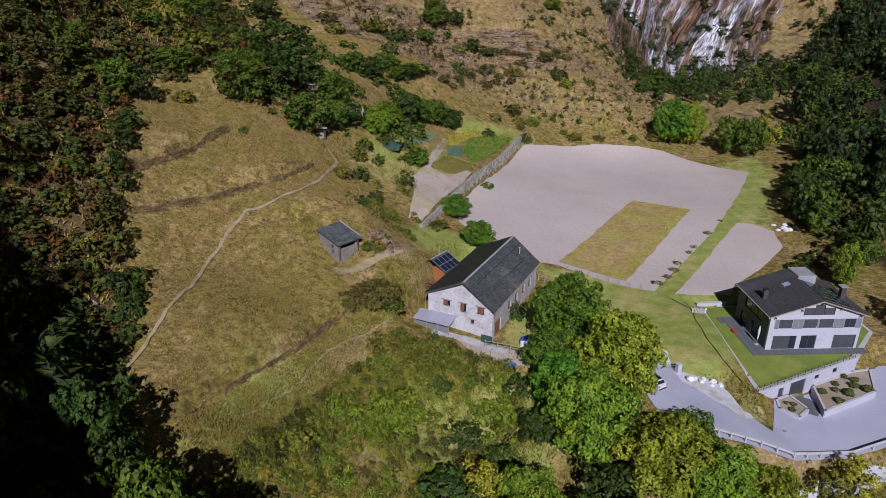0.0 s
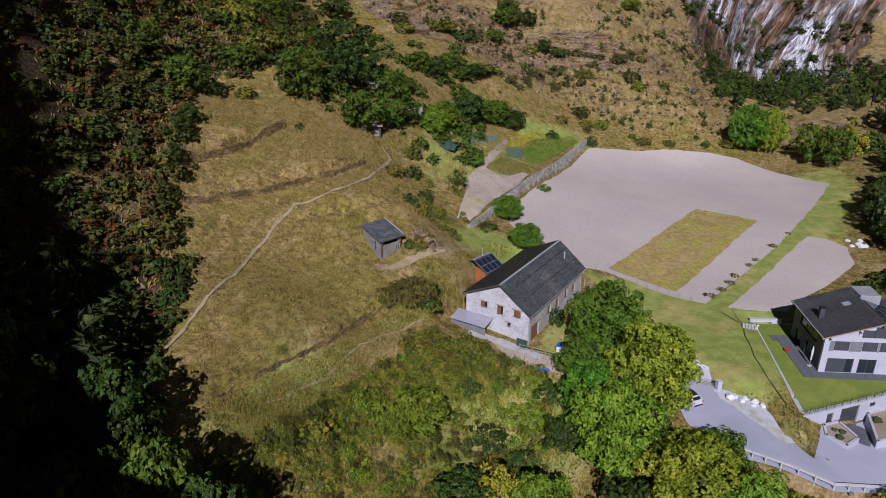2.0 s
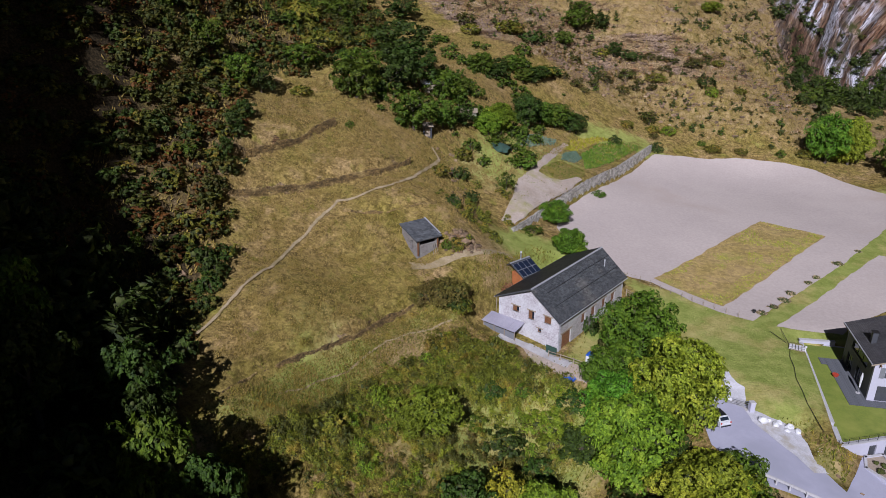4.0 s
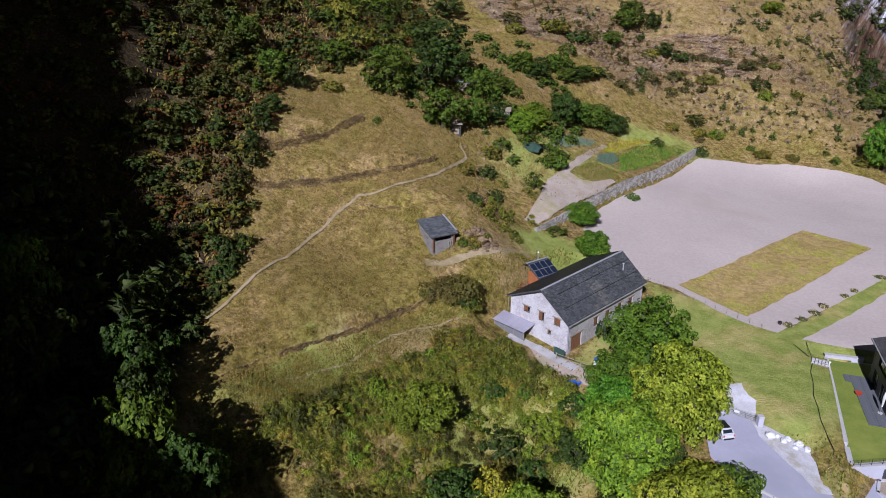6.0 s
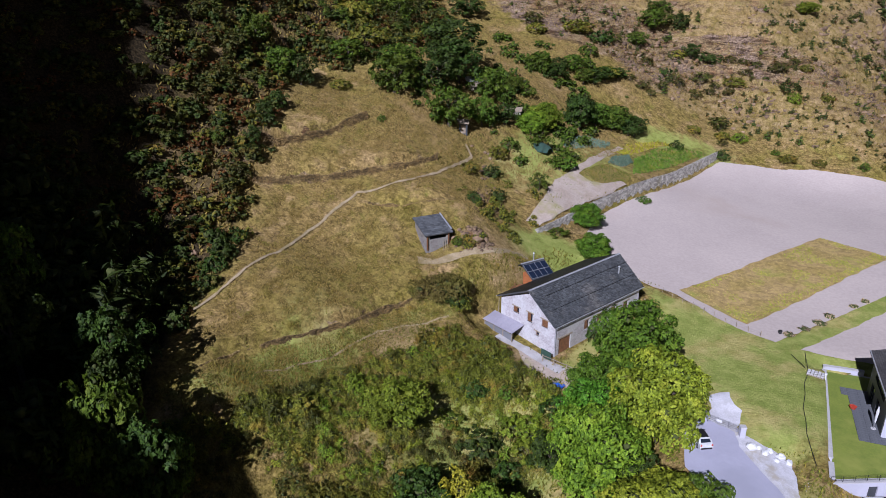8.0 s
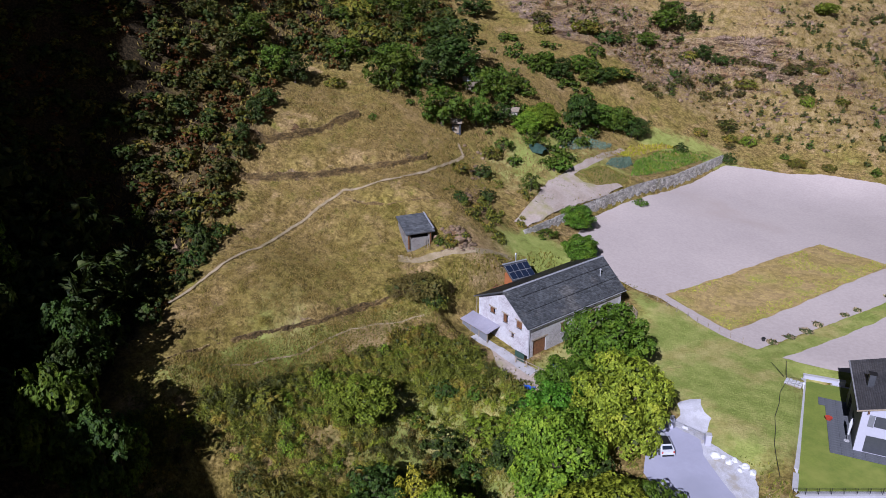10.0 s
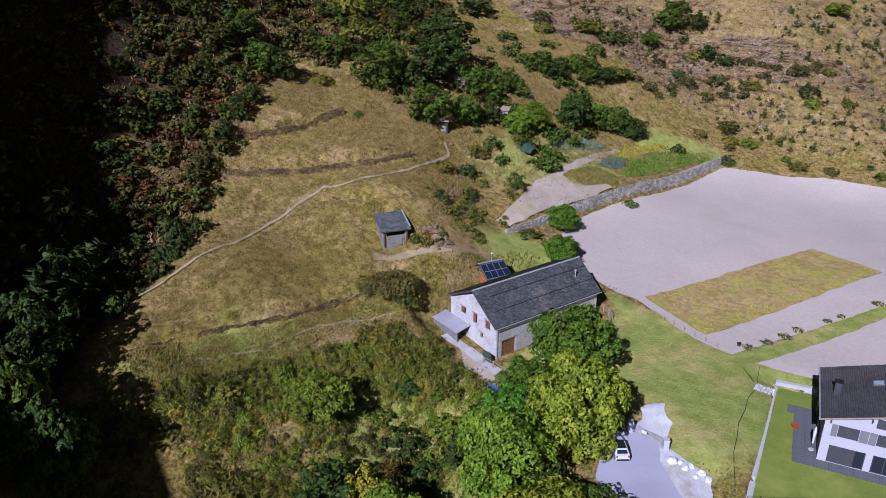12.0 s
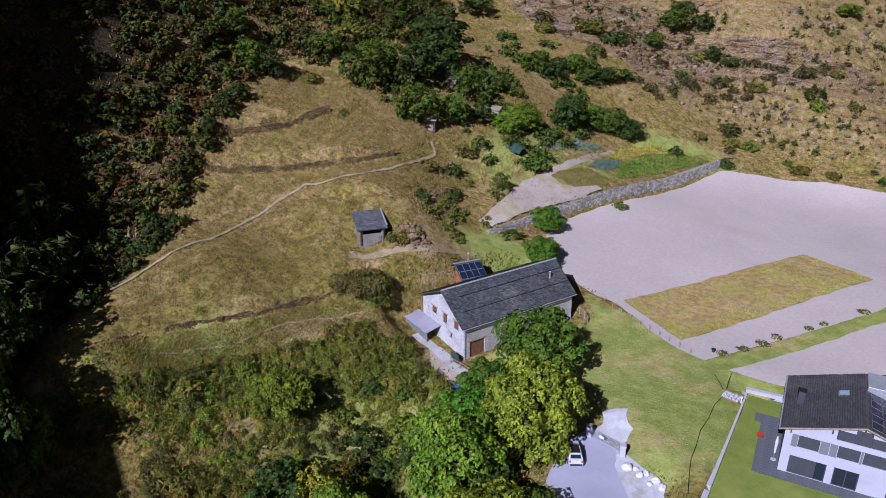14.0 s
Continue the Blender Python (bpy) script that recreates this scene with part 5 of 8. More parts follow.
for name, count, span, leaves, low, high, shift, label in (
    ("juniper_scrub", 650, ((-84, -26), (62, 198)), L_JUNIPER, 0.9, 2.1, 1.0, "dense olive green juniper scrub on the steep slope"),
    ("rust_scrub", 700, ((-84, -26), (62, 195)), L_RUST, 0.7, 1.7, 2.0, "reddish autumn scrub on the steep slope"),
    ("green_scrub", 340, ((-84, -26), (62, 198)), L_OLIVE, 0.9, 2.1, 3.0, "green bushes crowding the steep slope"),
    ("dark_scrub", 420, ((-84, -24), (56, 198)), L_DARK, 0.8, 2.2, 4.0, "dark evergreen scrub on the steep slope"),
):
    xy = scatter(count * 3, *span, lambda x, y: west(x, y) * smooth((clump(x, y, 0.07, shift) - 0.2) / 0.3))
    thicket(name, rows_of((xy[0][:count], xy[1][:count]), low, high, (0.6, 1.05)), SHRUBS, leaves, label)
for name, count, leaves, shift, label in (("scrub_trees", 90, L_MID, 14.0, "small green trees among the scrub of the steep slope"), ("scrub_trees_olive", 90, L_JUNIPER, 16.0, "small dull olive trees among the scrub of the steep slope")):
    xy = scatter(count * 10, (-84, -40), (66, 200), lambda x, y: west(x, y) * smooth((clump(x, y, 0.06, shift) - 0.45) / 0.2))
    thicket(name, rows_of((xy[0][:count], xy[1][:count]), 0.28, 0.62, (0.7, 1.1)), DIM_WOODS, leaves, label, "scrub")
xy = scatter(2600, (-135, -50), (60, 265), lambda x, y: west(x, y) * np.maximum(smooth((-80 - x) / 6), smooth((y - 192) / 8)))
thicket("far_scrub", rows_of((xy[0][:320], xy[1][:320]), 1.0, 2.6, (0.8, 1.6)), COARSE, L_DARK, "dark scrub higher on the western slope")
# the shaded wood low on the west side, with the spur behind
xy = scatter(1500, (-95, -20), (36, 80), lambda x, y: smooth((forest_edge(y) - 3.5 - x) / 4) * smooth((66 - y + 0.15 * (x + 60)) / 8))
thicket("dark_wood", rows_of((xy[0][:120], xy[1][:120]), 0.7, 1.3, (0.8, 1.2)), DIM_WOODS, L_DARK, "dark shaded wood at the foot of the spur", "wood")
xy = scatter(1400, (-190, -44), (-70, 34), lambda x, y: np.ones(x.shape))
thicket("spur_wood", rows_of((xy[0][:300], xy[1][:300]), 0.7, 1.3), FAR_WOODS, L_DARK, "wood on the spur to the south-west", "wood")


# the dry slope to the north
def north(x, y):
    return smooth((y - 190) / 8) * smooth((x + 62) / 15) * smooth((62 - x) / 15)


for name, count, leaves, low, high, shift, label in (
    ("juniper_slope", 520, L_JUNIPER, 0.4, 1.35, 5.0, "scattered junipers on the dry northern slope"),
    ("green_slope", 130, L_MID, 0.5, 1.5, 6.0, "scattered green bushes on the dry northern slope"),
    ("rust_slope", 120, L_RUST, 0.4, 1.0, 7.0, "scattered rusty bushes on the dry northern slope"),
):
    xy = scatter(count * 8, (-70, 62), (188, 290), lambda x, y: north(x, y) * smooth((clump(x, y, 0.06, shift) - 0.42) / 0.2) * 0.7)
    thicket(name, rows_of((xy[0][:count], xy[1][:count]), low * 1.3, high * 1.25, (0.45, 0.9)), CONES, leaves, label)
SPECKS = [crown_arrays(np.random.default_rng(90 + i), [((0, 0, 0.5), (0.7, 0.6, 0.5))], 0.34, 10.0, 0.66, CUBE, 0.15, 4, 0.7) for i in range(3)]
for name, leaves, shift, label in (("heath", L_JUNIPER, 12.0, "low dark heath plants dotting the dry slope"), ("dry_heath", L_RUST, 13.0, "low rusty heath plants dotting the dry slope")):
    xy = scatter(6000, (-66, 62), (188, 285), lambda x, y: north(x, y) * smooth((clump(x, y, 0.09, shift) - 0.42) / 0.2))
    thicket(name, rows_of((xy[0][:600], xy[1][:600]), 0.3, 0.9, (0.5, 1.0)), SPECKS, leaves, label, "heath")
# between the terraces and the gardens
xy = scatter(1600, (-48, -8), (104, 186), lambda x, y: (np.hypot(x + 18.6, y - 96.5) > 6) * smooth((y - 118 - 0.8 * np.maximum(0, x + 30)) / 8) * smooth((x - forest_edge(y)) / 3) * smooth((clump(x, y, 0.12, 8.0) - 0.5) / 0.15) * smooth((np.abs(x + 30 - 0.22 * (y - 120)) - 2 + (y - 112) * 0.4) / 10))
thicket("terrace_scrub", rows_of((xy[0][:200], xy[1][:200]), 0.6, 1.9), SHRUBS, L_MID, "green bushes along old terraces", "scrub")
xy = scatter(700, (-22, -8), (96, 124), lambda x, y: (np.hypot(x + 18.6, y - 96.5) > 5) * smooth((clump(x, y, 0.2, 9.0) - 0.5) / 0.15) * (np.abs(x + 13) < 7))
thicket("bank_scrub", rows_of((xy[0][:110], xy[1][:110]), 0.3, 0.9), SHRUBS, L_OLIVE, "low olive scrub on the steep bank", "scrub")
# the eastern woods and the gorge below the cliffs
def eastern(x, y):
    return smooth((x - 66 - 19 * smooth((y - 148) / 26) - 0.5 * np.maximum(0, y - 195)) / 5) * smooth((y - 104 + 0.9 * np.minimum(0, 80 - x)) / 8) * (1 - patch(x, y, 72, 200, 11, 10))


for name, near, far, leaves, low, high, flat, label in (
    ("east_wood", 90, 150, L_DARK, 0.6, 1.3, (0.7, 1.2), "dense dark green wood on the eastern valley side"),
    ("east_wood_light", 90, 130, L_MID, 0.5, 1.2, (0.7, 1.2), "lighter green trees among the eastern wood"),
    ("east_wood_shade", 30, 110, L_SHADED, 0.7, 1.4, (1.1, 1.7), "tall trees in the eastern wood, shade put into their blackish leaves"),
    ("east_wood_olive", 20, 40, L_OLIVE, 0.4, 0.9, (0.7, 1.2), "yellowing trees at the edge of the eastern wood"),
):
    xy = scatter(near * 16, (62, 150), (60, 190), eastern)
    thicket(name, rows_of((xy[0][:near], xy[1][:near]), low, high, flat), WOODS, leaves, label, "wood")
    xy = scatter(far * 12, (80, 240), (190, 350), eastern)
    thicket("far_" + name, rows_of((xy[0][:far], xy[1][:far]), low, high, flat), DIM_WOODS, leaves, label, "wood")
xy = scatter(700, (40, 170), (205, 320), lambda x, y: smooth((y - 212 - 0.5 * np.abs(x - 60)) / 10) * smooth((330 - y) / 15) * smooth((x - 42 - (y - 230) * 0.1) / 8))
thicket("gorge_scrub", rows_of((xy[0][:260], xy[1][:260]), 1.0, 3.4), COARSE, L_DARK, "scrub and small trees in the gorge below the cliffs", "scrub")
for name, count, leaves, label in (("gorge_trees", 60, L_MID, "green trees along the gorge below the cliffs"), ("gorge_trees_dark", 60, L_DARK, "dark green trees along the gorge below the cliffs")):
    xy = scatter(count * 12, (56, 125), (222, 285), lambda x, y: smooth((y - 224 - 0.25 * np.abs(x - 64)) / 6) * smooth((284 - y + 0.2 * (x - 80)) / 12) * smooth((x - 50 - 0.12 * (y - 222)) / 6))
    thicket(name, rows_of((xy[0][:count], xy[1][:count]), 0.35, 0.85, (0.7, 1.3)), DIM_WOODS, leaves, label, "wood")
xy = scatter(900, (48, 230), (300, 460), lambda x, y: smooth((clump(x, y, 0.05, 11.0) - 0.45) / 0.2) * 0.8)
thicket("cliff_scrub", rows_of((xy[0][:340], xy[1][:340]), 0.9, 3.0, (0.6, 1.1)), COARSE, L_JUNIPER, "dark scrub clinging to the cliffs", "scrub")


# the overgrown slope below the meadow
def brambles(x, y):
    return smooth((85 + 0.25 * (x + 8) - y) / 5) * smooth((y - 40) / 4) * smooth((along(TERRACES[3][0], x, y)[0] - 5.5) / 3) * smooth((x + 28) / 4) * smooth((9 - x) / 4) * (1 - 0.55 * patch(x, y, -9, 60.5, 4.0, 5)) * (1 - 0.9 * patch(x, y, -14.0, 77.6, 5.0, 2.2, 58)) * (1 - farm_yard(x, y)[0])


def mound(seed):
    """A low tangle of leafy shoots over a core in the gap-shade colour."""
    r = np.random.default_rng(seed)
    lobes = [((r.uniform(-0.5, 0.5), r.uniform(-0.5, 0.5), r.uniform(0.15, 0.3)), (r.uniform(0.4, 0.6), r.uniform(0.4, 0.6), r.uniform(0.3, 0.5))) for _ in range(3)]
    return crown_arrays(r, lobes, 0.19, 34.0, 0.3, CUBE, 0.34, 10, 0.4)


MOUNDS = [mound(60 + i) for i in range(3)]
for name, count, leaves, low, high, flat, shift, share, label in (
    ("bramble", 1000, L_OLIVE, 0.5, 1.3, (0.8, 1.7), 21.0, lambda x: 0.9 - 0.02 * x, "tangled olive green brambles on the slope"),
    ("bramble_green", 600, L_ASH, 0.4, 1.0, (0.7, 1.5), 22.0, lambda x: 0.75 + 0.02 * x, "bright green creepers over the slope"),
    ("bramble_dark", 560, L_JUNIPER, 0.5, 1.3, (0.8, 1.8), 24.0, lambda x: 0.55, "deep green shoots over the slope"),
    ("dry_bramble", 620, L_BROWN, 0.4, 0.9, (0.5, 1.2), 23.0, lambda x: 0.75 - 0.01 * x, "dry brown brush on the slope"),
):
    xy = scatter(count * 5, (-30, 10), (40, 90), lambda x, y: brambles(x, y) * smooth((clump(x, y, 0.11, shift) - 0.4) / 0.2) * share(x))
    thicket(name, rows_of((xy[0][:count], xy[1][:count]), low, high, flat), MOUNDS, leaves, label)


for name, count, leaves, low, high, shift, reach, label in (
    ("slope_thicket", 170, L_SLOPE, 0.6, 1.3, 25.0, (-9, 9), "leafy green bushes crowding the slope below the farm"),
    ("slope_thicket_olive", 150, L_OLIVE, 0.7, 1.6, 26.0, (-26, 2), "olive and brown bushes crowding the slope"),
    ("slope_thicket_dark", 50, L_JUNIPER, 0.6, 1.3, 28.0, (-27, -10), "deep green bushes crowding the slope"),
    ("slope_thicket_lime", 60, L_MAPLE, 0.5, 1.1, 27.0, (-16, 9), "bright green bushes crowding the slope"),
):
    xy = scatter(count * 12, reach, (44, 84), lambda x, y: brambles(x, y) * smooth((clump(x, y, 0.09, shift) - 0.46) / 0.15))
    thicket(name, rows_of((xy[0][:count], xy[1][:count]), low * 1.4, high * 1.5, (0.9, 1.7)), MOUNDS, leaves, label)


# ---- grass and crops ----
def tufts(name, xy, leaves, height, label, category="grass", lift=None, spread=0.5):
    x, y = xy
    z = (land(x, y) if lift is None else lift(x, y)) + height * 0.3
    up = rng.normal(size=(len(x), 3)) * spread
    up[:, 1] -= 1.0
    up[:, 2] += 0.5
    v, f = leaf_cards(rng, np.stack([x, y, z], 1), up, height * 1.5, 0.45, True)
    return tagged(new(name, mesh_of(name, v, f, leaves)), label, category, kind="stuff")


def meadow(x, y):
    clear = np.ones(x.shape)
    for line, _, _ in TERRACES:
        clear *= smooth((np.abs(along(line, x, y)[0] + 0.25) - 0.7) / 0.5)
    return smooth((x - forest_edge(y) - 1) / 2) * smooth((-14 - x) / 2) * clear


tufts("meadow_grass", scatter(64000, (-52, -12), (55, 122), lambda x, y: meadow(x, y) * (np.abs(along([(-37.2, 63.0), (-35.0, 80.0), (-34.0, 93.0), (-32.2, 97.6), (-25.8, 103.7), (-23.9, 109.0), (-23.2, 121.0)], x, y)[0]) > 0.3)), L_STRAW, 0.12, "short dry straw coloured meadow grass")
tufts("meadow_tussocks", scatter(60000, (-52, -12), (55, 122), lambda x, y: meadow(x, y) * smooth((clump(x, y, 0.45, 71.0) - 0.48) / 0.12) * (np.abs(along([(-37.2, 63.0), (-35.0, 80.0), (-34.0, 93.0), (-32.2, 97.6), (-25.8, 103.7), (-23.9, 109.0), (-23.2, 121.0)], x, y)[0]) > 0.4)), L_TUSSOCK, 0.2, "coarser olive tussocks in the dry meadow")
tufts("rough_grass", scatter(52000, (-31, 8), (44, 104), lambda x, y: np.maximum(brambles(x, y), 0.8 * smooth((x + 23 - 0.45 * (y - 70)) / 3)) * (1 - farm_yard(x, y)[0]) * smooth((x - forest_edge(y)) / 4) * (1 - 0.8 * patch(x, y, -14.0, 77.6, 5.0, 2.2, 58)) * (1 - 0.1 * patch(x, y, -9, 60.5, 3.5, 4.5))), L_RANK, 0.15, "rank dry grass on the slope")
tufts("green_grass", scatter(26000, (-30, 14), (50, 112), lambda x, y: np.maximum(brambles(x, y), smooth((x + 23 - 0.45 * (y - 70)) / 3)) * (1 - 0.8 * farm_yard(x, y)[0]) * (1 - 0.8 * patch(x, y, -14.0, 77.6, 5.0, 2.2, 58)) * smooth((clump(x, y, 0.1, 31.0) - 0.42) / 0.12)), L_OLIVE, 0.24, "fresh green weeds on the slope")
tufts("hill_grass", scatter(12000, (-60, 60), (184, 245), lambda x, y: north(x, y)), L_BROWN, 0.26, "dry tufts on the northern slope")
CROP = [(16.9, 112.2), (36.9, 146.2), (47.8, 140.4), (27.1, 106.0)]
tagged(sheet("crop_bed", CROP, CROPBED, 0.11, 1.2, 0.3), "yellowing low crop on dry soil", "field", kind="structure")
tufts("crop", scatter(40000, (16, 48), (105, 147), lambda x, y: (inside(CROP, x, y) > 0.2) * 1.0), L_CROP, 0.13, "rectangular patch of yellowing low crop", "crop")
tufts("crop_green", scatter(26000, (16, 48), (105, 147), lambda x, y: (inside(CROP, x, y) > 0.2) * np.maximum(smooth((3.2 - np.abs(along([(47.8, 140.4), (27.1, 106.0)], x, y)[0]) + 3 * (clump(x, y, 0.3, 93.0) - 0.5)) / 1.6), smooth((clump(x, y, 0.22, 91.0) - 0.55) / 0.12))), L_CROPGREEN, 0.2, "greener rows at the margins of the crop", "crop")
tufts("hill_straw", scatter(11000, (-60, 62), (186, 300), lambda x, y: north(x, y)), L_BROWN, 0.36, "tan dry grass clumps on the northern slope")
tufts("strip_grass", scatter(26000, (-32, -8), (54, 92), lambda x, y: smooth((5.5 - np.abs(along(TERRACES[3][0], x, y)[0] - 4.2)) / 2.5) * smooth((clump(x, y, 0.12, 51.0) - 0.3) / 0.2) * (x > forest_edge(y) + 3)), L_OLIVE, 0.15, "greener grass strip below the terrace wall")
tufts("verge_grass", scatter(16000, (6, 62), (54, 79), lambda x, y: (inside(ROAD, x, y) < -0.5) * (inside(PLATFORM, x, y) < -0.4) * smooth((clump(x, y, 0.25, 61.0) - 0.35) / 0.2) * (1 - farm_yard(x, y)[0])), L_OLIVE, 0.22, "rough grass and weeds beside the lane")
tufts("slope_brush", scatter(36000, (-90, -24), (60, 200), lambda x, y: west(x, y) * smooth((x + 60 + 0.3 * (y - 60)) / 20)), L_BROWN, 0.42, "dry brush between the bushes of the steep slope", "brush")
tufts("terrace_grass", scatter(26000, (-50, -4), (104, 190), lambda x, y: smooth((x - forest_edge(y)) / 3) * (along([GARDEN[0], GARDEN[1]], x, y)[0] > 9) * smooth((clump(x, y, 0.15, 41.0) - 0.3) / 0.2)), L_STRAW, 0.26, "dry grass on the old terraces")
tufts("turf_grass", scatter(7000, (8, 37), (80, 113), lambda x, y: (inside(FIELD, x, y) < -0.4) * (inside(ROAD, x, y) < -0.6) * (inside(CROP, x, y) < 0) * smooth((x - 8 - 0.41 * (y - 86)) / 2) * smooth((clump(x, y, 0.16, 81.0) - 0.35 + 0.012 * (y - 95)) / 0.2)), L_TURF, 0.05, "short green and yellow turf")


# ---- buildings ----
def wall_bm(outline, holes, thick, m):
    """An upright wall with openings through it: outline and holes in (across, up), thickened inwards, placed by m."""
    points, edges = [], []
    for loop in [outline] + holes:
        first = len(points)
        points += [Vector(p) for p in loop]
        edges += [(first + i, first + (i + 1) % len(loop)) for i in range(len(loop))]
    verts, _, faces, *_ = mathutils.geometry.delaunay_2d_cdt(points, edges, [], 0, 1e-5)
    kept = []
    for f in faces:
        c = sum((verts[i] for i in f), Vector((0, 0))) / len(f)
        x, y = np.array([c.x]), np.array([c.y])
        if inside(outline, x, y)[0] > 0 and all(inside(h, x, y)[0] < 0 for h in holes):
            kept.append(f)
    bm = bmesh.new()
    near, far = [bm.verts.new((v.x, 0, v.y)) for v in verts], [bm.verts.new((v.x, thick, v.y)) for v in verts]
    count = {}
    for f in kept:
        bm.faces.new([near[i] for i in f])
        bm.faces.new([far[i] for i in reversed(f)])
        for a, b in zip(f, f[1:] + f[:1]):
            count[tuple(sorted((a, b)))] = count.get(tuple(sorted((a, b))), 0) + 1
    for (a, b), n in count.items():
        if n == 1:
            bm.faces.new((near[a], near[b], far[b], far[a]))
    for v in [v for v in bm.verts if not v.link_faces]:
        bm.verts.remove(v)
    bmesh.ops.transform(bm, matrix=m, verts=bm.verts)
    return bm


def rect(x0, x1, z0, z1):
    return [(x0, z0), (x1, z0), (x1, z1), (x0, z1)]


def moved(bm, m):
    bmesh.ops.transform(bm, matrix=m, verts=bm.verts)
    return bm


def window(parent, m, x0, x1, z0, z1, frame_material=WOOD, pane=PANE, lintel=None, bars=1, deep=0.18, name="window"):
    """A window in a wall's opening, with its frame, panes and lintel, in the wall's own (across, in, up)."""
    w = 0.09
    step = (x1 - x0 - w) / (bars + 1)
    lights = [rect(x0 + w + step * i, x0 + step * (i + 1), z0 + w, z1 - w) for i in range(bars + 1)]
    ob = part(name, wall_bm(rect(x0, x1, z0, z1), lights, 0.08, m @ Matrix.Translation((0, deep, 0))), frame_material, parent)
    part("pane", moved(boxed((x0 + w, deep + 0.03, z0 + w), (x1 - w, deep + 0.045, z1 - w)), m), pane, ob, "dark glass")
    if lintel:
        part("lintel", moved(boxed((x0 - 0.28, -0.05, z1), (x1 + 0.28, 0.12, z1 + 0.17), 0.02), m), lintel, ob, "rough wooden lintel")
        part("sill", moved(boxed((x0 - 0.08, -0.08, z0 - 0.09), (x1 + 0.08, 0.14, z0), 0.01), m), CONCRETE, ob)
    return ob


def shutter_board(parent, m, x0, x1, z0, z1, material, label):
    bm = boxed((x0, -0.05, z0), (x1, 0.0, z1))
    n = max(2, int((x1 - x0) / 0.14))
    for i in range(n):
        a = x0 + (x1 - x0) * i / n
        box(bm, (a + 0.01, -0.075, z0 + 0.03), (a + (x1 - x0) / n - 0.01, -0.05, z1 - 0.03))
    return part("shutter", moved(bm, m), material, parent, label)


def roof_slope(parent, eave_a, eave_b, ridge_b, ridge_a, rng, width, rise, name="roof", material=SLATE):
    """A roof slope: a slab under overlapping slates."""
    a, b, c, d = (Vector(v) for v in (eave_a, eave_b, ridge_b, ridge_a))
    out = (b - a).cross(d - a).normalized()
    if out.z < 0:
        out = -out
    slab = part(name, solid([a, b, c, d], -out * 0.16), material, parent, "dark slate roof slope")
    v, f = tiles_on(a, b - a, d - a, out, width, rise, rng)
    part_data("slate_cover", mesh_of("slate_cover", v, f, material), slab, "overlapping split slates", "stuff")
    return slab


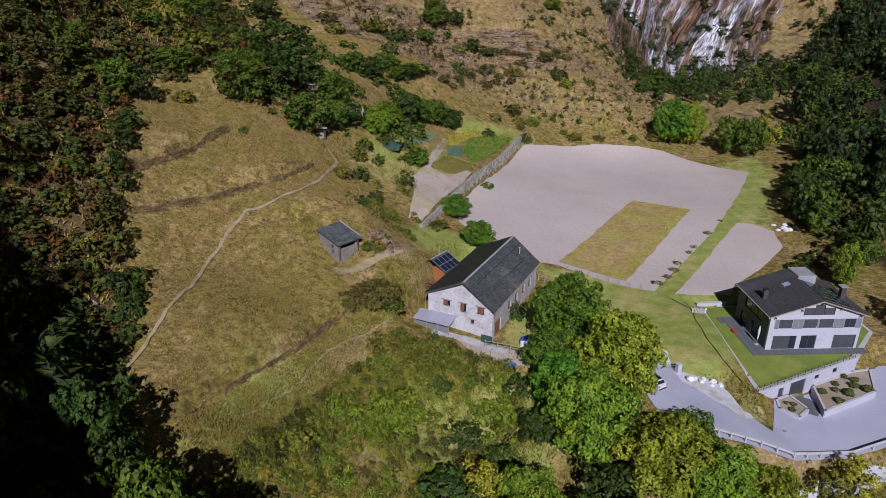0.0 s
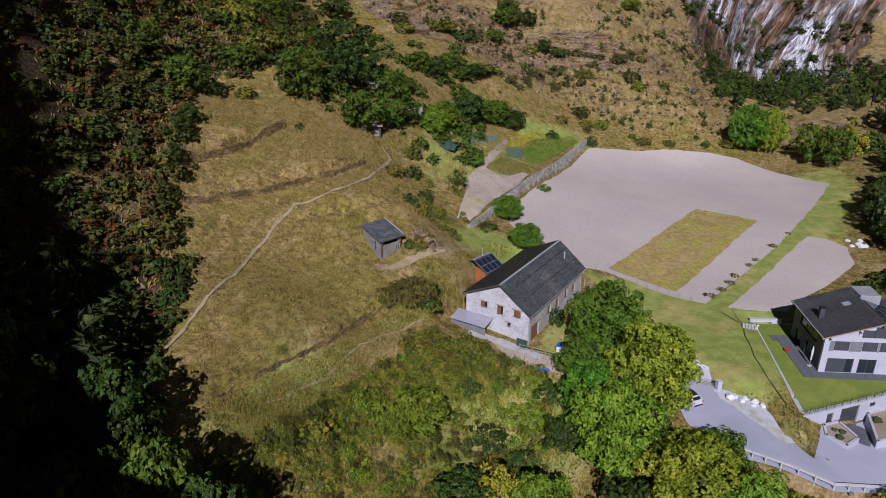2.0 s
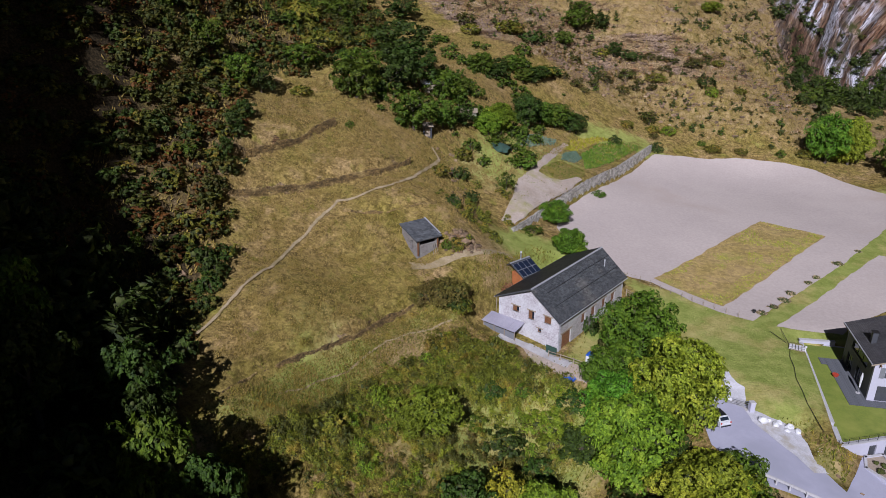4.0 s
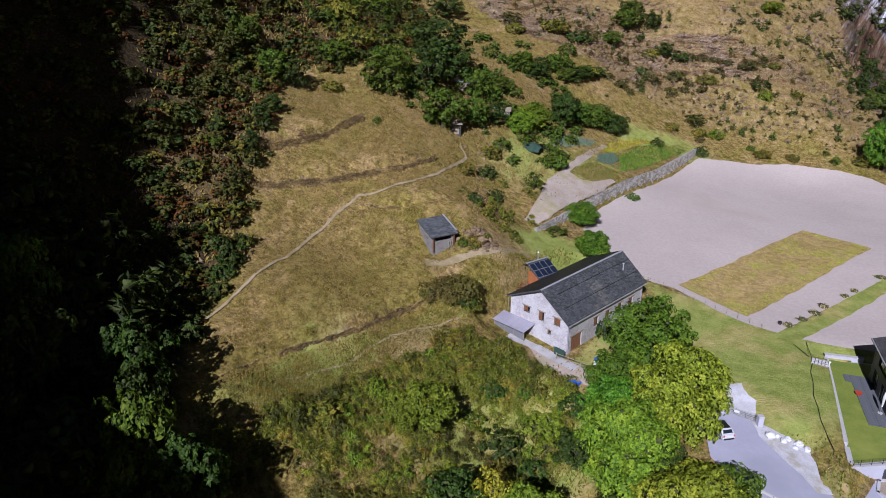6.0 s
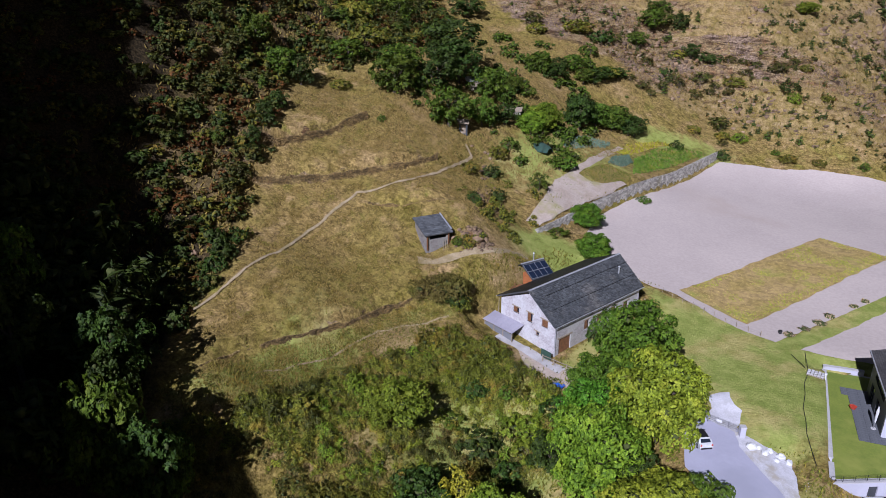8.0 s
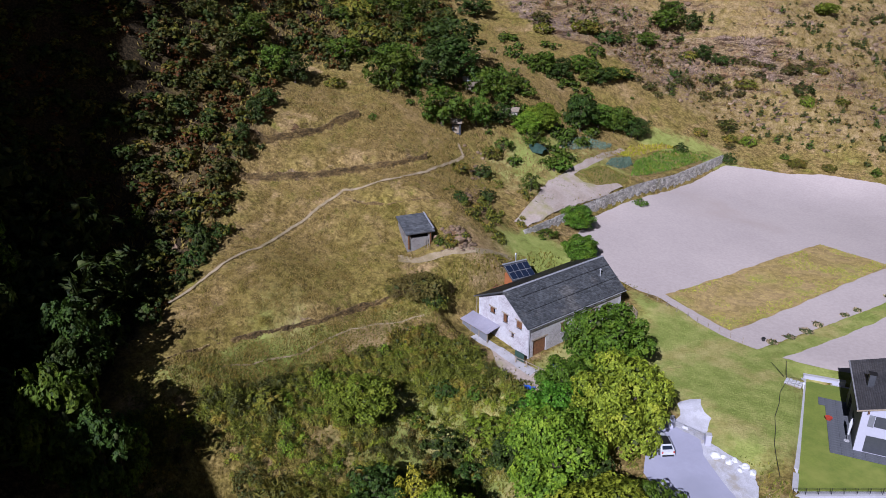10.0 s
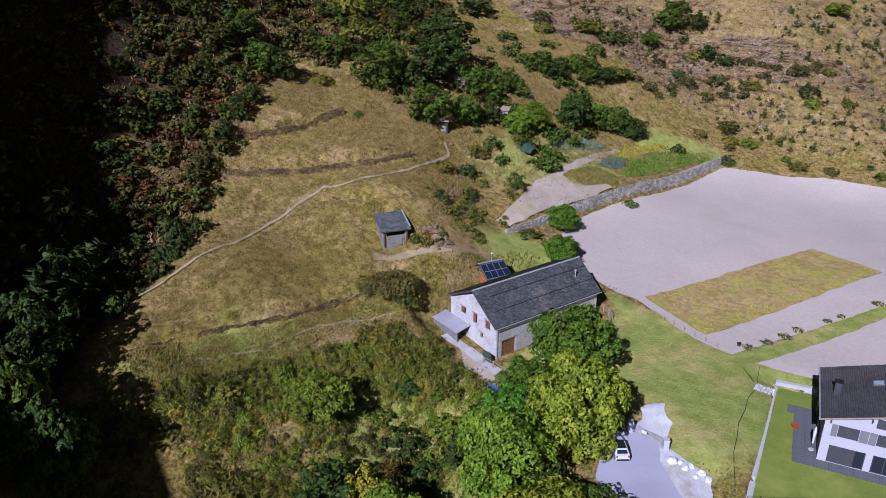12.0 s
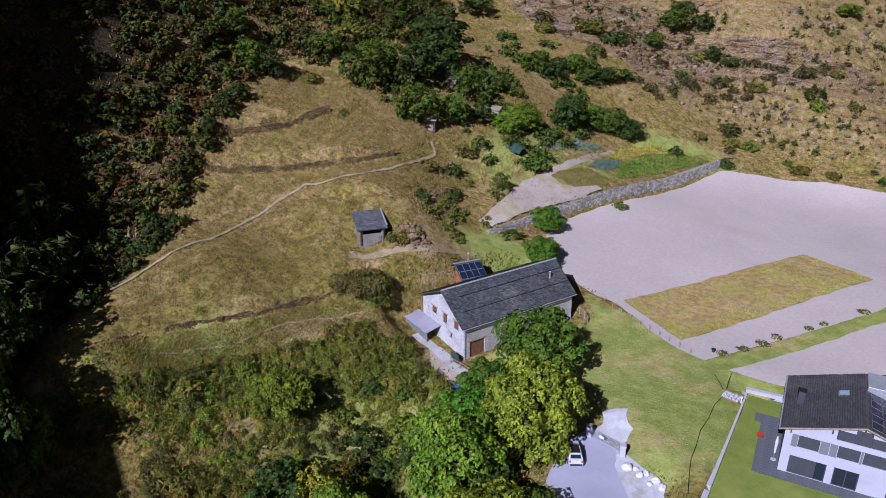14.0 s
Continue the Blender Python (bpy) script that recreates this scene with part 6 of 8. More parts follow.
def farmhouse():
    rng = np.random.default_rng(5)
    home = thing("farmhouse", (4.7, 86.6, 0), -24.15, "long pale stone farmhouse with a dark slate gable roof", "house")
    W, E, S, N, RX = -10.6, -0.45, 0.05, 18.7, -4.75
    ze, zw, zr = 4.45, 5.15, 8.25
    east = lambda x: zr - (x - RX) * (zr - ze) / (0 - RX)  # noqa: E731
    westz = lambda x: zr - (RX - x) * (zr - zw) / (RX + 11)  # noqa: E731
    low = -2.2
    south = Matrix.Translation((0, S, 0))
    holes = [rect(-8.2, -7.1, 3.55, 4.45), rect(-5.5, -4.55, 3.15, 4.5), rect(-2.85, -1.75, 3.4, 4.5), rect(-3.85, -3.25, 1.6, 2.2)]
    gable = [(W, low), (E, low), (E, east(E) - 0.2), (RX, zr - 0.2), (W, westz(W) - 0.2)]
    front = part("wall", wall_bm(gable, holes, 0.55, south), STONE, home, "whitewashed rough stone gable wall")
    for n, h in enumerate(holes):
        x0, x1, z0, z1 = h[0][0], h[1][0], h[0][1], h[2][1]
        w = window(home, south, x0, x1, z0, z1, lintel=GREYWOOD, bars=1 if n < 3 else 0)
        if n < 3:
            shutter_board(w, Matrix.Translation((0, S + 0.15, 0)), x0 + 0.04, x0 + (x1 - x0) * (0.98 if n == 2 else 0.6), z0 + 0.04, z1 - 0.04, WOOD, "brown wooden shutter")
    back = Matrix.Translation((0, N, 0)) @ pose(0, 0, 0, 0, 0, 180)
    part("wall", wall_bm([(-x, z) for x, z in gable][::-1], [], 0.55, back), STONE, home, "rough stone gable wall")
    side = pose(E, 0, 0, 0, 0, 90)
    holes = [rect(1.0, 3.4, -0.6, 2.0), rect(6.2, 7.3, 1.6, 3.0), rect(9.0, 10.2, 1.5, 3.0), rect(12.2, 13.3, 1.7, 3.1), rect(15.0, 16.2, 1.6, 3.0)]
    part("wall", wall_bm(rect(S + 0.55, N - 0.55, low, east(E) - 0.25), holes, 0.5, side), SIDESTONE_SHADED, home, "rough stone long wall, the deep eave's shade in its darker tone")
    for h in holes[1:]:
        w = window(home, side, h[0][0], h[1][0], h[0][1], h[2][1], lintel=GREYWOOD)
        shutter_board(w, side @ Matrix.Translation((0, 0.1, 0)), h[0][0] + 0.03, h[0][0] + 0.6, h[0][1] + 0.03, h[2][1] - 0.03, WOOD, "brown wooden shutter")
    gate = part("barn_door", moved(boxed((1.0, 0.2, -0.6), (3.4, 0.28, 2.0)), side), WOOD, home, "wide brown plank barn door")
    for i in range(12):
        part("plank", moved(boxed((1.02 + 0.2 * i, 0.16, -0.58), (1.19 + 0.2 * i, 0.2, 1.98), 0.005), side), WOOD, gate)
    part("door_lintel", moved(boxed((0.7, -0.05, 2.0), (3.7, 0.15, 2.25), 0.02), side), GREYWOOD, home, "heavy wooden door lintel")
    other = pose(W, 0, 0, 0, 0, -90)
    part("wall", wall_bm(rect(-(N - 0.55), -(S + 0.55), low, westz(W) - 0.25), [], 0.5, other), STONE, home, "rough stone long wall")
    a, b = S - 0.55, N + 0.35
    roof_slope(home, (0, a, ze), (0, b, ze), (RX, b, zr), (RX, a - 0.3, zr), rng, 0.36, 0.24)
    roof_slope(home, (-11, b, zw), (-11, a, zw), (RX, a - 0.3, zr), (RX, b, zr), rng, 0.36, 0.24)
    bm = bmesh.new()
    for k in (-1, 1):
        box(bm, (-0.02, a - 0.3, -0.01), (0.2, b, 0.02), 0, Matrix.Translation((RX, 0, zr + 0.075)) @ pose(0, 0, 0, 0, 38 if k > 0 else 153, 0))
    part("ridge_cap", bm, ZINC, home, "pale metal ridge cap")
    for x, z0, lab in ((0.02, ze, 1), (-11.02, zw, -1)):
        bm = tube(bmesh.new(), (x + 0.07 * lab, a, z0 - 0.1), (x + 0.07 * lab, b, z0 - 0.1), 0.07)
        part("gutter", bm, ZINC, home, "pale metal eave gutter")
    for i in range(14):
        y = S + 0.6 + i * 1.3
        part("rafter_end", solid([(E + 0.01, y, ze + 0.02), (-0.05, y, ze - 0.2), (-0.05, y, ze - 0.33), (E + 0.01, y, ze - 0.13)], (0, 0.12, 0)), WOOD, home)
    for r, lift in ((0.36, 0.0), (0.72, 0.0)):
        p0, p1 = Vector((RX * (1 - r), b, zr + (ze - zr) * r)), Vector((RX * (1 - r), a, zr + (ze - zr) * r))
        p0, p1 = Vector((RX * r, b, ze + (zr - ze) * r + 0.13)), Vector((RX * r, a + 1.5, ze + (zr - ze) * r + 0.13))
        part("snow_bar", tube(bmesh.new(), p0, p1, 0.035, None, 5), DARKMETAL, home, "thin dark snow bar across the slates")
    flue = part("flue", tube(bmesh.new(), (-2.6, 16.2, 6.2), (-2.6, 16.2, 7.5), 0.1), ZINC, home, "short metal flue pipe")
    part("flue_cap", tube(bmesh.new(), (-2.6, 16.2, 7.56), (-2.6, 16.2, 7.7), 0.2, 0.05), ZINC, flue)
    part("flashing", solid([(-2.95, 15.9, 6.62), (-2.25, 15.9, 6.06), (-2.25, 16.5, 6.06), (-2.95, 16.5, 6.62)], (0.03, 0, 0.05)), ZINC, flue)
    # lean-to against the gable
    shed = part("lean_to_roof", solid([(-12.0, -2.25, 1.6), (-6.15, -2.25, 1.6), (-6.0, S - 0.01, 2.2), (-11.8, S - 0.01, 2.2)], (0, 0, 0.07)), TIN, home, "pale lilac metal lean-to roof")
    for i in range(10):
        x = -11.85 + i * 0.62
        part("seam", solid([(x, -2.26, 1.675), (x + 0.04, -2.26, 1.675), (x + 0.04, S - 0.02, 2.275), (x, S - 0.02, 2.275)], (0, 0, 0.03)), TIN, shed)
    for x in (-11.8, -9.9, -8.1, -6.35):
        part("lean_to_post", boxed((x, -2.1, -1.6), (x + 0.1, -2.0, 1.62)), GREYWOOD, home)
    part("lean_to_wall", boxed((-11.8, -2.06, -1.6), (-6.35, -1.9, 0.25), 0.02), CONCRETE, home, "low pale wall of the lean-to")
    part("lean_to_mesh", boxed((-11.8, -1.99, 0.25), (-6.35, -1.975, 1.3)), SHUTTER, home, "grey mesh panel")
    part("downpipe", tube(bmesh.new(), (-11.0, 0.0, 4.95), (-11.05, 0.0, 2.3), 0.05), GREYWOOD, home, "thin downpipe at the corner")
    part("drain_pipe", tube(bmesh.new(), (E + 0.08, S + 0.1, ze - 0.3), (E + 0.08, S + 0.1, -1), 0.06), ZINC, home)
    # green garden gate panel at the south-east corner
    part("gate_panel", boxed((-1.6, -1.2, -1.3), (0.1, -1.14, 1.0), 0.01, pose(0, 0, 0, 0, 0, 0)), NETTING, home, "green mesh gate panel at the corner")
    return home


def solar_shed():
    home = thing("solar_shed", (-2.7, 100.1, 0), 56.0, "small orange boarded shed with solar panels on its roof", "shed")
    part("wall", boxed((-1.8, -1.0, 0.5), (1.8, 1.2, 5.4)), ORANGE, home, "orange wooden boarding")
    for i in range(15):
        part("board", boxed((-1.78 + 0.235 * i, -1.04, 0.6), (-1.58 + 0.235 * i, -1.0, 5.3), 0.005), ORANGE, home)
    roof = part("roof", solid([(-2.1, -1.45, 5.2), (2.1, -1.45, 5.2), (2.1, 1.35, 6.75), (-2.1, 1.35, 6.75)], (0, 0, -0.12)), SLATE, home, "sloping slate roof")
    part("roof_back", solid([(-2.1, 1.38, 6.75), (2.1, 1.38, 6.75), (2.1, 2.3, 6.2), (-2.1, 2.3, 6.2)], (0, 0, -0.12)), ANTHRACITE, home, "dark green rear roof slope")
    k = 1.55 / 2.8
    for i in range(4):
        for j in range(2):
            x0, y0 = -2.0 + 1.01 * i, -1.38 + 1.2 * j
            z0 = 5.2 + (y0 + 1.45) * k + 0.06
            p = part("solar_panel", solid([(x0, y0, z0), (x0 + 0.98, y0, z0), (x0 + 0.98, y0 + 1.15, z0 + 1.15 * k), (x0, y0 + 1.15, z0 + 1.15 * k)], (0, 0, 0.04)), STEEL, roof, "dark blue solar panel in a metal frame")
            part("cell_sheet", solid([(x0 + 0.03, y0 + 0.03, z0 + 0.045 + 0.03 * k), (x0 + 0.95, y0 + 0.03, z0 + 0.045 + 0.03 * k), (x0 + 0.95, y0 + 1.12, z0 + 0.045 + 1.12 * k), (x0 + 0.03, y0 + 1.12, z0 + 0.045 + 1.12 * k)], (0, 0, 0.006)), PV, p)
    part("ridge_cap", boxed((-2.15, 1.25, 6.72), (2.15, 1.47, 6.84), 0.02), ZINC, home, "pale ridge strip")
    pipe = part("flue", tube(bmesh.new(), (0.3, 1.5, 6.2), (0.3, 1.5, 7.9), 0.11), STEEL, home, "shiny steel flue")
    part("flue_cap", tube(bmesh.new(), (0.3, 1.5, 7.93), (0.3, 1.5, 8.08), 0.18, 0.1), STEEL, pipe)
    return home


def hut():
    rng = np.random.default_rng(9)
    home = thing("stone_hut", (-18.6, 96.5, 9.1), 50.0, "small square stone hut with a sloping slate roof", "hut")
    hs, hn = 2.1, 3.15
    part("wall", wall_bm(rect(-2.0, 2.0, -1.5, hs), [rect(-1.4, 1.4, 1.1, 1.95)], 0.4, Matrix.Translation((0, -2.0, 0))), HUTSTONE, home, "rough stone front with a dark open loft")
    part("wall", wall_bm(rect(-2.0, 2.0, -1.0, hn), [], 0.4, pose(0, 2.2, 0, 0, 0, 180)), HUTSTONE, home, "rough stone back wall")
    for x, turn in ((-2.0, -90), (2.0, 90)):
        low, high = (-1.6, 1.8) if turn > 0 else (-1.8, 1.6)
        pts = [(low, -1.3), (high, -1.3), (high, hn - 0.15 if turn > 0 else hs), (low, hs if turn > 0 else hn - 0.15)]
        part("wall", wall_bm(pts, [rect(0.2, 1.0, 0.1, 1.7)] if turn < 0 else [], 0.4, pose(x, 0, 0, 0, 0, turn)), HUTSTONE, home, "rough stone side wall")
    part("loft_board", boxed((-1.6, -1.6, 0.7), (1.6, 1.7, 0.8)), GREYWOOD, home)
    roof_slope(home, (-2.3, -2.5, hs), (2.3, -2.5, hs), (2.3, 2.55, hn + 0.25), (-2.3, 2.55, hn + 0.25), rng, 0.5, 0.34)
    part("flashing", solid([(2.15, -2.0, hs + 0.25), (2.4, -2.0, hs + 0.25), (2.4, 2.5, hn + 0.36), (2.15, 2.5, hn + 0.36)], (0, 0, 0.05)), ZINC, home, "pale metal verge strip")
    for x in (-1.9, 1.6):
        part("corner_post", boxed((x, -2.25, -0.4), (x + 0.16, -2.05, hs)), WOOD, home, "reddish wooden post")
    for i in range(3):
        part("pole", tube(bmesh.new(), (0.6 + 0.4 * i, -2.7, -0.9), (0.7 + 0.35 * i, -2.3, 1.0), 0.04), GREYWOOD, home, "leaning wooden pole")
    return home


def modern_house():
    rng = np.random.default_rng(15)
    base = (42.5, 86.2, -0.5)
    home = thing("modern_house", base, 4.5, "modern white rendered house with a dark slate roof", "house")
    Wd, Dp, ze, zr, RX, low = 13.1, 9.7, 5.55, 7.75, 6.6, -0.6
    south = Matrix.Identity(4)
    gable = [(0, low), (Wd, low), (Wd, ze - 0.25), (RX, zr - 0.22), (0, ze - 0.25)]
    holes = [rect(0.85, 4.2, 0.02, 2.15), rect(4.85, 7.05, 0.02, 2.15), rect(9.5, 12.7, 0.02, 2.15), rect(1.3, 3.2, 3.3, 4.7), rect(4.8, 6.7, 3.3, 4.7), rect(7.0, 9.0, 3.3, 4.7), rect(10.6, 12.2, 3.3, 4.7), [(4.45, 5.3), (8.85, 5.3), (8.85, 6.45), (7.35, 6.45), (7.35, 6.95), (5.95, 6.95), (5.95, 6.45), (4.45, 6.45)]]
    part("wall", wall_bm(gable, holes, 0.35, south), PLASTER, home, "smooth white rendered gable wall")
    for n, h in enumerate(holes[:7]):
        w = window(home, south, h[0][0], h[1][0], h[0][1], h[2][1], ANTHRACITE, bars=1, deep=0.1)
        if n in (0, 2):
            part("screen", boxed((h[0][0] + 0.08, 0.06, h[0][1] + 0.05), (h[0][0] + (h[1][0] - h[0][0]) * (0.72 if n == 0 else 0.95), 0.09, h[2][1] - 0.05)), SCREEN, w, "closed dark sliding screen")
        if n in (3, 4, 5):
            part("screen", boxed((h[0][0] + 0.06, 0.06, h[0][1] + 0.05), (h[0][0] + (h[1][0] - h[0][0]) * 0.97, 0.09, h[2][1] - 0.05)), SCREEN, w, "closed dark screen")
    top = part("gable_window", boxed((4.5, 0.12, 5.3), (8.8, 0.2, 6.45)), ANTHRACITE, home, "stepped dark gable window")
    for x0, x1, z1 in ((4.5, 5.9, 6.4), (6.0, 7.3, 6.9), (7.4, 8.8, 6.4)):
        part("screen", boxed((x0, 0.05, 5.35), (x1, 0.1, z1)), SCREEN, top, "dark hatched screen")
    for x0, x1 in ((0.7, 1.25), (3.25, 4.05), (4.1, 4.75), (6.75, 6.95), (9.05, 9.8), (9.85, 10.55), (12.25, 13.0)):
        part("panel", boxed((x0, -0.04, 3.28), (x1, 0.0, 4.72)), SHUTTER, home, "flat grey panel between windows")
    side = pose(0, Dp, 0, 0, 0, -90)
    holes = [rect(2.2, 7.6, 3.2, 4.7), rect(1.5, 3.5, 0.05, 2.2), rect(5.0, 7.2, 0.05, 2.2)]
    # this wall takes the dark material, the other three white render
    part("wall", wall_bm(rect(0.0, Dp - 0.35, low, ze - 0.25), holes, 0.35, side), ANTHRACITE, home, "dark side wall")
    for h in holes:
        window(home, side, h[0][0], h[1][0], h[0][1], h[2][1], ANTHRACITE, bars=2, deep=0.12)
    part("wall", wall_bm(rect(0.35, Dp, low, ze - 0.25), [], 0.35, pose(Wd, 0, 0, 0, 0, 90)), PLASTER, home, "white rendered side wall")
    part("wall", wall_bm([(-x, z) for x, z in gable][::-1], [], 0.35, pose(0, Dp, 0, 0, 0, 180)), PLASTER, home, "white rendered back wall")
    a, b, o = -0.55, Dp + 0.5, 0.65
    zo = ze - o * (zr - ze) / RX
    roof_slope(home, (-o, b, zo), (-o, a, zo), (RX, a, zr), (RX, b, zr), rng, 0.3, 0.22, material=ROOFSLATE)
    zo2 = ze - o * (zr - ze) / (Wd - RX)
    east = roof_slope(home, (Wd + o, a, zo2), (Wd + o, b, zo2), (RX, b, zr), (RX, a, zr), rng, 0.3, 0.22, material=ROOFSLATE)
    for pts in ([(-o, a - 0.03, zo - 0.02), (RX, a - 0.03, zr - 0.02), (RX, a - 0.03, zr - 0.2), (-o, a - 0.03, zo - 0.2)], [(Wd + o, a - 0.03, zo2 - 0.02), (RX, a - 0.03, zr - 0.02), (RX, a - 0.03, zr - 0.2), (Wd + o, a - 0.03, zo2 - 0.2)]):
        part("barge_board", solid(pts, (0, 0.03, 0)), GREYWOOD, home, "thin wooden barge board")
    for x, z in ((0.5, ze - 0.35), (4.0, 6.3), (RX, zr - 0.55), (9.5, 6.4), (Wd - 0.6, ze - 0.3)):
        part("bracket", boxed((x - 0.06, a + 0.05, z - 0.15), (x + 0.06, 0.0, z + 0.03)), WOOD, home, "small wooden roof bracket")
    kx = (zr - ze) / RX
    sk = part("skylight", solid([(4.2, 5.6, ze + 4.2 * kx + 0.05), (5.2, 5.6, ze + 5.2 * kx + 0.05), (5.2, 6.5, ze + 5.2 * kx + 0.05), (4.2, 6.5, ze + 4.2 * kx + 0.05)], (0, 0, 0.1)), STEEL, home, "roof window in a metal frame")
    part("pane", solid([(4.3, 5.7, ze + 4.3 * kx + 0.155), (5.1, 5.7, ze + 5.1 * kx + 0.155), (5.1, 6.4, ze + 5.1 * kx + 0.155), (4.3, 6.4, ze + 4.3 * kx + 0.155)], (0, 0, 0.008)), SKYPANE, sk)
    ch = part("chimney", boxed((0.6, 4.0, ze - 0.2), (1.25, 4.6, ze + 1.75), 0.03), ANTHRACITE, home, "dark clad chimney")
    part("chimney_cap", boxed((0.52, 3.92, ze + 1.78), (1.33, 4.68, ze + 1.86)), DARKMETAL, ch)
    ch = part("chimney", boxed((11.6, 3.6, ze - 0.2), (12.3, 4.3, ze + 2.1), 0.03), ANTHRACITE, home, "dark clad chimney")
    part("chimney_cap", boxed((11.4, 3.4, ze + 2.15), (12.5, 4.5, ze + 2.25)), ZINC, ch)
    part("dormer", boxed((6.7, 6.6, zr - 1.4), (9.4, 9.8, zr + 0.45), 0.04), ZINC, home, "zinc clad box dormer")
    k2 = (zr - ze) / (Wd - RX)
    for i in range(4):
        for j in range(5):
            x0, y0 = 7.0 + 1.08 * i, -0.2 + 1.3 * j
            z0, z1 = zr - (x0 - RX) * k2 + 0.1, zr - (x0 + 1.04 - RX) * k2 + 0.1
            p = part("solar_panel", solid([(x0, y0, z0), (x0 + 1.04, y0, z1), (x0 + 1.04, y0 + 1.25, z1), (x0, y0 + 1.25, z0)], (0, 0, 0.04)), STEEL, east, "black solar panel")
            part("cell_sheet", solid([(x0 + 0.03, y0 + 0.03, z0 + 0.04), (x0 + 1.01, y0 + 0.03, z1 + 0.046), (x0 + 1.01, y0 + 1.22, z1 + 0.046), (x0 + 0.03, y0 + 1.22, z0 + 0.04)], (0, 0, 0.006)), PV, p)
    part("verge_strip", solid([(-o, b, zo + 0.02), (-o, a, zo + 0.02), (-o + 0.12, a, zo + 0.06), (-o + 0.12, b, zo + 0.06)], (0, 0, 0.06)), ZINC, home, "pale metal eave strip")
    return home


def platform():
    tagged(part("platform", prism(PLATFORM, -4.6, LAWN_Z), CONCRETE, None), "pale concrete base under the lawn", "terrace", kind="structure")
    flat = lambda x, y: np.full(x.shape, LAWN_Z)  # noqa: E731
    inner = [(37.5, 76.2), (54.0, 85.0), (60.0, 92.2), (59.6, 100.2), (37.3, 99.0)]
    tagged(sheet("lawn", inner, LAWN, 0.02, 1.2, 0.0, flat), "smooth bright mown lawn", "lawn", kind="structure")
    rngs = np.random.default_rng(3)
    deck = tagged(new("terrace"), "dark slate paved terrace round the house", "terrace", kind="structure")
    deck.matrix_world = pose(42.5, 86.2, LAWN_Z + 0.02, 0, 0, 4.5)
    n = 0
    slab = {}
    for x0, x1, y0, y1 in ((-2.3, 0.0, -1.45, 9.6), (0.0, 14.2, -1.45, 0.0), (-3.0, -2.3, 7.9, 9.6)):
        part("bedding", boxed((x0, y0, 0.0), (x1, y1, 0.03)), ANTHRACITE, deck)
        y = y0
        while y < y1 - 0.1:
            x, h = x0 + 0.0, min(0.46, y1 - y)
            while x < x1 - 0.1:
                w = min(1.15, x1 - x)
                key = (round(w, 2), round(h, 2))
                if key not in slab:
                    made = part("slab", boxed((0.01, 0.01, 0.03), (w - 0.01, h - 0.01, 0.06), 0.006), DECK, deck)
                    slab[key] = made.data
                else:
                    made = new("slab", slab[key])
                    made.parent = deck
                made.location = (x, y, 0)
                x += w
                n += 1
            y += h
    # retaining wall to the forecourt
    (ax, ay), (bx, by) = PLATFORM[0], PLATFORM[1]
    run, turn = math.hypot(bx - ax, by - ay), math.degrees(math.atan2(by - ay, bx - ax))
    m = pose(ax, ay, 0, 0, 0, turn) @ Matrix.Translation((0, -0.25, 0))
    wall = tagged(new("wall_forecourt"), "white rendered retaining wall with garage and doors", "wall", kind="structure")
    holes = [rect(6.4, 9.3, -3.3, -0.75), rect(4.2, 5.2, -3.0, -0.95), rect(11.0, 11.9, -1.5, -0.9), rect(14.6, 15.5, -1.5, -0.8), rect(2.4, 3.2, -2.5, -2.42)]
    part("facing", wall_bm(rect(0, run, -4.6, LAWN_Z + 0.12), holes, 0.24, m), PLASTER, wall, "white render")
    part("garage_door", moved(boxed((6.4, 0.15, -3.3), (9.3, 0.2, -0.75)), m), ANTHRACITE, wall, "dark garage door")
    for i in range(1, 6):
        part("rib", moved(boxed((6.45, 0.13, -3.3 + 0.42 * i), (9.25, 0.15, -3.28 + 0.42 * i)), m), DARKMETAL, wall)
    part("door", moved(boxed((4.2, 0.15, -3.0), (5.2, 0.2, -0.95)), m), ANTHRACITE, wall, "dark side door")
    for h in holes[2:]:
        window(wall, m, h[0][0], h[1][0], h[0][1], h[2][1], ANTHRACITE, bars=0, deep=0.08)
    part("coping", moved(boxed((-0.1, -0.06, LAWN_Z + 0.12), (run, 0.3, LAWN_Z + 0.2), 0.015), m), CONCRETE, wall)
    rail = thing("lawn_fence", (ax, ay, LAWN_Z + 0.2), turn, "low dark wire fence along the lawn edge", "fence")
    for i in range(16):
        part("post", boxed((0.1 + i * 1.27, -0.12, 0), (0.14 + i * 1.27, -0.08, 0.75)), DARKMETAL, rail)
    for z in (0.2, 0.38, 0.56, 0.74):
        part("wire", boxed((0.1, -0.107, z), (19.2, -0.093, z + 0.014)), DARKMETAL, rail)
    # low wall along the western side of the lawn
    for name, (x0, y0), (x1, y1) in (("wall_lawn_west", (37.25, 79.2), (36.95, 98.2)), ("wall_lawn_corner", (37.35, 75.7), (37.3, 78.4)), ("wall_lawn_north", (36.9, 99.3), (41.6, 99.9))):
        size, ang = math.hypot(x1 - x0, y1 - y0), math.degrees(math.atan2(y1 - y0, x1 - x0))
        body = tagged(new(name), "low white rendered garden wall", "wall", kind="structure")
        body.matrix_world = pose(x0, y0, 0, 0, 0, ang)
        part("wall_body", boxed((0, -0.25, -1.6), (size, 0.2, 0.0), 0.02), PLASTER, body)
        part("coping", boxed((-0.04, -0.3, 0.0), (size + 0.04, 0.25, 0.07), 0.015), CONCRETE, body)
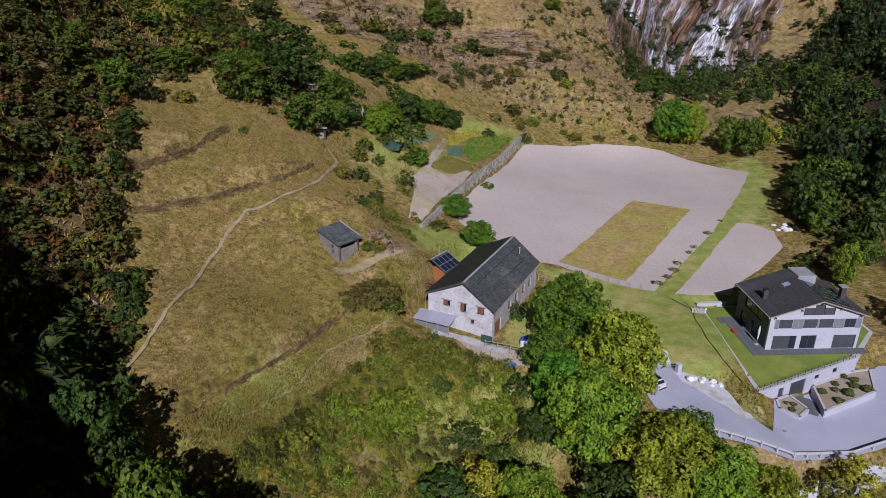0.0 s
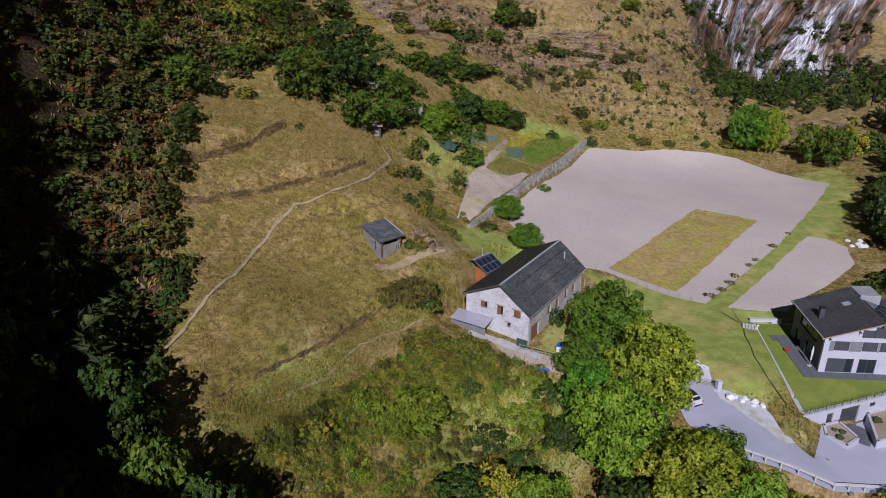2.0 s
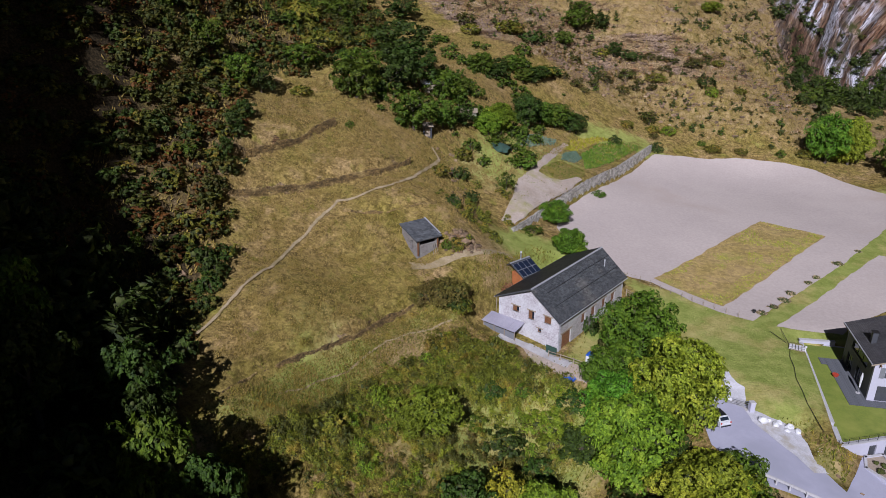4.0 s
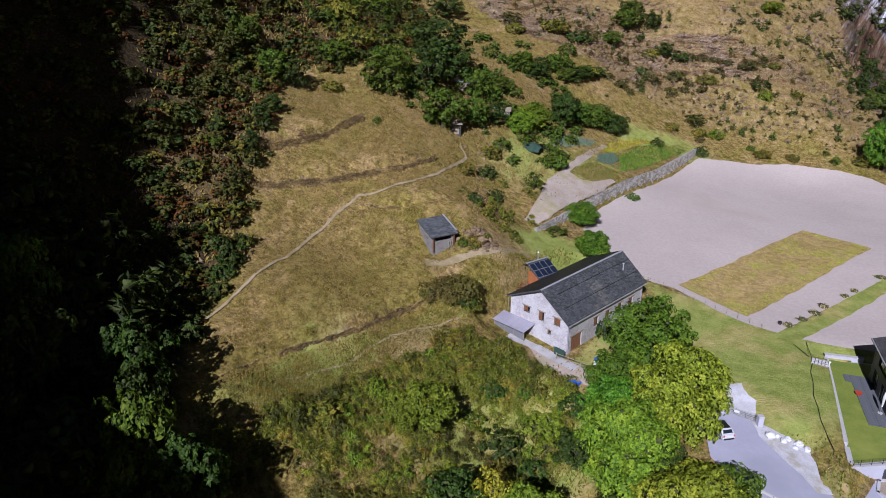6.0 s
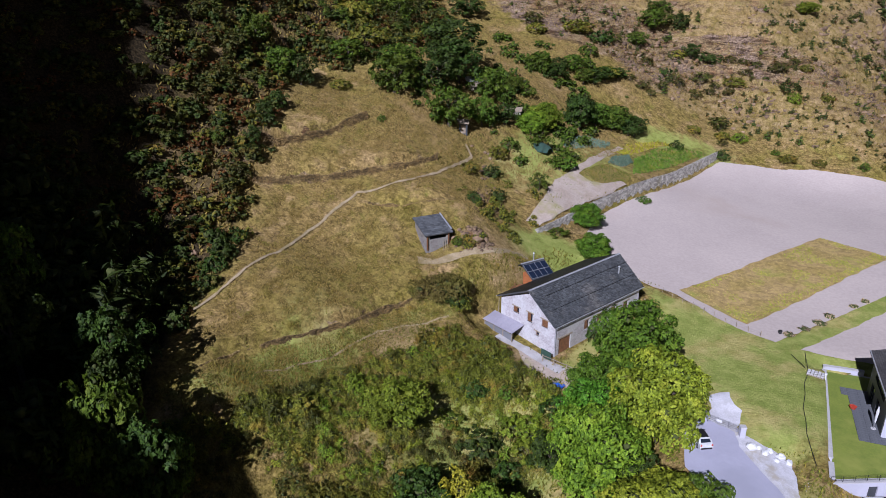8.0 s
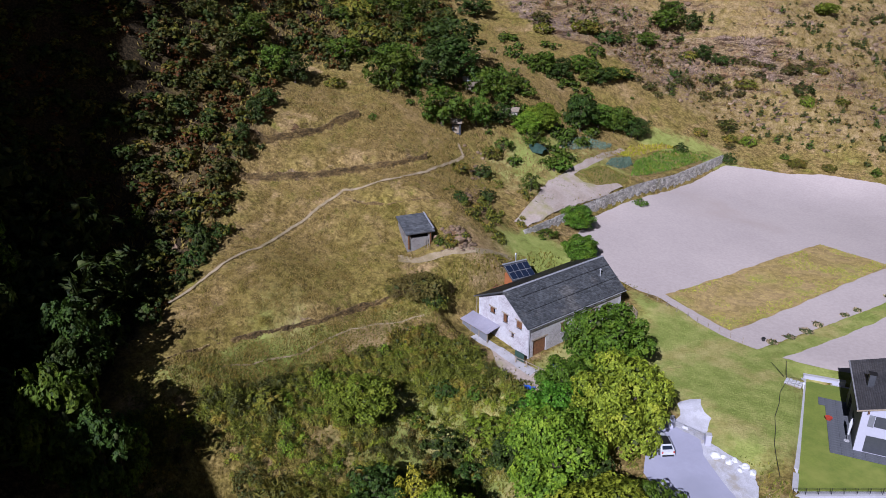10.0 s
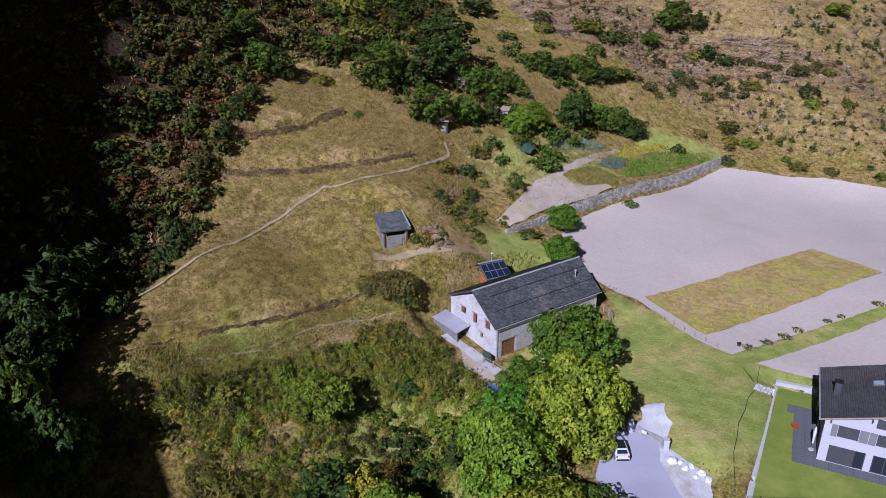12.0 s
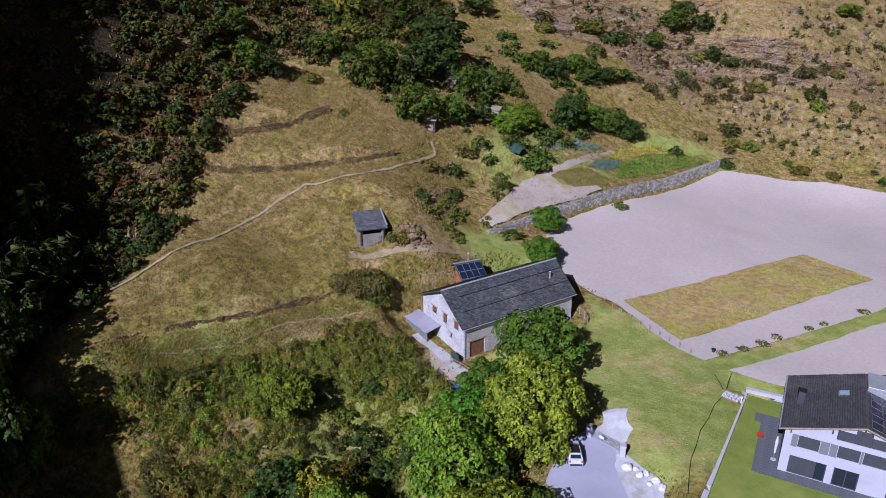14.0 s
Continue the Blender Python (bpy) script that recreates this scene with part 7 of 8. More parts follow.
    # planters by the garage
    for name, loop, topz in (("planter_large", [(45.9, 74.6), (54.5, 79.2), (56.6, 84.6), (53.9, 83.9), (46.9, 80.2)], -2.3), ("planter_small", [(41.9, 72.9), (43.7, 74.6), (42.6, 77.6), (40.6, 76.6), (40.2, 74.6)], -2.1)):
        bed = tagged(new(name), "raised white walled planting bed with gravel and round shrubs", "planter", kind="structure")
        bm = prism(loop, -4.6, topz - 0.12)
        part("fill", bm, FALLOW, bed, "pale gravel filling")
        for (x0, y0), (x1, y1) in zip(loop, loop[1:] + loop[:1]):
            size, ang = math.hypot(x1 - x0, y1 - y0), math.degrees(math.atan2(y1 - y0, x1 - x0))
            part("edge_wall", moved(boxed((-0.1, -0.12, -4.6), (size + 0.1, 0.12, topz), 0.01), pose(x0, y0, 0, 0, 0, ang)), PLASTER, bed)
            part("edge_cap", moved(boxed((-0.12, -0.15, topz), (size + 0.12, 0.15, topz + 0.05)), pose(x0, y0, 0, 0, 0, ang)), CONCRETE, bed)
    for i, (x, y, s, z) in enumerate(((47.4, 78.6, 0.7, -2.42), (48.6, 76.6, 0.75, -2.42), (49.3, 79.2, 0.6, -2.42), (50.6, 78.4, 0.95, -2.42), (50.0, 80.6, 0.6, -2.42), (52.2, 80.2, 0.8, -2.42), (53.0, 81.6, 0.7, -2.42), (53.4, 79.4, 0.9, -2.42), (52.0, 82.4, 0.6, -2.42),
                                     (41.6, 74.2, 0.55, -2.25), (42.3, 75.4, 0.5, -2.25), (41.5, 75.8, 0.4, -2.25))):
        copy = copy_thing(KINDS["box"][0], pose(x, y, z, 0, 0, 40 * i) @ Matrix.Diagonal((0.8 * s / 0.6, 0.8 * s / 0.6, 0.9 * s / 0.75, 1)))
        copy["group"] = "shrubs in the planting beds"
    para = thing("closed_parasol", (41.9, 87.6, LAWN_Z + 0.05), 0, "closed white parasol on a pole", "parasol")
    part("pole", tube(bmesh.new(), (0, 0, 0), (0, 0, 2.9), 0.04), STEEL, para)
    bm = tube(bmesh.new(), (0, 0, 0.9), (0, 0, 2.3), 0.09, 0.17, 9)
    tube(bm, (0, 0, 2.3), (0, 0, 2.95), 0.17, 0.05, 9)
    part("canopy", bm, WHITE, para, "folded white canopy")
    part("foot", tube(bmesh.new(), (0, 0, 0), (0, 0, 0.08), 0.3, 0.28, 12), CONCRETE, para)
    lamp = thing("garden_lamp", (37.0, 95.4, 0.07), 0, "short white garden lamp post on the wall", "lamp")
    part("post", tube(bmesh.new(), (0, 0, 0), (0, 0, 0.8), 0.09, 0.08, 8), WHITE, lamp)
    part("head", boxed((-0.14, -0.14, 0.8), (0.14, 0.14, 0.95), 0.02), WHITE, lamp)
    toy = thing("red_paddling_bowl", (40.0, 91.0, LAWN_Z + 0.09), 0, "small red plastic bowl on the terrace", "bowl")
    bm = tube(bmesh.new(), (0, 0, 0), (0, 0, 0.3), 0.3, 0.42, 12)
    part("bowl_shell", bm, REDP, toy)


farmhouse()
solar_shed()
hut()
modern_house()
platform()


# ---- walls of dry stone ----
def stone_wall(name, line, talls, out_left, label, size=0.45, sunk=0.3, material=DRYSTONE, ragged=0.0):
    rngs = np.random.default_rng(len(line) * 11)
    ob = tagged(new(name), label, "wall", kind="structure")
    verts, faces = [], []
    for n, ((ax, ay), (bx, by)) in enumerate(zip(line, line[1:])):
        run = math.hypot(bx - ax, by - ay)
        nx, ny = (by - ay) / run, -(bx - ax) / run
        if out_left:
            nx, ny = -nx, -ny
        zs = [float(ground(ax + (bx - ax) * t + nx * 0.7, ay + (by - ay) * t + ny * 0.7)[0]) for t in (0, 0.5, 1)]
        foot = lambda t, zs=zs: float(np.interp(t, (0, 0.5, 1), zs)) - sunk  # noqa: E731
        top = lambda t, zs=zs, n=n: float(np.interp(t, (0, 0.5, 1), zs)) + talls[min(n, len(talls) - 1)] + (talls[min(n + 1, len(talls) - 1)] - talls[min(n, len(talls) - 1)]) * t + ragged * noise.noise(Vector((ax + (bx - ax) * t, ay + (by - ay) * t, 3.0)) * 0.55)  # noqa: E731
        v, f = stones_on((ax + nx * 0.35, ay + ny * 0.35), (bx + nx * 0.35, by + ny * 0.35), foot, top, (nx, ny), rngs, size, 0.12 + 0.2 * ragged)
        faces += [tuple(i + len(verts) for i in q) for q in f]
        verts += v
        pts = [(ax + nx * 0.36, ay + ny * 0.36, foot(0) - 0.3), (bx + nx * 0.36, by + ny * 0.36, foot(1) - 0.3), (bx + nx * 0.36, by + ny * 0.36, top(1) - 0.3 - ragged), (ax + nx * 0.36, ay + ny * 0.36, top(0) - 0.3 - ragged)]
        part("core", solid(pts, (-nx * 0.75, -ny * 0.75, 0)), material, ob, "packed rubble core")
    part_data("stone_face", mesh_of("stone_face", verts, faces, material), ob, "rough field stones", "stuff")
    return ob


stone_wall("garden_wall", [(-7.6, 113.6), (-3.1, 127.1), (2.3, 143.3), (7.6, 159.2), (14.4, 179.6)], (0.9, 2.6, 2.85, 2.85, 2.1), False, "long grey dry stone retaining wall between garden and field", 0.55)
stone_wall("meadow_wall", TERRACES[3][0], (0.9, 0.9, 0.9, 0.85, 0.8, 0.7, 0.6, 0.4), True, "low broken dry stone terrace wall in the meadow", 0.3, material=EARTHSTONE, ragged=0.45)
stone_wall("terrace_wall_upper", TERRACES[0][0], (1.5,), True, "earthy collapsed terrace bank in the meadow", 0.3, material=EARTHSTONE, ragged=0.6)
stone_wall("terrace_wall_short", TERRACES[2][0], (0.45,), True, "short collapsed terrace bank beside the footpath", 0.3, material=EARTHSTONE, ragged=0.4)
stone_wall("terrace_wall_middle", TERRACES[1][0], (1.35,), True, "earthy collapsed terrace bank in the meadow", 0.3, material=EARTHSTONE, ragged=0.6)


# ---- yard and lane ----
def car():
    ob = thing("car", (24.3, 76.0, float(road_height(np.array([24.3]), np.array([76.0]))[0]) + 0.05), 122.0, "small white car with a dark roof parked on the lane", "car")
    profile = [(-2.0, 0.3), (-2.05, 0.62), (-1.95, 0.95), (-1.7, 1.02), (-1.35, 1.36), (-0.9, 1.47), (0.1, 1.47), (0.55, 1.38), (1.0, 1.0), (1.75, 0.86), (2.02, 0.66), (2.05, 0.3)]
    bm = bmesh.new()
    loops = []
    for y, k in ((-0.84, 0.93), (-0.78, 1.0), (0.78, 1.0), (0.84, 0.93)):
        loops.append([bm.verts.new((x * (0.985 if k < 1 else 1), y * (0.84 if z > 1.1 else 1.0), z * (0.985 if k < 1 else 1))) for x, z in profile])
    for a, b in zip(loops, loops[1:]):
        for i in range(len(profile)):
            j = (i + 1) % len(profile)
            bm.faces.new((a[i], a[j], b[j], b[i]))
    bm.faces.new(loops[0])
    bm.faces.new(loops[-1][::-1])
    body = part("body", bm, CARWHITE, ob, "glossy white bodywork")
    part("roof", boxed((-1.2, -0.6, 1.475), (0.35, 0.6, 1.5), 0.01), DARKMETAL, ob, "dark roof panel")
    part("windscreen", solid([(0.58, -0.56, 1.385), (0.58, 0.56, 1.385), (1.0, 0.66, 1.02), (1.0, -0.66, 1.02)], (0.02, 0, 0.02)), PANE, ob, "dark windscreen")
    part("rear_window", solid([(-1.38, -0.56, 1.36), (-1.38, 0.56, 1.36), (-1.7, 0.64, 1.05), (-1.7, -0.64, 1.05)], (-0.02, 0, 0.02)), PANE, ob, "dark rear window")
    for s in (-1, 1):
        part("side_window", solid([(-1.3, s * 0.72, 1.32), (0.5, s * 0.72, 1.34), (0.9, s * 0.8, 1.02), (-1.6, s * 0.8, 1.03)], (0, s * 0.015, 0)), PANE, ob, "dark side windows")
        part("mirror", boxed((0.62, s * 0.95 - 0.08, 0.98), (0.78, s * 0.95 + 0.08, 1.12), 0.02), DARKMETAL, ob, "dark door mirror")
        part("headlight", boxed((1.9, s * 0.62 - 0.17, 0.66), (2.03, s * 0.62 + 0.17, 0.8), 0.02), STEEL, ob)
        part("tail_light", boxed((-2.06, s * 0.7 - 0.09, 0.72), (-1.95, s * 0.7 + 0.09, 0.98), 0.02), REDP, ob, "red tail light")
        for x in (-1.28, 1.28):
            tyre = part("wheel", tube(bmesh.new(), (x, s * 0.66, 0.31), (x, s * 0.86, 0.31), 0.31, 0.31, 14), TYRE, ob, "black tyre")
            part("rim", tube(bmesh.new(), (x, s * 0.86, 0.31), (x, s * 0.872, 0.31), 0.19, 0.17, 10), STEEL, tyre, "grey wheel rim")
    part("bumper", boxed((-2.1, -0.72, 0.32), (-2.02, 0.72, 0.52), 0.02), DARKMETAL, ob)
    return ob


small = car()
small.matrix_world = small.matrix_world @ Matrix.Scale(0.88, 4)
rng = np.random.default_rng(321)


def pillar(x, y):
    ob = thing("gate_pillar", at(x, y, -0.1), 20, "white rough stone gate pillar", "pillar", "pillars of the gate")
    part("shaft", boxed((-0.3, -0.3, 0), (0.3, 0.3, 1.35), 0.04), PLASTER, ob)
    part("cap", boxed((-0.34, -0.34, 1.35), (0.34, 0.34, 1.5), 0.04), CONCRETE, ob)


pillar(24.3, 80.2)
pillar(28.5, 79.2)
gate = thing("field_gate", at(24.7, 80.1, 0.1), math.degrees(math.atan2(-0.9, 3.5)), "grey tubular metal field gate, closed", "gate")
for z in (0.25, 0.5, 0.75, 1.0):
    part("rail", tube(bmesh.new(), (0, 0, z), (3.5, 0, z), 0.025), STEEL, gate)
for x in (0, 1.2, 2.4, 3.5):
    part("upright", tube(bmesh.new(), (x, 0, 0.2), (x, 0, 1.05), 0.03), STEEL, gate)
part("sign", boxed((1.0, -0.06, 0.5), (1.6, -0.03, 0.85)), WHITE, gate, "small white plate")

bag = thing("rubble_bag", at(29.6, 77.4, -0.1), 0, "large white woven rubble bag, slumped", "bag", "rubble bags by the lane")
bm = rock_bm(rng, (0.55, 0.5, 0.6), 0.8)
for v in bm.verts:
    v.co.z = max(v.co.z + 0.45, 0.0)
part("sack", bm, WHITE, bag, "creased white woven fabric")
for x, y, s, k in ((30.3, 77.9, 0.7, 30), (31.0, 77.3, 0.85, 80), (31.5, 78.0, 0.7, 130), (32.6, 77.6, 0.9, 200), (33.4, 77.2, 0.85, 260), (32.2, 76.8, 0.65, 310)):
    copy_thing(bag, pose(*at(x, y, -0.1), 0, 0, k) @ Matrix.Diagonal((s, s * 0.85, s * 0.8, 1)))
for i in range(12):
    copy_thing(bag, pose(*at(61.2 + rng.uniform(0, 3.2), 129.6 + rng.uniform(0, 3.4), -0.1), 0, 0, rng.uniform(0, 360)) @ Matrix.Diagonal((0.9, 0.9, 0.6, 1)))["group"] = "white bags at the field corner"

rail = thing("crash_barrier", (0, 0, 0), 0, "long pale wooden roadside rail on short posts", "barrier")
line = [(28.4, 66.9), (30.8, 66.1), (34.0, 65.3), (37.4, 64.3), (41.0, 65.5), (45.6, 67.1), (52.0, 69.9), (60.0, 72.4)]
for n, ((ax, ay), (bx, by)) in enumerate(zip(line, line[1:])):
    za, zb = (float(road_height(np.array([x]), np.array([y]))[0]) for x, y in ((ax, ay), (bx, by)))
    part("beam", solid([(ax, ay, za + 0.5), (bx, by, zb + 0.5), (bx, by, zb + 0.78), (ax, ay, za + 0.78)], (0.07, 0.14, 0)), CONCRETE, rail, "weathered pale beam")
    for k in (0.02, 0.5):
        px, py, pz = ax + (bx - ax) * k, ay + (by - ay) * k, za + (zb - za) * k
        part("post", boxed((px - 0.08, py - 0.12, pz - 0.5), (px + 0.08, py + 0.02, pz + 0.82), 0.02), CONCRETE if k else GREYWOOD, rail, "short post")

fence = thing("yard_fence", (0, 0, 0), 0, "pale two-rail wooden fence at the yard edge", "fence")
line = [(3.3, 85.2), (5.0, 84.8), (6.8, 84.5), (8.8, 84.0), (10.6, 83.6)]
for (ax, ay), (bx, by) in zip(line, line[1:]):
    a, b = Vector(at(ax, ay)), Vector(at(bx, by))
    part("post", boxed((ax - 0.06, ay - 0.06, a.z - 0.3), (ax + 0.06, ay + 0.06, a.z + 1.05), 0.01), GREYWOOD, fence)
    for z in (0.5, 0.9):
        part("rail", tube(bmesh.new(), a + Vector((0, 0, z)), b + Vector((0, 0, z)), 0.05, None, 6), GREYWOOD, fence)
fence = thing("paddock_fence", (0, 0, 0), 0, "short wooden fence and gate by the farmhouse end", "fence")
line = [(12.6, 105.6), (13.6, 105.0), (14.4, 104.2), (14.2, 102.9)]
for (ax, ay), (bx, by) in zip(line, line[1:]):
    a, b = Vector(at(ax, ay)), Vector(at(bx, by))
    part("post", boxed((ax - 0.07, ay - 0.07, a.z - 0.3), (ax + 0.07, ay + 0.07, a.z + 1.2), 0.01), GREYWOOD, fence)
    for z in (0.4, 0.75, 1.1):
        part("rail", tube(bmesh.new(), a + Vector((0, 0, z)), b + Vector((0, 0, z)), 0.05, None, 6), GREYWOOD, fence)
fence = thing("field_fence", (0, 0, 0), 0, "thin wire fence on wooden stakes along the field", "fence")
line = [(14.5 + 1.62 * i, 110.2 - 0.78 * i) for i in range(10)]
for n, (ax, ay) in enumerate(line):
    a = Vector(at(ax, ay))
    part("stake", tube(bmesh.new(), a - Vector((0, 0, 0.3)), a + Vector((rng.normal(0, 0.05), 0, 0.95)), 0.045, 0.035, 6), GREYWOOD, fence)
    if n:
        b = Vector(at(*line[n - 1]))
        for z in (0.45, 0.85):
            part("wire", tube(bmesh.new(), a + Vector((0, 0, z)), b + Vector((0, 0, z)), 0.008, None, 4), STEEL, fence)

hose = bpy.data.curves.new("garden_hose", "CURVE")
hose.dimensions, hose.bevel_depth = "3D", 0.035
spline = hose.splines.new("POLY")
line = [(34.7, 101.2), (34.9, 98.0), (35.1, 95.5), (34.6, 92.6), (34.7, 89.8), (34.5, 86.8), (34.8, 83.9), (34.9, 81.5), (35.3, 79.4), (35.9, 76.8)]
spline.points.add(len(line) - 1)
for p, (x, y) in zip(spline.points, line):
    p.co = (*at(x, y, 0.1), 1)
other = hose.splines.new("POLY")
branch = [(34.7, 96.6), (34.2, 97.6), (33.5, 98.8), (33.0, 99.6)]
other.points.add(len(branch) - 1)
for p, (x, y) in zip(other.points, branch):
    p.co = (*at(x, y, 0.1), 1)
hose.materials.append(DARKMETAL)
tagged(new("garden_hose", hose), "long black hose lying across the turf", "hose")

stack = thing("block_pallet", at(35.9, 95.5, -0.02), -10, "wooden pallet with rows of pale building blocks", "pallet")
for k in (-0.6, 0.0, 0.6):
    part("runner", boxed((-1.0, k - 0.06, 0), (1.0, k + 0.06, 0.1)), GREYWOOD, stack)
for i in range(7):
    part("deck_board", boxed((-1.0 + 0.3 * i, -0.7, 0.1), (-0.8 + 0.3 * i, 0.7, 0.13)), GREYWOOD, stack)
for i in range(5):
    for k in range(3):
        part("block", boxed((-0.95 + 0.4 * i, -0.6 + 0.42 * k, 0.13), (-0.63 + 0.4 * i, -0.3 + 0.42 * k, 0.36 + 0.05 * ((i + k) % 2)), 0.02), CONCRETE, stack, "pale concrete block")

pail = thing("black_bucket", at(31.5, 105.4, 0.05), 0, "black plastic bucket standing on the soil", "bucket")
part("bucket_body", tube(bmesh.new(), (0, 0, 0), (0, 0, 0.42), 0.2, 0.26, 12), TYRE, pail)
part("bucket_rim", tube(bmesh.new(), (0, 0, 0.42), (0, 0, 0.46), 0.285, 0.285, 12), DARKMETAL, pail)

pile = thing("log_pile", at(-5.3, 97.6, -0.1), 50, "heap of reddish split logs beside the shed", "logs")
place = np.random.default_rng(8)
for i in range(34):
    x, y, z = place.uniform(-1.3, 1.3), place.uniform(-0.8, 0.8), place.uniform(0.05, 0.75)
    z *= 1 - 0.6 * abs(x) / 1.3
    turn = place.uniform(-0.4, 0.4)
    d = Vector((math.sin(turn), math.cos(turn), place.uniform(-0.15, 0.15))) * 0.4
    part("log", tube(bmesh.new(), Vector((x, y, z)) - d, Vector((x, y, z)) + d, 0.12, 0.11, 6), WOOD, pile)

tank = thing("water_tank", at(9.0, 85.9, -0.05), -20, "white water tank with a blue cover in the yard", "tank")
part("tank_body", boxed((-0.6, -0.6, 0), (0.6, 0.6, 1.15), 0.08), WHITE, tank)
part("cover", boxed((-0.62, -0.62, 1.1), (0.62, 0.62, 1.28), 0.06), BLUE, tank, "blue sheet cover")
tarp = thing("blue_tarpaulin", at(6.6, 81.5, 0.0), -15, "crumpled blue tarpaulin on the ground", "tarpaulin")
bm = bmesh.new()
bmesh.ops.create_grid(bm, x_segments=12, y_segments=8, size=1)
for v in bm.verts:
    v.co = Vector((v.co.x * 0.85, v.co.y * 0.5, 0.2 + 0.2 * noise.noise(v.co * 2.2)))
part("cloth", bm, BLUE, tarp, "", True)

# gardens
tunnel = thing("net_tunnel", at(-15.4, 137.6, 0), 62, "dark green netting tunnel over a vegetable bed", "tunnel")
bm = bmesh.new()
rows = []
for i in range(9):
    y, k = -3.0 + 0.75 * i, math.sin(math.pi * (i + 0.6) / 9.2) ** 0.4
    rows.append([bm.verts.new((1.5 * math.cos(a) * k, y, 1.5 * math.sin(a) * k - 0.5)) for a in np.linspace(0, math.pi, 11)])
for a, b in zip(rows, rows[1:]):
    for i in range(10):
        bm.faces.new((a[i], a[i + 1], b[i + 1], b[i]))
part("net", bm, NETTING, tunnel, "", True)
for i in (1, 4, 7):
    bm = bmesh.new()
    pts = [(1.5 * math.cos(a), -3.0 + 0.75 * i, 1.53 * math.sin(a) - 0.5) for a in np.linspace(0, math.pi, 9)]
    for a, b in zip(pts, pts[1:]):
        tube(bm, a, b, 0.025, None, 5)
    part("hoop", bm, DARKMETAL, tunnel)


def bed(name, loop, leaves, size, count, label, soil=True):
    xs, ys = [p[0] for p in loop], [p[1] for p in loop]
    if soil:
        tagged(sheet(name + "_soil", loop, TURF, 0.08, 1.0, 0.25), "garden soil under " + label, "garden bed", kind="structure")
    tufts(name, scatter(count, (min(xs), max(xs)), (min(ys), max(ys)), lambda x, y: (inside(loop, x, y) > 0) * 1.0), leaves, size, label, "vegetables", spread=0.9)


bed("cabbages", [(-12.7, 141.7), (-12.8, 146.7), (-10.7, 156.6), (-6.9, 163.0), (-6.7, 155.9), (-10.2, 144.9)], L_CABBAGE, 0.3, 3600, "blue green cabbages in rows")
bed("leeks", [(-3.7, 147.2), (-4.0, 151.8), (-2.3, 160.6), (-0.2, 154.9), (-0.8, 148.9)], L_CABBAGE, 0.32, 1700, "blue green leeks in rows")
bed("beans", [(1.6, 147.2), (-0.2, 156.0), (-0.7, 160.6), (1.6, 168.6), (5.8, 175.6), (12.3, 179.6), (7.8, 164.5)], L_VEG, 0.34, 8000, "fresh green vegetable rows")
bed("sunflowers", [(-4.7, 156.4), (-4.0, 166.6), (2.3, 174.4), (5.0, 175.4), (1.0, 169.0), (-2.4, 161.2)], L_GOLD, 0.36, 2600, "yellow flowering rows")
bed("weeds", [(-6.5, 138.0), (-4.9, 143.2), (-3.6, 146.2), (1.6, 146.4), (1.4, 143.0), (-1.6, 138.0), (-4.2, 137.0)], L_SLOPE, 0.18, 5000, "low green weeds on a fallow bed")
tufts("yard_weeds", scatter(900, (-10, 2), (114, 142), lambda x, y: smooth((clump(x, y, 0.3, 95.0) - 0.55) / 0.1) * (along([GARDEN[0], GARDEN[1]], x, y)[0] > 0.8)), L_SLOPE, 0.2, "sparse weeds on the fallow garden soil", lift=lambda x, y: land(x, y) + 0.15)


def small_shed(name, x, y, w, d, h, turn, wall, roof, label):
    ob = thing(name, at(x, y, -0.2), turn, label, "shed")
    part("wall", boxed((-w / 2, -d / 2, -0.5), (w / 2, d / 2, h)), wall, ob)
    top = part("roof", solid([(-w / 2 - 0.3, -d / 2 - 0.3, h), (w / 2 + 0.3, -d / 2 - 0.3, h), (w / 2 + 0.3, d / 2 + 0.3, h + 0.5), (-w / 2 - 0.3, d / 2 + 0.3, h + 0.5)], (0, 0, 0.08)), roof, ob)
    part("door", boxed((-0.45, -d / 2 - 0.04, -0.1), (0.45, -d / 2, h - 0.3)), GREYWOOD, ob, "plank door")


small_shed("tin_shed", -30.2, 140.2, 4.2, 2.6, 2.1, 35, GREYWOOD, ZINC, "grey garden shed with a shiny tin roof among trees")
small_shed("tool_shed", -26.6, 125.4, 1.6, 1.4, 1.7, 25, ANTHRACITE, GREYWOOD, "small dark tool shed under a tree")
small_shed("ruined_shed", -22.6, 141.4, 3.0, 1.6, 1.1, 15, DRYSTONE, GREYWOOD, "low stone lean-to with a plank roof")

# scattered rocks
boulder = thing("boulder", at(-12.0, 98.6, 0.2), 0, "rough grey brown boulder breaking out of the bank", "rock", "boulders on the bank")
rough = block_bm(np.random.default_rng(12))
for v in rough.verts:
    v.co.x, v.co.z = v.co.x * 1.2, v.co.z * 0.8
part("stone", rough, REDROCK, boulder)
for x, y, s in ((-12.8, 99.8, 0.6), (-11.4, 100.2, 0.5), (-13.4, 97.6, 0.5), (-16.4, 110.5, 0.6), (-15.6, 113.4, 0.7), (-17.2, 114.6, 0.6), (38.6, 69.6, 0.35), (36.6, 71.0, 0.35), (37.8, 72.4, 0.3), (-45.0, 70.5, 1.0), (-44.0, 73.0, 0.8)):
    copy_thing(boulder, pose(*at(x, y, -0.1), 0, 0, rng.uniform(0, 360)) @ Matrix.Diagonal((s, s, s, 1)))


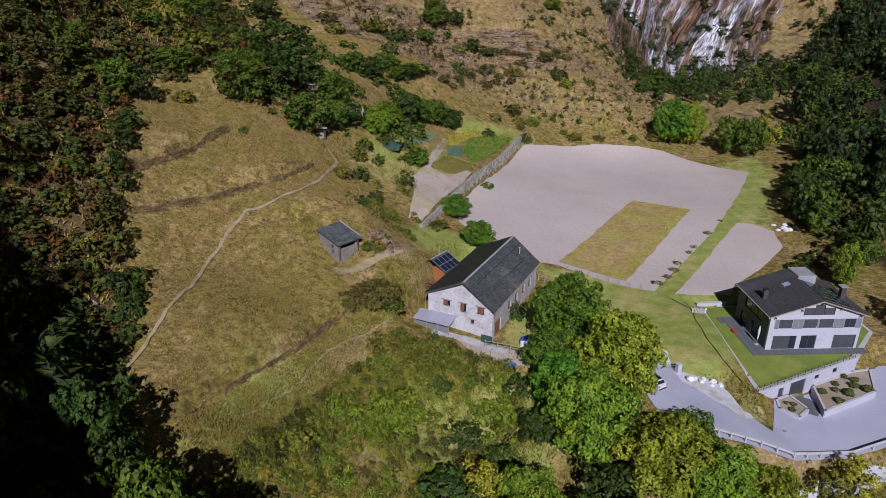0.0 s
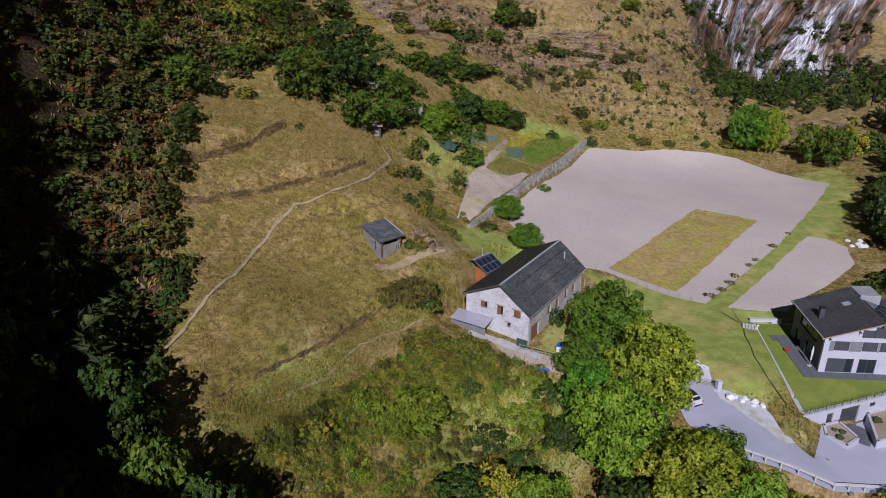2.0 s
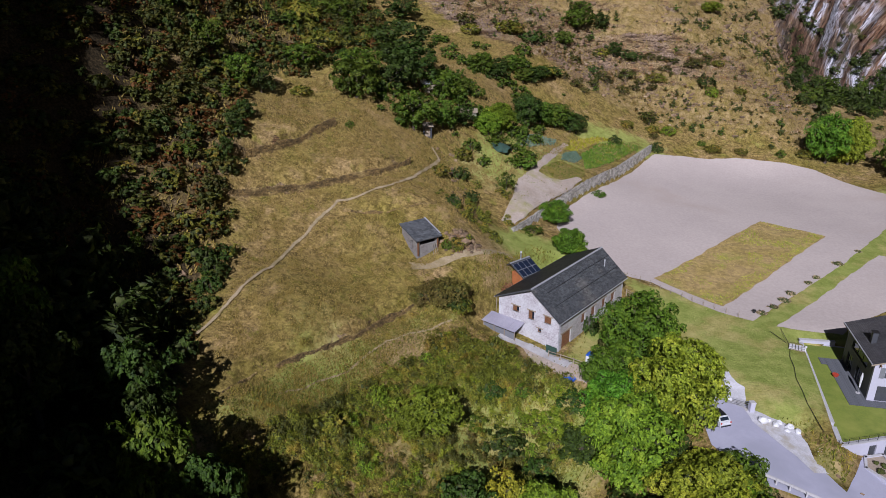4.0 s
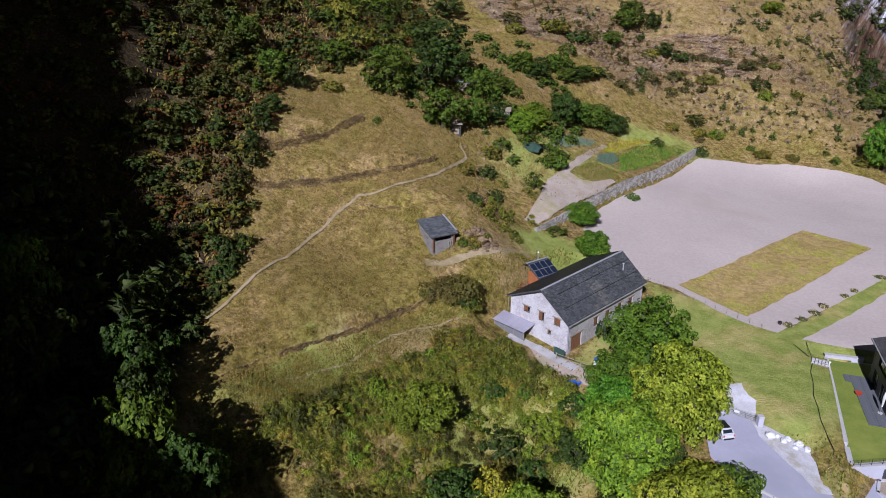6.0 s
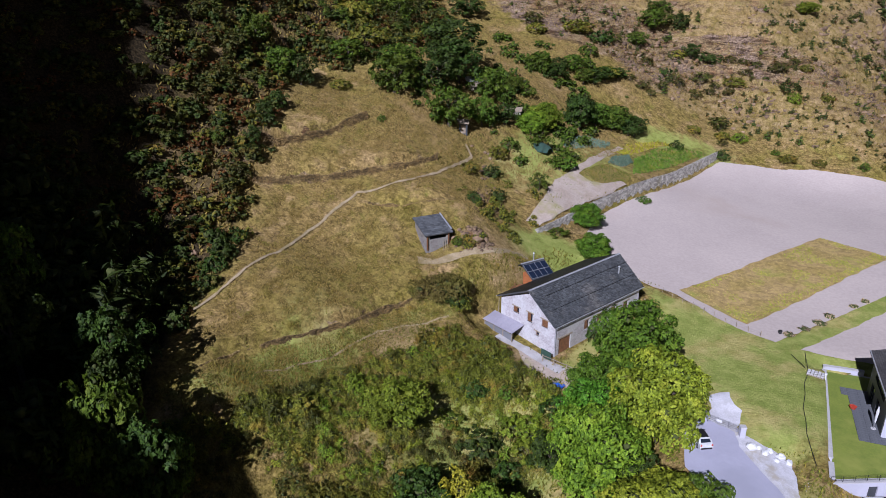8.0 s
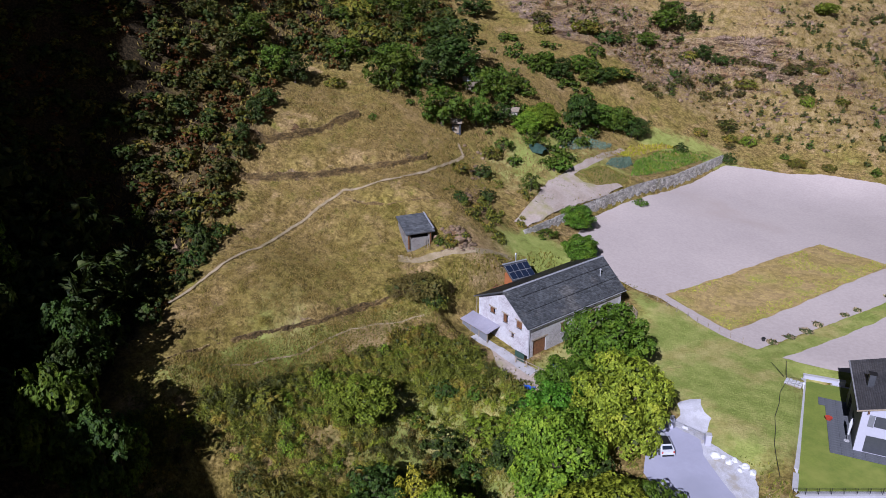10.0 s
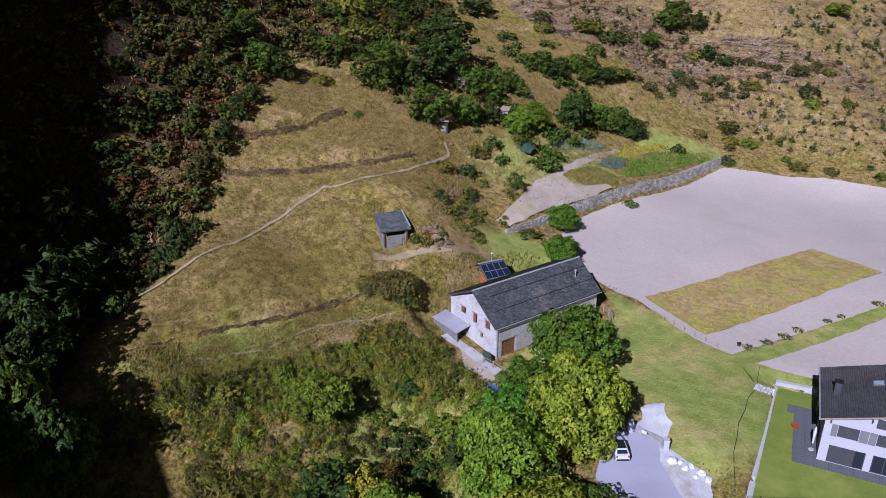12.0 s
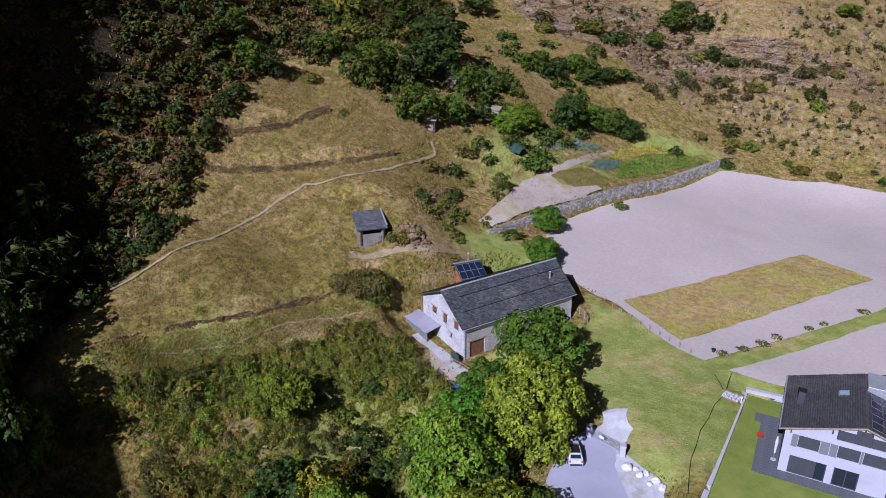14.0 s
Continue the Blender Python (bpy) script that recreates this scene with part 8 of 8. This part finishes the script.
def rocks(name, xy, low, high, material, label):
    base = block_bm(np.random.default_rng(4))
    v = np.array([tuple(w.co) for w in base.verts])
    f = np.array([[w.index for w in face.verts] for face in base.faces])
    base.free()
    verts, faces = [], []
    z = land(*xy)
    for n, (x, y) in enumerate(zip(*xy)):
        s, a = rng.uniform(low, high), rng.normal(0, 0.5)
        c, si = math.cos(a) * s, math.sin(a) * s
        verts.append(np.stack([v[:, 0] * c - v[:, 1] * si * 0.7 + x, v[:, 0] * si + v[:, 1] * c * 0.7 + y, v[:, 2] * s * rng.uniform(0.4, 0.9) + z[n] - 0.2 * s], 1))
        faces.append(f + n * len(v))
    return tagged(new(name, mesh_of(name, np.concatenate(verts), np.concatenate(faces), material)), label, "rocks", kind="stuff")


xy = scatter(600, (-17, -8), (94, 104), lambda x, y: smooth(1.3 - np.hypot((x + 12.6) / 3.0, (y - 98.6) / 2.6)))
rocks("hut_outcrop", (xy[0][:70], xy[1][:70]), 0.25, 0.8, REDROCK, "grey rock outcrop beside the hut")
xy = scatter(500, (-26, -10), (106, 127), lambda x, y: smooth(1.4 - np.abs(along([(-14.6, 108.0), (-16.5, 114.0), (-19.5, 120.5), (-23.0, 125.0)], x, y)[0]) / 2.0))
rocks("bank_rocks", (xy[0][:45], xy[1][:45]), 0.25, 0.8, REDROCK, "dark brown rock outcrop in the bank")
xy = scatter(420, (24, 60), (58, 68), lambda x, y: smooth(1 - np.abs(y - 62.3 - 0.25 * np.abs(x - 37)) / 2.5))
rocks("lane_rubble", (xy[0][:110], xy[1][:110]), 0.15, 0.6, BOULDER, "pale rubble stones below the lane")
xy = scatter(260, (28.5, 36), (70.5, 80), lambda x, y: smooth(inside([(28.0, 79.8), (31.2, 78.0), (35.6, 75.4), (36.0, 71.8), (34.4, 71.4), (31.6, 74.4)], x, y) + 0.5))
rocks("gravel_rubble", (xy[0][:90], xy[1][:90]), 0.05, 0.18, RUBBLE, "pale broken stones spilled beside the lane")
xy = scatter(9000, (-55, 60), (192, 275), lambda x, y: north(x, y) * smooth((clump(x, y, 0.05, 15.0) - 0.45) / 0.12))
rocks("slope_rocks", (xy[0][:1500], xy[1][:1500]), 0.25, 1.3, REDROCK, "reddish grey rocks on the dry slope")
plant_now()
